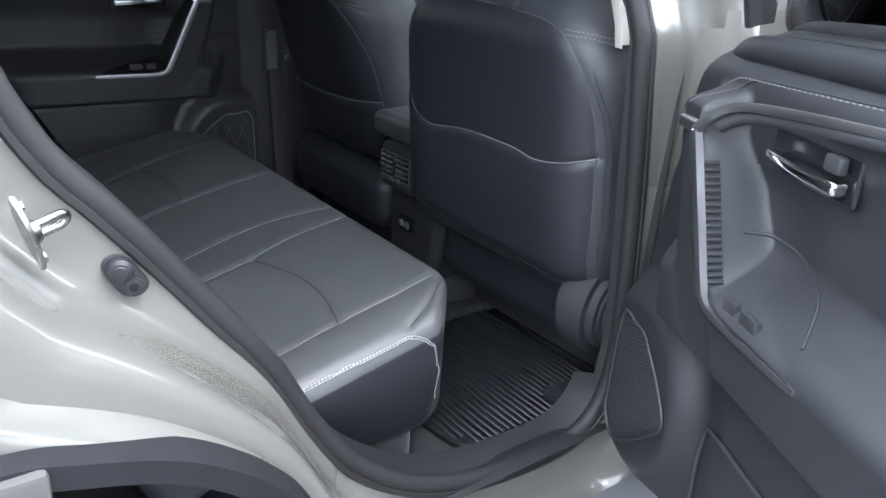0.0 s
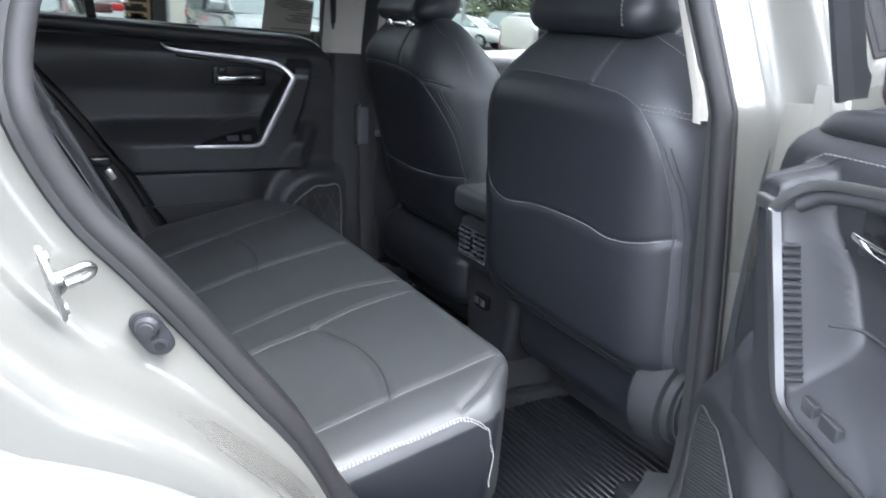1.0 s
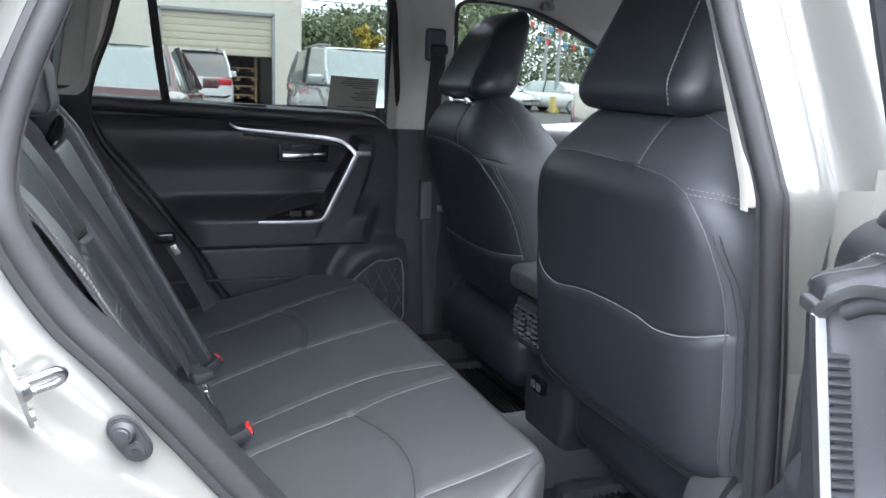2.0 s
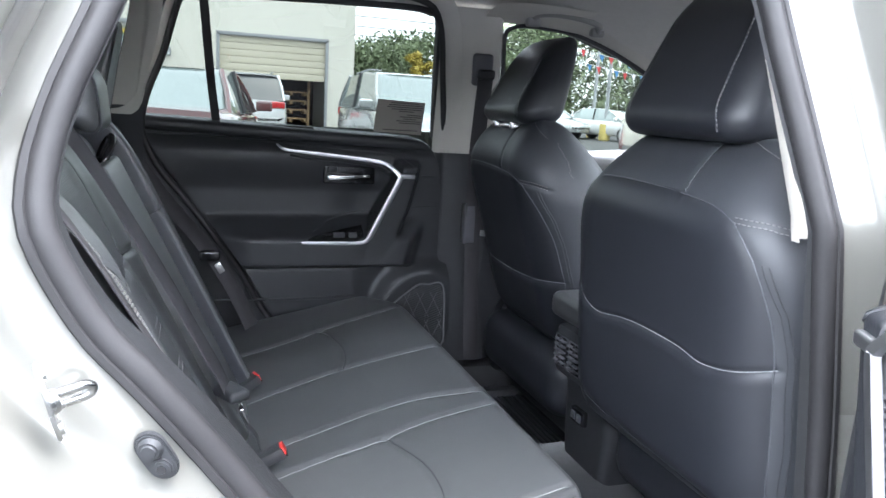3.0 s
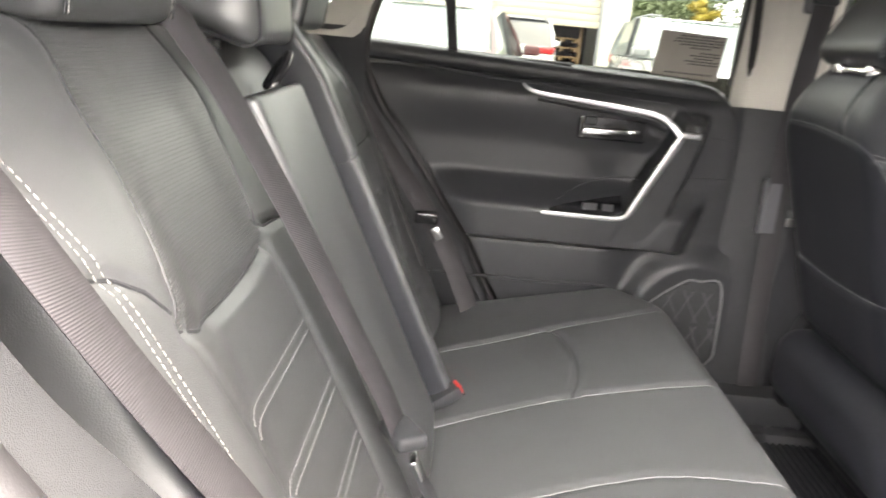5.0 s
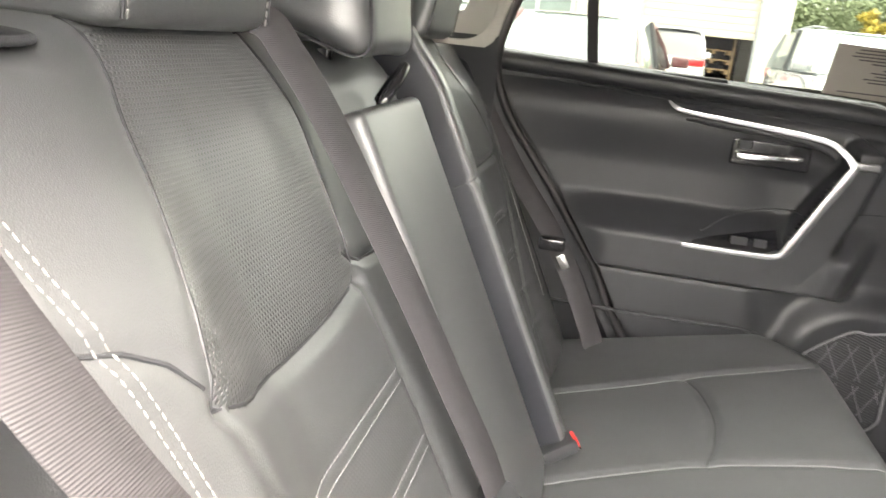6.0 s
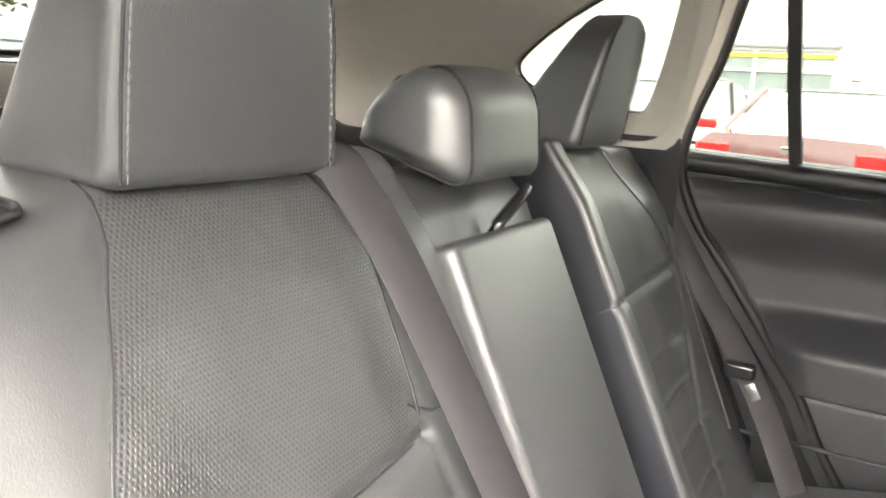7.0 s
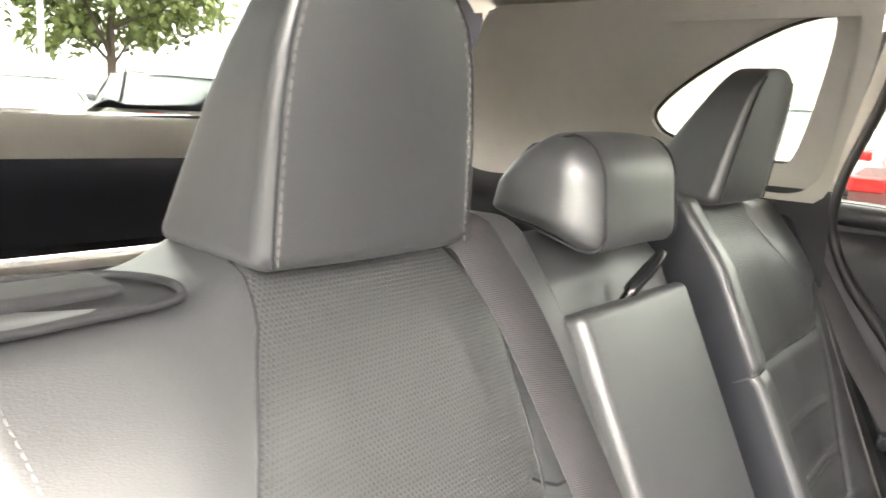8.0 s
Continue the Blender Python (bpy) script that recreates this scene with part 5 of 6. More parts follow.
for k, (x0, x1, zz) in enumerate([(0.268, 0.352, 1.171), (0.262, 0.364, 1.165), (0.258, 0.366, 1.159), (0.272, 0.362, 1.153), (0.296, 0.340, 1.147), (0.320, 0.364, 1.137), (0.300, 0.366, 1.131), (0.310, 0.352, 1.125), (0.290, 0.366, 1.119), (0.300, 0.366, 1.113), (0.252, 0.358, 1.092)]):
    lo, hi = pane_at(x0, zz, 0.0145), pane_at(x1, zz - 0.003, 0.0145)
    plate("print_bar", [pane_at(x0, zz, 0.0142), pane_at(x1, zz - 0.001, 0.0142), pane_at(x1, zz - 0.0035, 0.0142), pane_at(x0, zz - 0.0025, 0.0142)], (0, -0.0006, 0), ink, card)
sheet = thing("window_price_sheet", "white paper price sheet inside the open door's window", "notice")
pts = [right_door(u, v, -(0.065 - 0.35 * (v - 1.08)) + 0.01) for u, v in ((0.30, 1.145), (-0.15, 1.145), (-0.15, 1.40), (0.30, 1.40))]
plate("sheet", pts, tuple((right_door(0, 0, 1) - right_door(0, 0, 0)) * 0.001), material("white_paper", (0.78, 0.75, 0.74), 0.8), sheet)

# ---------------------------------------------------------------- left cabin side, roof, tail
cabin = thing("cabin_trim", "pale grey pillar trims over black lower trims", "car interior", kind="structure")


def rail_z(x):
    return float(np.interp(x, [-1.25, -0.9, -0.4, 0.55, 0.85, 1.08, 1.3], [1.43, 1.435, 1.435, 1.425, 1.392, 1.312, 1.20]))


def rail_y(x):
    return float(np.interp(x, [-1.25, -0.9, 0.5, 1.3], [0.575, 0.595, 0.645, 0.66]))


rows = []
for x in np.linspace(-1.22, 1.05, 60):
    zc = 1.505 + 0.015 * math.cos(x) - 0.10 * smooth(0.55, 1.05, np.array(x)) - 0.02 * smooth(-0.7, -1.22, np.array(x))
    y0, z0 = rail_y(x), rail_z(x)
    row = []
    for q in np.linspace(-1, 1, 41):
        a = abs(q)
        prof = (1 - a ** 5)
        row.append((x, q * y0, z0 + (float(zc) - z0) * prof + 0.0))
    rows.append(row)
v, f = loft(rows, False)
head = mesh_object("ceiling", v, f, headliner_cloth)
tagged(head, "pale grey cloth headliner under the car roof", "ceiling", kind="structure")
rows = []
for x in np.linspace(-1.30, 1.10, 20):
    rows.append([(x, q * 0.72, 1.62 - 0.17 * abs(q) ** 4 - 0.12 * float(smooth(0.6, 1.1, np.array(x)))) for q in np.linspace(-1, 1, 21)])
v, f = loft(rows, False)
mesh_object("roof_skin", v, f, paint, car_body, "pearl white roof skin")

seal = rim_ring(0.004, -0.045) * (1, -1, 1)
v, f = sweep(seal, ring(0.009, 10), True, (0, 1, 0))
mesh_object("far_door_seal", v, f, rubber, cabin, "dark rubber seal of the far doorway")
v, f = loft([rim_ring(0.010, -0.040) * (1, -1, 1), rim_ring(0.030, -0.055) * (1, -1, 1), rim_ring(0.060, -0.050) * (1, -1, 1)])
high = [np.mean([v[i][2] for i in q]) > 1.05 for q in f]
mesh_object("far_door_surround", v, [q for q, k in zip(f, high) if not k], plastic, cabin, "black trim round the far doorway")
mesh_object("far_door_upper_surround", v, [q for q, k in zip(f, high) if k], trim_light, cabin, "pale grey trim over the far doorway")
for sgn in (1, -1):
    # pillar between the doors: pale upper trim, black lower trim
    for lo, hi, mt, lab, z0, z1 in ((0.412 if sgn > 0 else 0.432, 0.598 if sgn > 0 else 0.560, trim_light, "pale grey upper pillar trim", 1.03, 1.44), (0.418 if sgn > 0 else 0.500, 0.600, plastic, "black lower pillar trim", 0.31, 1.032)):
        rows = []
        for z in np.linspace(z0, z1, 14):
            y = 0.705 - max(0, z - 1.03) * 0.24 - 0.012 * (mt is plastic) + (0.030 if sgn < 0 else 0)
            skirt = 0.055
            if sgn < 0 and mt is trim_light:
                y, skirt = 0.697 - 0.33 * max(0, z - 1.05), 0.030
            grow = 0.06 * max(0, 0.5 - z) if mt is plastic else 0
            tp = -0.035 * max(0, (z - 1.03) / 0.4)
            a, b = lo + tp, hi + tp + grow
            if sgn < 0:
                a, b = lo + (-0.010 if mt is trim_light else 0.012) + tp, hi + tp + grow
            rows.append([(a, sgn * (y + skirt), z), (a + 0.004, sgn * (y + 0.012), z), (a + 0.018, sgn * y, z), (b - 0.02, sgn * (y - 0.006), z), (b - 0.004, sgn * (y + 0.008), z), (b, sgn * (y + 0.05), z)])
        v, f = loft(rows, False)
        mesh_object("pillar_trim", v, f, mt, cabin, lab)

boxed("side_lining", (-0.66, 0.735, 0.30), (0.05, 0.760, 1.09), plastic, cabin, "black side lining behind the belt", bevel=0.006)
boxed("sill_trim", (-0.45, 0.63, 0.26), (1.7, 0.78, 0.385), plastic, cabin, "black sill trim", bevel=0.012)

# belt height adjuster and front belt on the far pillar
fb = thing("front_seat_belt", "black seat belt hanging on the door pillar", "seat belt", group="seat belts")
soft_p, soft_f = soft_box((0.030, 0.012, 0.045), 0.010, (2, 2, 2), 3)
mesh_object("height_slider", soft_p + (0.505, 0.618, 1.275), soft_f, grey_plastic, fb)
soft_p, soft_f = soft_box((0.026, 0.010, 0.014), 0.008, (2, 2, 2), 3)
mesh_object("belt_guide", soft_p + (0.510, 0.600, 1.262), soft_f, plastic, fb)
strap("webbing", catmull([(0.510, 0.600, 1.26), (0.512, 0.625, 1.15), (0.515, 0.650, 1.02), (0.520, 0.655, 0.85), (0.53, 0.655, 0.60), (0.54, 0.650, 0.40)], 8), 0.046, 0.0014, webbing, fb, up=(0, -1, 0))
soft_p, soft_f = soft_box((0.020, 0.014, 0.062), 0.008, (2, 2, 2), 3)
mesh_object("belt_pocket", soft_p + (0.512, 0.668, 0.825), soft_f, grey_plastic, fb)
boxed("tongue", (0.520, 0.586, 0.800), (0.556, 0.592, 0.818), zinc, fb, "chrome belt tongue", bevel=0.002)
boxed("tongue_blade", (0.550, 0.586, 0.782), (0.562, 0.592, 0.822), zinc, fb, bevel=0.002)

# quarter trim with its small window: pale upper part
def quarter_y(x, z):
    return 0.640 - 0.25 * (z - 1.25) - 0.025 * float(smooth(-0.85, -1.15, np.array(x)))


for sgn in (1, -1):
    hole = resample(catmull([(-0.739, 1.245), (-0.70, 1.285), (-0.626, 1.335), (-0.52, 1.390), (-0.44, 1.412), (-0.418, 1.395), (-0.438, 1.285), (-0.470, 1.180), (-0.500, 1.162), (-0.600, 1.175), (-0.700, 1.195), (-0.732, 1.215)], 8, True), 96)
    ridge = resample(catmull([(-0.842, 1.285), (-0.80, 1.325), (-0.70, 1.378), (-0.60, 1.408), (-0.48, 1.430), (-0.395, 1.428), (-0.385, 1.36), (-0.405, 1.22), (-0.425, 1.130), (-0.520, 1.120), (-0.70, 1.145), (-0.82, 1.20)], 8, True), 96)
    outer = resample(catmull([(-1.16, 1.29), (-1.105, 1.36), (-1.06, 1.43), (-0.95, 1.44), (-0.65, 1.44), (-0.45, 1.445), (-0.36, 1.44), (-0.348, 1.36), (-0.385, 1.20), (-0.42, 1.105), (-0.55, 1.09), (-0.90, 1.10), (-1.16, 1.11)], 8, True), 96)
    rings = []
    for ring_, back in ((hole, 0.035), (hole * 0.985 + np.array((-0.57, 1.28)) * 0.015, 0.004), (hole * 0.75 + ridge * 0.25, -0.004), (hole * 0.2 + ridge * 0.8, -0.016), (ridge, -0.020), (ridge * 0.9 + outer * 0.1, -0.030), (ridge * 0.7 + outer * 0.3, -0.034), (outer, -0.034)):
        rings.append([(x, sgn * (quarter_y(x, z) + back + (0.045 if sgn < 0 else 0)), z) for x, z in ring_])
    v, f = loft(rings)
    mesh_object("quarter_trim", v, f, trim_light, cabin, "pale grey trim round the small rear window")
    c3 = np.mean(rings[0], 0)
    pane = mesh_object("quarter_pane", np.vstack([rings[0], c3]), [(i, (i + 1) % 96, 96) for i in range(96)], privacy_glass, cabin, "small fixed rear side window")
    pane.visible_shadow = sgn > 0
    v, f = sweep(np.array(rings[0]) - (0, sgn * 0.006, 0), ring(0.006, 6), True, (0, 1, 0))
    mesh_object("quarter_seal", v, f, rubber, cabin)
    # black lower trim beside the seat and load space
    rows = [[(x, sgn * (0.655 + (0.010 if z < 1.09 else -0.012)), z) for x in np.linspace(-1.36, -0.40 if sgn > 0 else -0.56, 20)] for z in (0.31, 0.60, 0.90, 1.06, 1.09, 1.125)]
    v, f = loft(rows, False)
    mesh_object("load_side_trim", v, f, plastic, cabin, "black side trim of the load space")
    # pale edge strip from the quarter to the roof
    rows = []
    for x in np.linspace(-1.07, -0.34 if sgn > 0 else -0.42, 24):
        z1 = rail_z(x)
        rows.append([(x, sgn * (rail_y(x) + 0.005), z1 + 0.012), (x, sgn * (quarter_y(x, 1.42) - 0.03), min(z1, 1.43)), (x, sgn * (quarter_y(x, 1.40) - 0.032), 1.40)])
    v, f = loft(rows, False)
    mesh_object("roof_edge_trim", v, f, trim_light, cabin)

# far front door: card top, glass and pillar trim ahead of it
fd = thing("front_door", "closed driver door with black card", "car door")
rows = [[(x, y, z) for x in np.linspace(0.56, 1.7, 14)] for y, z in ((0.70, 0.34), (0.68, 0.62), (0.655, 0.74), (0.66, 0.79), (0.71, 0.84), (0.71, 1.0), (0.735, 1.035), (0.765, 1.045))]
v, f = loft(rows, False)
mesh_object("door_card", v, f, plastic_soft, fd)
boxed("release_lever", (0.86, 0.690, 0.93), (0.95, 0.702, 0.945), chrome, fd, "chrome release lever", bevel=0.003)
fw = [(0.612, 1.03), (0.587, 1.279), (0.575, 1.372), (0.590, 1.398), (0.633, 1.408), (0.70, 1.407), (0.792, 1.397), (0.964, 1.345), (1.16, 1.255), (1.45, 1.09)]
fr = [(x, 0.745 - 0.30 * (z - 1.03), z) for x, z in catmull(np.array(fw), 6)]
v, f = sweep(np.array(fr), [(-0.006, -0.010), (-0.006, 0.006), (0.006, 0.006), (0.006, -0.010)], False, (0, -1, 0))
mesh_object("window_frame", v, f, plastic, fd)
vv = np.vstack([fr, [(1.0, 0.72, 1.15)]])
k = len(fr)
mesh_object("window_pane", vv, [(i, (i + 1) % k, k) for i in range(k)], car_glass, fd).visible_shadow = False
rows = []
for x in np.linspace(0.50, 1.55, 24):
    zz = float(np.interp(x, [0.5, 0.6, 0.845, 1.084, 1.25, 1.55], [1.415, 1.416, 1.396, 1.305, 1.225, 1.05]))
    up = float(np.interp(x, [0.5, 0.9, 1.1, 1.55], [0.03, 0.045, 0.08, 0.06]))
    y = 0.745 - 0.30 * (zz - 1.03)
    rows.append([(x, y + 0.01, zz - 0.004), (x, y - 0.018, zz + 0.004), (x, y - 0.055, zz + up * 0.6), (x, y - 0.10, zz + up), (x + 0.03, y - 0.13, zz + up + 0.005)])
v, f = loft(rows, False)
mesh_object("a_pillar_trim", v, f, trim_light, cabin, "pale grey windscreen pillar trim")
# grab handle, sun visor
gh = thing("grab_handle", "grey folding grab handle on the roof rail", "grab handle")
tube("grip", catmull([(0.640, 0.600, 1.428), (0.655, 0.575, 1.440), (0.70, 0.560, 1.442), (0.78, 0.560, 1.436), (0.835, 0.570, 1.424), (0.850, 0.60, 1.405)], 8), 0.012, handle_grey, gh)
for a in (0.642, 0.848):
    p, ff = soft_box((0.022, 0.012, 0.016), 0.008, (2, 2, 2), 3)
    mesh_object("mount", p + (a, 0.600, 1.420 - (a > 0.7) * 0.012), ff, handle_grey, gh)
visor = thing("sun_visor", "pale grey sun visor folded against the headliner", "sun visor")
p, ff = soft_box((0.085, 0.190, 0.010), 0.009, (6, 8, 2), 4)
q = np.stack([p[:, 0] * 0.95 + 0.99, p[:, 1] + 0.34, 1.425 + p[:, 2] - 0.30 * p[:, 0]], 1)
mesh_object("flap", q, ff, handle_grey, visor)
# windscreen
ws = thing("windscreen", "laminated front windscreen", "window", kind="structure")
rows = [[(x + 0.10 * (1 - q * q), q * yy, z) for q in np.linspace(-1, 1, 17)] for x, z, yy in ((1.02, 1.43, 0.53), (1.30, 1.26, 0.60), (1.70, 1.00, 0.68))]
v, f = loft(rows, False)
mesh_object("pane", v, f, screen_glass, ws).visible_shadow = False
# unseen dashboard closing the front of the cabin, added to block low light
dash = thing("dashboard", "black soft dashboard, unseen, added to block low front light", "dashboard")
p, ff = soft_box((0.26, 0.70, 0.20), 0.07, (4, 10, 3), 5)
p[:, 2] += 0.06 * smooth(-0.1, 0.26, p[:, 0])
mesh_object("top_pad", p + (1.42, 0, 0.74), ff, plastic_soft, dash)
boxed("lower_panel", (1.24, -0.68, 0.31), (1.66, 0.68, 0.60), plastic, dash, bevel=0.02)
# door mirror of the far side
mir = thing("door_mirror", "pearl white door mirror outside the far window", "mirror")
p, ff = soft_box((0.070, 0.150, 0.092), 0.050, (4, 6, 4), 6)
mesh_object("shell", p + (1.38, 1.03, 1.10), ff, paint, mir)
p, ff = soft_box((0.010, 0.140, 0.084), 0.009, (1, 6, 4), 3)
p[:, 2] *= 1 - 0.35 * np.clip(np.abs(p[:, 1]) / 0.14, 0, 1) ** 4
mesh_object("mirror_rim", p + (1.312, 1.03, 1.10), ff, plastic_gloss, mir)
p, ff = soft_box((0.003, 0.132, 0.076), 0.0025, (1, 8, 4), 2)
p[:, 2] *= 1 - 0.35 * np.clip(np.abs(p[:, 1]) / 0.14, 0, 1) ** 4
mesh_object("mirror_glass", p + (1.3005, 1.03, 1.10), ff, chrome, mir, "reflective mirror glass")
boxed("foot", (1.36, 0.76, 1.02), (1.42, 0.92, 1.05), plastic, mir, bevel=0.01)

# tailgate: pane, pale band, black lower panel, wiper
tg = thing("tailgate", "closed tailgate with wiper, pale upper trim and black lower trim", "tailgate", kind="structure")


def tail(y, z, off=0.0):
    return np.array((-1.33 + 0.58 * (z - 1.10) + off, y, z))


gl = resample(catmull([tail(-0.62, 1.19), tail(-0.3, 1.172), tail(0.0, 1.178), tail(0.3, 1.19), tail(0.62, 1.215), tail(0.66, 1.30), tail(0.60, 1.44), tail(0.3, 1.475), tail(-0.3, 1.475), tail(-0.60, 1.44), tail(-0.66, 1.30)], 6, True), 80)
vv = np.vstack([gl, gl.mean(0)])
mesh_object("window_pane", vv, [(i, (i + 1) % 80, 80) for i in range(80)], tail_glass, tg, "tinted heated rear window")
inner_gl = gl.copy()
cg = gl.mean(0)
inner_gl = cg + (gl - cg) * np.where(np.abs(gl[:, 1:2]) > 0.35, (0.98, 0.70, 0.90), (0.98, 0.97, 0.94))
v, f = loft([gl + (0.004, 0, 0), inner_gl + (0.004, 0, 0)])
mesh_object("pane_border", v, f, frit, tg, "black border of the rear window")
outer_gl = cg + (gl - cg) * (1.0, 1.12, 1.25)
rows = [gl + (0.002, 0, 0), cg + (gl - cg) * 1.04 + (0.03, 0, 0), outer_gl + (0.03, 0, 0)]
v, f = loft(rows)
f = [q for q in f if np.mean([v[i][2] for i in q]) > 1.215]
mesh_object("upper_trim", v, f, trim_light, tg, "pale grey trim round the rear window")
rows = [[(-1.36 + 0.02 * q, y, z) for y in np.linspace(-0.66, 0.66, 12)] for q, z in ((1.5, 1.122), (0.5, 1.112), (0, 1.05), (0, 0.965), (1, 0.955))]
v, f = loft(rows, False)
mesh_object("lower_trim", v, f, tail_black, tg, "black lower tailgate trim")
rows = [[tuple(tail(y, z, off)) for y in np.linspace(-0.66, 0.66, 14)] for z, off in ((1.182, 0.006), (1.177, 0.020), (1.150, 0.050), (1.118, 0.072), (1.112, 0.010))]
v, f = loft(rows, False)
mesh_object("window_band", v, f, trim_light, tg, "pale grey band under the rear window")
boxed("sill_trim", (-1.36, -0.66, 0.30), (-1.30, 0.66, 0.952), trim_light, tg, bevel=0.008)
tube("wiper_arm", catmull([tail(-0.60, 1.155, -0.03), tail(-0.35, 1.162, -0.03), tail(-0.20, 1.168, -0.035), tail(-0.145, 1.20, -0.04), tail(-0.10, 1.195, -0.04), tail(0.02, 1.20, -0.04), tail(0.16, 1.215, -0.04)], 8), 0.007, plastic_gloss, tg, "black rear wiper")
cover = thing("load_cover", "black roller load cover behind the seats", "load cover")
p, ff = soft_box((0.34, 0.60, 0.008), 0.006, (4, 6, 1), 2)
mesh_object("sheet", p + (-0.93, 0, 0.935), ff, tail_black, cover)
p, ff = soft_box((0.045, 0.63, 0.028), 0.02, (2, 6, 2), 4)
mesh_object("cassette", p + (-0.62, 0, 0.955), ff, plastic, cover)

# ---------------------------------------------------------------- rear belts
rb = thing("rear_seat_belt", "dark grey centre seat belt lying down the backrest", "seat belt", group="seat belts")
path = catmull([sb(-0.270, 0.650, -0.05), sb(-0.270, 0.632, 0.006), sb(-0.263, 0.600, 0.017), sb(-0.250, 0.54, 0.024), sb(-0.238, 0.44, 0.030), sb(-0.226, 0.34, 0.034), sb(-0.213, 0.25, 0.035), sb(-0.200, 0.17, 0.036), sb(-0.196, 0.125, 0.034)], 10)
strap("webbing", path, 0.049, 0.0016, webbing, rb, "dark grey woven webbing", up=N + np.array((0, -0.22, 0)))
bk = sb(-0.198, 0.118, 0.038)
p, ff = soft_box((0.020, 0.030, 0.010), 0.008, (2, 2, 2), 3)
mesh_object("tongue_grip", p @ np.array(Matrix.Rotation(radians(30), 3, "Z").transposed()) + bk, ff, plastic, rb)
boxed("tongue", (-0.004, -0.028, -0.004), (0.004, 0.028, 0.0), chrome, rb, "chrome belt tongue", bevel=0.002, m=Matrix.Translation(bk + np.array((0.014, 0.0, -0.020))) @ Matrix.Rotation(radians(-20), 4, "Y"))
boxed("tongue_blade", (-0.018, -0.014, -0.002), (0.018, 0.014, 0.0), chrome, rb, bevel=0.001, m=Matrix.Translation(bk + np.array((0.020, 0.0, -0.036))) @ Matrix.Rotation(radians(65), 4, "Y"))
strap("anchor_webbing", catmull([sb(-0.196, 0.085, 0.036), sb(-0.196, 0.05, 0.036), sb(-0.200, 0.02, 0.040), sb(-0.204, -0.02, 0.030)], 8), 0.047, 0.0016, seam_dark, rb, "black lower webbing", up=N)

lb = thing("rear_seat_belt", "dark grey seat belt beside the far door with chrome tongue", "seat belt", group="seat belts")
path = catmull([(-0.50, 0.700, 1.08), (-0.44, 0.690, 1.01), (-0.365, 0.668, 0.905), (-0.315, 0.640, 0.845), (-0.26, 0.602, 0.785), (-0.20, 0.575, 0.70), (-0.14, 0.570, 0.58), (-0.12, 0.57, 0.53)], 10)
strap("webbing", path, 0.047, 0.0016, webbing, lb, "dark grey woven webbing", up=(0.5, -0.75, 0.3))
p, ff = soft_box((0.026, 0.012, 0.014), 0.008, (2, 2, 2), 3)
mesh_object("tongue_grip", p + (-0.238, 0.552, 0.755), ff, plastic_gloss, lb)
boxed("tongue", (-0.008, -0.002, -0.016), (0.008, 0.002, 0.012), zinc, lb, "chrome belt tongue", bevel=0.0015, m=Matrix.Translation((-0.214, 0.556, 0.722)) @ Matrix.Rotation(radians(-30), 4, "Y"))

ob_ = thing("rear_seat_belt", "dark grey seat belt beside the open doorway", "seat belt", group="seat belts")
path = catmull([sb(-0.715, 0.67, -0.04), sb(-0.706, 0.63, -0.006), sb(-0.687, 0.58, 0.022), sb(-0.673, 0.54, 0.036), sb(-0.663, 0.484, 0.042), sb(-0.648, 0.43, 0.043), sb(-0.628, 0.37, 0.044), sb(-0.604, 0.30, 0.046), sb(-0.584, 0.23, 0.048), sb(-0.565, 0.15, 0.050), sb(-0.548, 0.06, 0.048)], 10)
strap("webbing", path, 0.047, 0.0016, webbing, ob_, "dark grey woven webbing", up=N + np.array((0, 0.13, 0)))
boxed("shoulder_guide", (-0.030, -0.010, -0.014), (0.030, 0.010, 0.014), plastic, ob_, "black shoulder guide", bevel=0.006, m=Matrix.Translation(sb(-0.704, 0.668, -0.035)) @ Matrix.Rotation(radians(90), 4, "Z"))


def buckle(x, y, z, yaw, label):
    b = thing("belt_buckle", label, "buckle", group="belt buckles")
    m = Matrix.Translation((x, y, z)) @ Matrix.Rotation(radians(yaw), 4, "Z") @ Matrix.Rotation(radians(-28), 4, "Y")
    boxed("case", (-0.034, -0.017, -0.011), (0.034, 0.017, 0.011), plastic, b, bevel=0.005, m=m)
    boxed("release_button", (0.026, -0.012, -0.006), (0.0365, 0.012, 0.0105), red_plastic, b, "red release button", bevel=0.002, m=m)
    boxed("slot", (0.0345, -0.012, -0.0095), (0.0362, 0.012, -0.0070), plastic_gloss, b, bevel=0, m=m)
    return b


buckle(-0.175, 0.150, 0.548, 20, "black buckle with red button tucked behind the far cushion")
buckle(-0.165, -0.235, 0.565, -5, "black buckle with red button beside the belt tongue")
# seat release bezel on the right shoulder
rel = thing("seatback_release", "black bezel with chrome lever on the backrest shoulder", "lever")
bez = catmull([(-0.470, -0.640, 1.106), (-0.468, -0.580, 1.107), (-0.472, -0.532, 1.108), (-0.490, -0.515, 1.109), (-0.518, -0.514, 1.110), (-0.548, -0.535, 1.110), (-0.562, -0.580, 1.110), (-0.562, -0.640, 1.109), (-0.515, -0.652, 1.107)], 6, True)
v, f = sweep(bez - (0, 0, 0.004), ring(0.0028, 8), True, (0, 0, 1))
mesh_object("bezel", v, f, plastic, rel, "satin grey bezel")
bez_in = np.vstack([bez, bez.mean(0)]) - (0, 0, 0.006)
nb = len(bez)
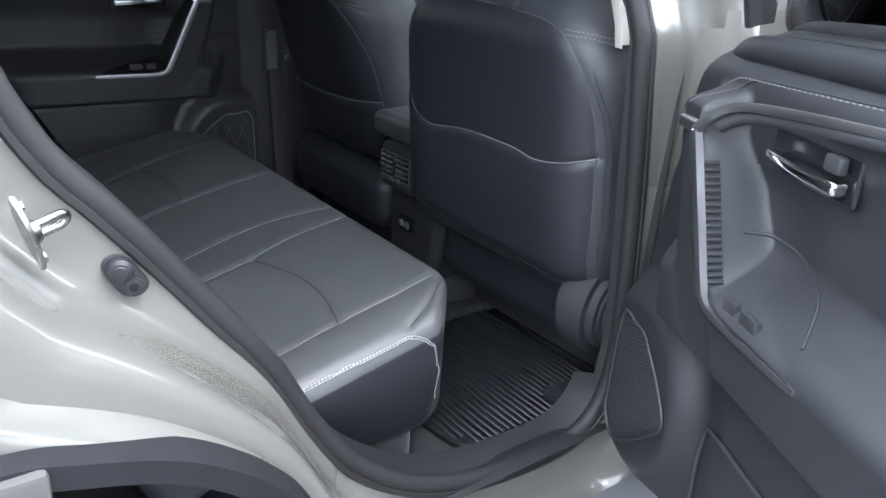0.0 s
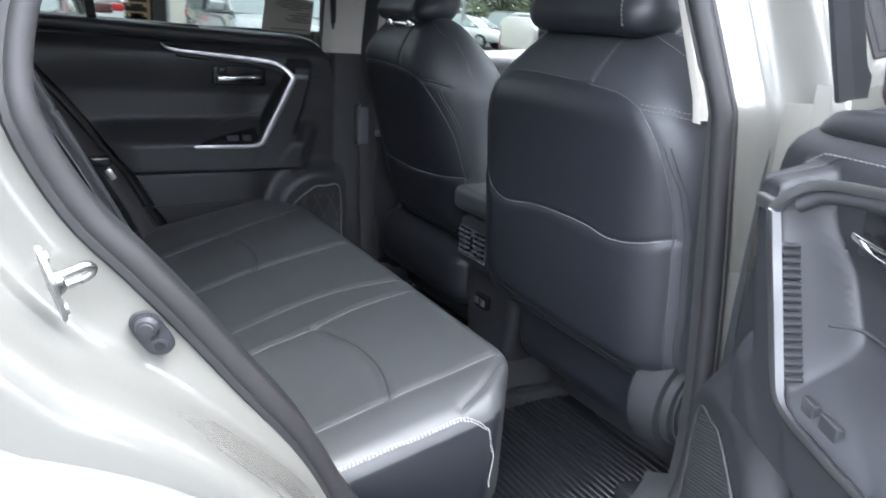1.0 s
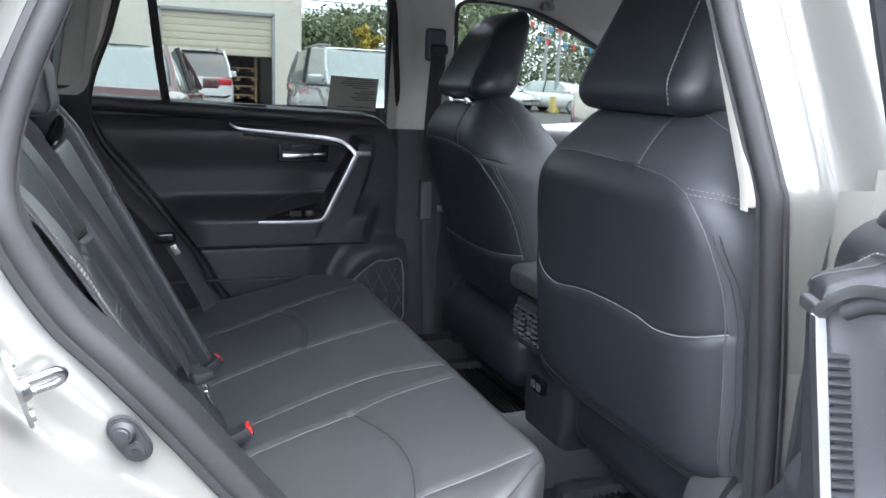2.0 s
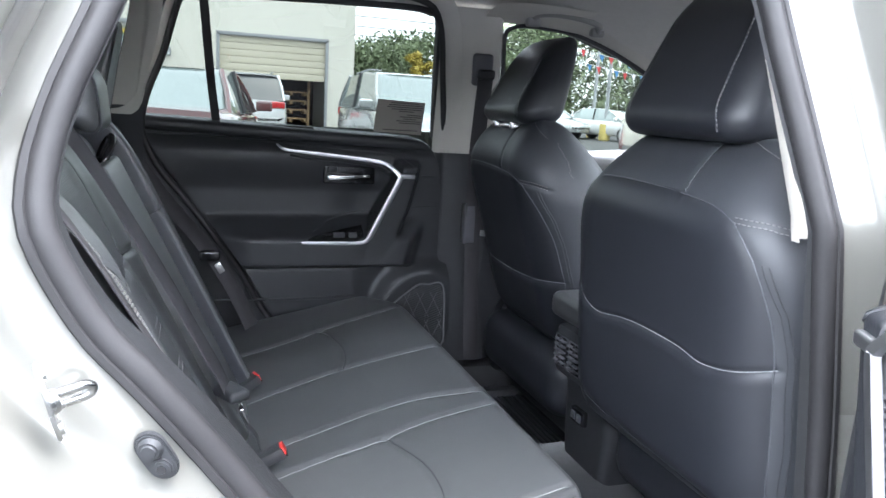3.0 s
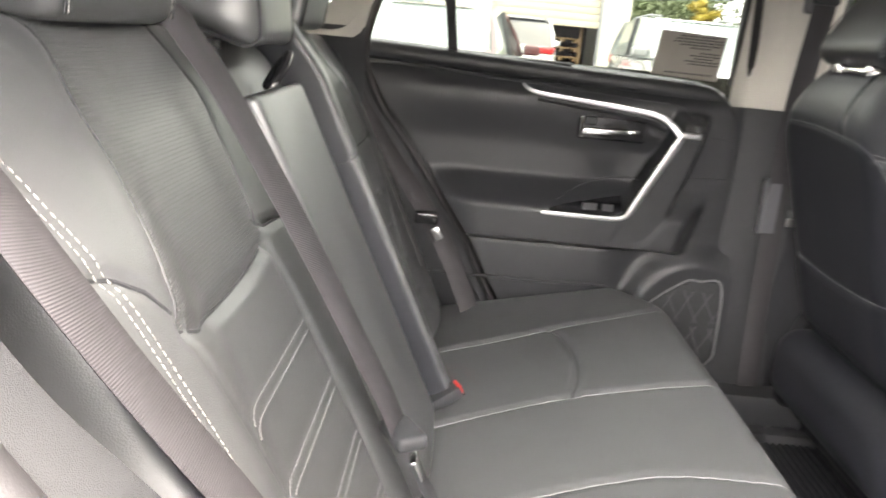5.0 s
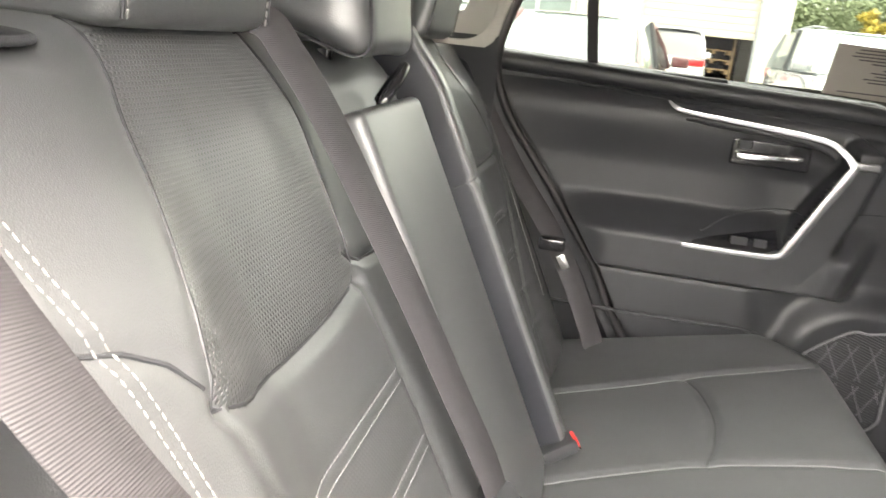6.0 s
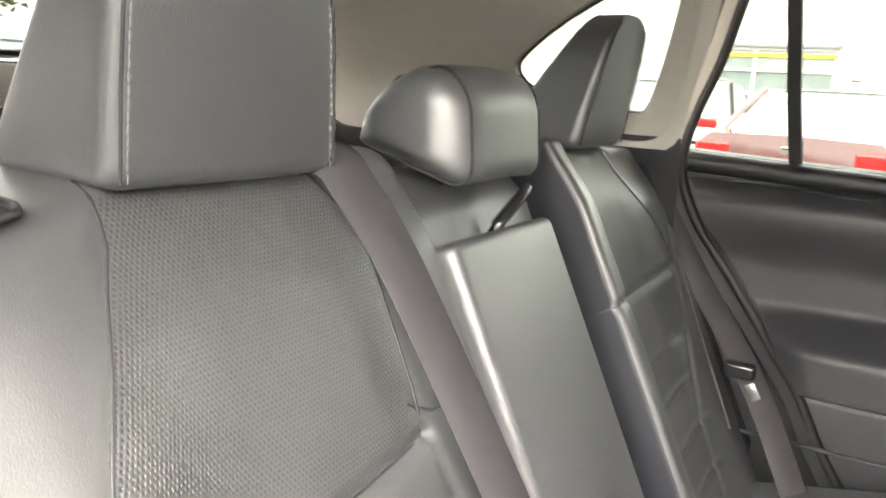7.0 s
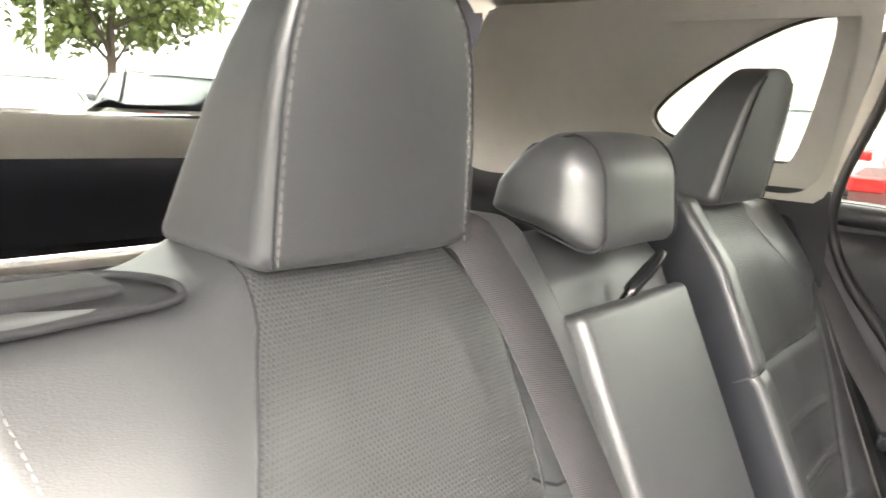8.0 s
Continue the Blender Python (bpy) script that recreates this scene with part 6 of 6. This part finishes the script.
mesh_object("tray", bez_in, [(i, (i + 1) % nb, nb) for i in range(nb)], sill_black, rel, "black recess under the lever")
p, ff = soft_box((0.022, 0.050, 0.006), 0.005, (2, 4, 2), 3)
mesh_object("lever", p + (-0.527, -0.590, 1.103), ff, plastic, rel, "satin grey lever")


# ---------------------------------------------------------------- outside: cars
def parked_car(name, label, at, heading, paint_mat, style, group="parked cars", pane_mat=None):
    """A parked car, nose along +y of its own frame, built from lofted body and cabin with lamps, glass and wheels."""
    car = thing(name, label, "car", group=group)
    tall = {"sedan": 1.45, "suv": 1.68, "truck": 1.85}[style]
    belt = {"sedan": 0.93, "suv": 1.05, "truck": 1.15}[style]
    L, W = {"sedan": (4.7, 0.90), "suv": (4.6, 0.92), "truck": (5.2, 0.97)}[style]
    m = Matrix.Translation((*at, 0)) @ Matrix.Rotation(radians(heading), 4, "Z")

    def put(pts):
        return [tuple(m @ Vector(p)) for p in pts]

    # lower body: stations from tail to nose
    tail_z = {"sedan": 1.00, "suv": belt + 0.02, "truck": 1.10}[style]
    stations = [(-L / 2, 0.55, 0.62 * tail_z, 0.80), (-L / 2 + 0.05, 0.34, tail_z * 0.97, 0.93), (-L / 2 + 0.45, 0.28, tail_z, 1.0), (-0.6, 0.24, belt + 0.01, 1.0), (0.6, 0.24, belt, 1.0),
                (L / 2 - 1.15, 0.26, belt - 0.01, 1.0), (L / 2 - 0.5, 0.28, belt - 0.12, 0.97), (L / 2 - 0.08, 0.32, belt - 0.25, 0.86), (L / 2, 0.45, belt - 0.38, 0.72)]
    rings = []
    for y, z0, z1, k in stations:
        w = W * k
        prof = [(-w * 0.86, z0), (-w * 0.98, z0 + 0.10), (-w, (z0 + z1) / 2), (-w * 0.97, z1 - 0.07), (-w * 0.86, z1), (0, z1 + 0.02), (w * 0.86, z1), (w * 0.97, z1 - 0.07), (w, (z0 + z1) / 2), (w * 0.98, z0 + 0.10), (w * 0.86, z0)]
        rings.append(put([(a, y, b) for a, b in prof]))
    v, f = loft(rings, True, True)
    mesh_object("body", v, f, paint_mat, car)
    cab = {"sedan": [(-L / 2 + 0.55, belt, 0.80), (-L / 2 + 1.30, tall - 0.03, 0.66), (-0.2, tall, 0.68), (0.45, tall - 0.04, 0.66), (1.30, belt, 0.80)],
           "suv": [(-L / 2 + 0.10, belt, 0.84), (-L / 2 + 0.45, tall - 0.05, 0.70), (-0.6, tall, 0.72), (0.35, tall - 0.05, 0.70), (1.15, belt, 0.84)],
           "truck": [(-0.6, belt, 0.86), (-0.35, tall - 0.04, 0.74), (0.1, tall, 0.75), (0.75, tall - 0.05, 0.74), (1.45, belt, 0.86)]}[style]

    def at_cab(y):
        ys = [c[0] for c in cab]
        return np.interp(y, ys, [c[1] for c in cab]), np.interp(y, ys, [c[2] for c in cab]) * W / 0.9

    # roof skin with rounded edge
    rows = []
    for y in np.linspace(cab[1][0] - 0.02, cab[3][0] + 0.02, 10):
        z, w = at_cab(y)
        rows.append(put([(q * w * 1.0, y, z - 0.05 * abs(q) ** 6 + 0.012) for q in np.linspace(-1, 1, 13)]))
    v, f = loft(rows, False)
    mesh_object("roof", v, f, paint_mat, car)
    # glasshouse
    rows = []
    for y in np.linspace(cab[0][0], cab[4][0], 26):
        z, w = at_cab(y)
        w0 = 0.82 * W / 0.9
        rows.append(put([(-w0, y, belt - 0.01), (-w, y, z - 0.03), (-w * 0.9, y, z), (w * 0.9, y, z), (w, y, z - 0.03), (w0, y, belt - 0.01)]))
    v, f = loft(rows, False, False)
    mesh_object("window", v, f, pane_mat or lot_glass, car, "car glass, pale where the sky's reflection is painted in")
    for s in (-1, 1):
        for y0, y1 in ((cab[0][0], cab[1][0]), (cab[4][0], cab[3][0])):
            z1, w1 = at_cab(y1)
            p0, p1 = (s * 0.82 * W / 0.9, y0, belt), (s * w1 * 0.98, y1, z1 - 0.01)
            tube("pillar", put([p0, ((p0[0] + p1[0]) / 2 + s * 0.02, (y0 + y1) / 2, (belt + z1) / 2), p1]), 0.032, paint_mat, car, k=6)
        ym = (cab[1][0] + cab[3][0]) / 2
        z1, w1 = at_cab(ym)
        tube("door_pillar", put([(s * 0.83 * W / 0.9, ym, belt), (s * w1 * 1.01, ym, z1 - 0.02)]), 0.035, plastic_gloss, car, k=6)
        for y in (-L / 2 + 0.92, L / 2 - 0.92):
            a, b = m @ Vector((s * (W - 0.20), y, 0.33)), m @ Vector((s * (W + 0.01), y, 0.33))
            wh = cylinder("wheel", a, b, 0.33, tyre_rubber, car, bevel=0.03, k=24)
            cylinder("rim", m @ Vector((s * (W - 0.01), y, 0.33)), m @ Vector((s * (W + 0.018), y, 0.33)), 0.21, silver_paint, wh, k=16)
        z_l = tail_z * 0.80
        p, ff = soft_box((0.16, 0.05, 0.075), 0.03, (2, 2, 2), 3)
        mesh_object("tail_lamp", put(p + (s * W * 0.76, -L / 2 + 0.055, z_l + (0.10 if style != "sedan" else 0.02))), ff, lamp_red, car, "red tail lamp")
        mesh_object("head_lamp", put(p + (s * W * 0.66, L / 2 - 0.10, belt - 0.33)), ff, lamp_clear, car, "clear head lamp")
        p, ff = soft_box((0.11, 0.06, 0.07), 0.03, (2, 2, 2), 3)
        mesh_object("door_mirror", put(p + (s * (W + 0.08), cab[4][0] - 0.25, belt + 0.08)), ff, paint_mat, car)
        if style == "suv":
            tube("roof_rail", put([(s * 0.60, y, at_cab(y)[0] + 0.04) for y in np.linspace(cab[1][0] + 0.1, cab[3][0] - 0.1, 6)]), 0.018, steel_grey, car, k=6)
    boxed("number_plate", (-0.16, -L / 2 - 0.012, tail_z * 0.62), (0.16, -L / 2 + 0.03, tail_z * 0.62 + 0.13), pale_paint, car, bevel=0.003, m=m)
    boxed("bumper", (-W * 0.86, -L / 2 - 0.02, 0.32), (W * 0.86, -L / 2 + 0.10, 0.52), plastic if style != "sedan" else paint_mat, car, bevel=0.04, m=m)
    if style == "sedan":
        p, ff = soft_box((0.075, 0.008, 0.032), 0.008, (2, 2, 2), 3)
        mesh_object("badge", put(p + (0.0, -L / 2 + 0.035, tail_z * 0.86)), ff, chrome, car, "plain oval badge")
    return car


parked_car("parked_sedan", "dark red sedan parked tail towards the doorway", (-0.42, 8.9), -9, red_paint, "sedan")
parked_car("parked_suv", "silver sport utility car with red tail lamps before the garage", (1.05, 18.6), -4, pale_paint, "suv", pane_mat=smoked_glass)
parked_car("parked_suv", "silver sport utility car with roof rails", (3.35, 11.5), 180, silver_paint, "suv")
parked_car("parked_suv", "white sport utility car behind the red sedan", (-3.3, 14.5), 0, pale_paint, "suv")
parked_car("parked_truck", "dark pickup truck beside the building", (6.2, 19.0), 180, grey_paint, "truck")
# dark cars added on the doorway side to block low sky light
for i in range(4):
    parked_car("parked_suv", "dark blue sport utility car added to block sky light at the open door" if i % 2 else "grey sport utility car added to block sky light at the open door", (-4.6 + 2.7 * i, -5.8), 0, blue_paint if i % 2 else grey_paint, "suv", pane_mat=smoked_glass)
shades = [("dark blue", blue_paint), ("silver", silver_paint), ("white", pale_paint), ("grey", grey_paint), ("silver", silver_paint), ("dark red", red_paint)]
for i in range(6):
    c, pm = shades[i]
    parked_car("parked_sedan", f"{c} sedan in the far row of the lot", (12.6 + 2.9 * i, 33.0 - 1.2 * i), 205, pm, "sedan" if i % 3 else "suv")
for i in range(4):
    c, pm = shades[(i + 1) % 6]
    parked_car("parked_sedan", f"{c} car in the row across the front of the lot", (19.0 + 0.8 * i, 16.0 - 3.0 * i), 250, pm, "suv" if i % 2 else "sedan")
for i in range(9):
    c, pm = shades[(i * 2 + 1) % 6] if i % 3 else ("white", pale_paint)
    parked_car("parked_sedan", f"{c} car in the row behind the tailgate", (-14.5 - 0.15 * i, -3.0 + 2.7 * i), 78, pm, "sedan" if i % 2 else "suv")


# ---------------------------------------------------------------- outside: building
bld = thing("garage_building", "cream rendered workshop building with overhead doors", "building", kind="structure")
WY = 24.5


def wall_piece(x0, x1, z0, z1):
    boxed("wall", (x0, WY, z0), (x1, WY + 0.3, z1), stucco, bld, bevel=0)


wall_piece(-16, -4.95, 0, 6.2)
wall_piece(-1.55, 0.55, 0, 6.2)
wall_piece(4.03, 4.95, 0, 6.2)
wall_piece(-4.95, -1.55, 3.12, 6.2)
wall_piece(0.55, 4.03, 3.00, 6.2)
boxed("side_wall", (4.65, WY + 0.3, 0), (4.95, WY + 14, 6.2), stucco, bld, bevel=0)
boxed("parapet", (-16.1, WY - 0.08, 6.2), (5.05, WY + 0.4, 6.38), steel_grey, bld, bevel=0.02)
# near-black back and ceiling paint the dark inside of the workshop
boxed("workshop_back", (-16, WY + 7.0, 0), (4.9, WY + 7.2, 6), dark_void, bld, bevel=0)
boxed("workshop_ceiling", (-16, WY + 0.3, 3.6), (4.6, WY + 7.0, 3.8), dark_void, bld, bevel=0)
# half raised shutter
sh = thing("roller_door", "cream sectional overhead door standing half open", "garage door")
for k in range(6):
    z = 1.70 + k * 0.215
    p, ff = soft_box((1.735, 0.025, 0.104), 0.012, (2, 2, 2), 2)
    mesh_object("section", p + (2.29, WY + 0.10, z + 0.105), ff, shutter_paint, sh)
for x in (0.55, 4.03):
    boxed("jamb", (x - 0.05, WY - 0.03, 0), (x + 0.05, WY + 0.05, 3.05), steel_grey, sh, bevel=0.01)
boxed("lintel", (0.50, WY - 0.03, 2.98), (4.08, WY + 0.05, 3.09), steel_grey, sh, bevel=0.01)
gl_door = thing("glazed_door", "glazed overhead door with yellow band and white bars", "garage door")
boxed("backing", (-4.95, WY + 0.16, 0), (-1.55, WY + 0.20, 3.12), lot_glass, gl_door, bevel=0)
for k in range(4):
    x = -4.92 + k * 1.11
    boxed("upright", (x - 0.05, WY + 0.10, 0), (x + 0.05, WY + 0.16, 3.1), pale_paint, gl_door, bevel=0.008)
for z in (0.35, 1.0, 1.72, 2.42, 3.06):
    boxed("rail", (-4.95, WY + 0.09, z - 0.05), (-1.55, WY + 0.15, z + 0.05), pale_paint, gl_door, bevel=0.008)
boxed("yellow_band", (-4.90, WY + 0.08, 2.80), (-1.60, WY + 0.155, 2.92), yellow_light, gl_door, bevel=0.005)
boxed("frame_head", (-5.05, WY - 0.03, 3.10), (-1.45, WY + 0.05, 3.22), steel_grey, gl_door, bevel=0.01)
boxed("frame_side", (-1.55, WY - 0.03, 0), (-1.43, WY + 0.05, 3.15), steel_grey, gl_door, bevel=0.01)
lamp = thing("wall_lamp", "small grey wall lamp box on the rendered wall", "lamp")
boxed("housing", (-1.10, WY - 0.14, 2.20), (-0.86, WY, 2.46), steel_grey, lamp, bevel=0.02)
boxed("lens", (-1.07, WY - 0.155, 2.22), (-0.89, WY - 0.13, 2.30), lamp_clear, lamp, bevel=0.01)
pal = thing("pallet_stack", "wooden pallets and crates stacked inside the garage", "pallets")
for k in range(5):
    for s in range(3):
        boxed("slat", (2.45, WY + 1.0 + 0.35 * s, 0.10 + 0.30 * k), (3.55, WY + 1.12 + 0.35 * s, 0.15 + 0.30 * k), crate_wood, pal, bevel=0.008)
    for x in (2.47, 2.96, 3.45):
        boxed("block", (x, WY + 1.0, 0.0 + 0.30 * k), (x + 0.10, WY + 1.82, 0.10 + 0.30 * k), crate_wood, pal, bevel=0.008)
for x in (2.42, 3.56):
    boxed("post", (x, WY + 0.96, 0.0), (x + 0.08, WY + 1.05, 1.75), crate_wood, pal, bevel=0.008)

# second low building behind the tail row
far = thing("low_building", "white low building beyond the rear row of cars", "building", kind="structure")
boxed("wall", (-42, -6, 0), (-41, 13, 3.0), stucco, far, bevel=0)
boxed("roof", (-42.5, -6.5, 3.0), (-40.6, 13.5, 3.3), steel_grey, far, bevel=0.03)


# ---------------------------------------------------------------- outside: trees
def leaf_cloud(name, centres, count, size, mat, parent=None, label="", seed=1):
    """Many small bent leaves gathered in clumps."""
    r = np.random.default_rng(seed)
    c = np.array([q[:3] for q in centres])
    rad = np.array([q[3] for q in centres])
    pick = r.choice(len(c), count, p=rad ** 2 / (rad ** 2).sum())
    d = r.normal(size=(count, 3))
    d /= np.linalg.norm(d, axis=1, keepdims=True)
    pos = c[pick] + d * (rad[pick] * r.uniform(0.35, 1.05, count) ** 0.7)[:, None] * (1, 1, 0.8)
    a = r.normal(size=(count, 3))
    a /= np.linalg.norm(a, axis=1, keepdims=True)
    b = np.cross(a, d + 0.3 * r.normal(size=(count, 3)))
    b /= np.maximum(np.linalg.norm(b, axis=1, keepdims=True), 1e-6)
    s = size * r.uniform(0.6, 1.3, count)[:, None]
    quad = np.stack([pos - a * s, pos + b * s * 0.45, pos + a * s, pos - b * s * 0.45], 1).reshape(-1, 3)
    me = bpy.data.meshes.new(name)
    me.from_pydata(quad.tolist(), [], [(4 * i, 4 * i + 1, 4 * i + 2, 4 * i + 3) for i in range(count)])
    me.materials.append(mat)
    ob = new(name, me)
    ob.parent = parent
    if label:
        tagged(ob, label)
    return ob


def tree(label, x, y, height, crown, mat, seed, leaves=5000, size=0.16):
    """A tree: tapered trunk, forking limbs, uneven crown."""
    r = random.Random(seed)
    tr = thing("tree", label, "tree", group="trees")
    trunk = catmull([(x, y, 0), (x + 0.05, y, height * 0.2), (x - 0.06, y + 0.05, height * 0.45), (x, y, height * 0.75)], 6)
    v, f = sweep(trunk, ring(0.17, 9), False, (1, 0, 0), scale=np.linspace(1.15, 0.3, len(trunk)))
    tk = mesh_object("trunk", v, f, bark, tr)
    tips = []
    for k in range(11):
        a = 2 * math.pi * k / 11 + r.uniform(-0.3, 0.3)
        z0 = height * r.uniform(0.26, 0.60)
        d = crown * r.uniform(0.45, 0.95)
        tip = (x + d * math.cos(a), y + d * math.sin(a), z0 + height * r.uniform(0.10, 0.34))
        midp = (x + d * 0.45 * math.cos(a), y + d * 0.45 * math.sin(a), z0 + (tip[2] - z0) * 0.65)
        limb = catmull([(x, y, z0), midp, tip], 5)
        v, f = sweep(limb, ring(0.055, 6), False, (0.1, 0.2, 1), scale=np.linspace(1, 0.25, len(limb)))
        mesh_object("limb", v, f, bark, tk)
        tips += [(*tip, crown * r.uniform(0.20, 0.38)), (*midp[:2], midp[2] + 0.3, crown * r.uniform(0.18, 0.30))]
    for k in range(7):
        tips.append((x + r.uniform(-0.4, 0.4) * crown, y + r.uniform(-0.4, 0.4) * crown, height * r.uniform(0.70, 0.98), crown * r.uniform(0.22, 0.36)))
    leaf_cloud("crown", tips, leaves, size, mat, tr, "loose green leaf crown with gaps", seed)
    return tr


tree("green broadleaf tree behind the rear row of cars", -21.5, 10.2, 7.0, 3.3, leaf_bright, 3, 9000, 0.17)
tree("yellowing small tree at the edge of the wood", 16.6, 56.5, 5.0, 1.1, leaf_yellow, 5, 1500, 0.20)
r = random.Random(21)
clumps = []
for k in range(150):
    x = r.uniform(6, 78)
    y = 60 + r.uniform(0, 12) - 0.25 * max(0, x - 20)
    top = float(np.interp(x, [6, 12, 16, 21, 26, 34, 78], [5.0, 5.4, 6.2, 7.4, 10.0, 13.0, 12.0])) + r.uniform(-0.6, 0.4)
    for j in range(4):
        clumps.append((x + r.uniform(-1.5, 1.5), y + r.uniform(-1.5, 1.5), top * (0.15 + 0.25 * j), r.uniform(1.2, 2.1) * (1 if x < 24 else 1.5)))
wood = leaf_cloud("woodland", clumps, 130000, 0.23, leaf_green, seed=8)
tagged(wood, "dense green wood along the far edge of the lot", "trees", kind="stuff")
clumps = []
for k in range(60):
    y = r.uniform(-30, 62)
    top = 6.0 + 1.5 * math.sin(y * 0.2) + r.uniform(-0.6, 0.6)
    for j in range(3):
        clumps.append((52 + r.uniform(-2, 2), y + r.uniform(-1.5, 1.5), top * (0.2 + 0.33 * j), r.uniform(1.3, 2.2)))
wood = leaf_cloud("woodland", clumps, 16000, 0.48, leaf_green, seed=9)
tagged(wood, "green wood beyond the road", "trees", kind="stuff")

# wood added beyond the open door to hold back light from the horizon
clumps = []
for k in range(90):
    x = r.uniform(-34, 34)
    top = 4.4 + 0.8 * math.sin(x * 0.3) + r.uniform(-0.8, 0.8)
    for j in range(4):
        clumps.append((x + r.uniform(-1.5, 1.5), -22.0 + r.uniform(-2, 2), top * (0.14 + 0.25 * j), r.uniform(1.2, 2.0)))
wood = leaf_cloud("woodland", clumps, 26000, 0.46, leaf_green, seed=10)
tagged(wood, "green trees added beside the lot to block low sky light", "trees", kind="stuff")

# poles, bunting, wires
for px, py in ((17.9, 30.0), (18.9, 33.0), (6.8, 48.0)):
    pole = thing("lamp_post", "pale grey lot light pole on a yellow concrete foot", "lamp post", group="lamp posts")
    cylinder("pole", (px, py, 0.7), (px, py, 9.0), 0.085, steel_grey, pole, r2=0.06, k=12)
    cylinder("foot", (px, py, 0), (px, py, 0.75), 0.26, yellow_paint, pole, k=16, bevel=0.03)
    boxed("lamp_head", (px - 0.5, py - 0.15, 8.9), (px + 0.5, py + 0.15, 9.05), steel_grey, pole, bevel=0.03)
pole = thing("lamp_post", "thin pale pole behind the tail row", "lamp post", group="lamp posts")
cylinder("pole", (-16.5, 6.2, 0), (-16.5, 6.2, 8.0), 0.06, pale_paint, pole, k=10)
for k, (za, zb) in enumerate(((4.6, 3.9), (4.1, 3.5), (3.7, 3.3))):
    bunt = thing("bunting", "string of red, white and blue pennants", "bunting", group="bunting")
    a, b = np.array((14.0, 27.0 + k, za)), np.array((30.0, 29.5 + k, zb))
    pts = [a + (b - a) * t - np.array((0, 0, 0.6 * 4 * t * (1 - t))) for t in np.linspace(0, 1, 33)]
    tube("cord", pts, 0.010, pale_paint, bunt, k=4)
    for j in range(1, 32):
        p0 = pts[j]
        plate("pennant", [p0 + (-0.13, 0, 0), p0 + (0.13, 0.02, 0), p0 + (0.02, 0.0, -0.32)], (0, 0.004, 0), (flag_red, flag_white, flag_blue)[j % 3], bunt)
for k, z in enumerate((4.9, 5.5, 6.2)):
    wire = thing("overhead_wire", "black overhead power line", "wire", group="overhead wires")
    a, b = np.array((-30, 50.0 + k * 0.6, z + 1.6)), np.array((80, 44.0 + k * 0.6, z + 1.2))
    tube("cable", [a + (b - a) * t - np.array((0, 0, 1.2 * 4 * t * (1 - t))) for t in np.linspace(0, 1, 40)], 0.022, tyre_rubber, wire, k=4)
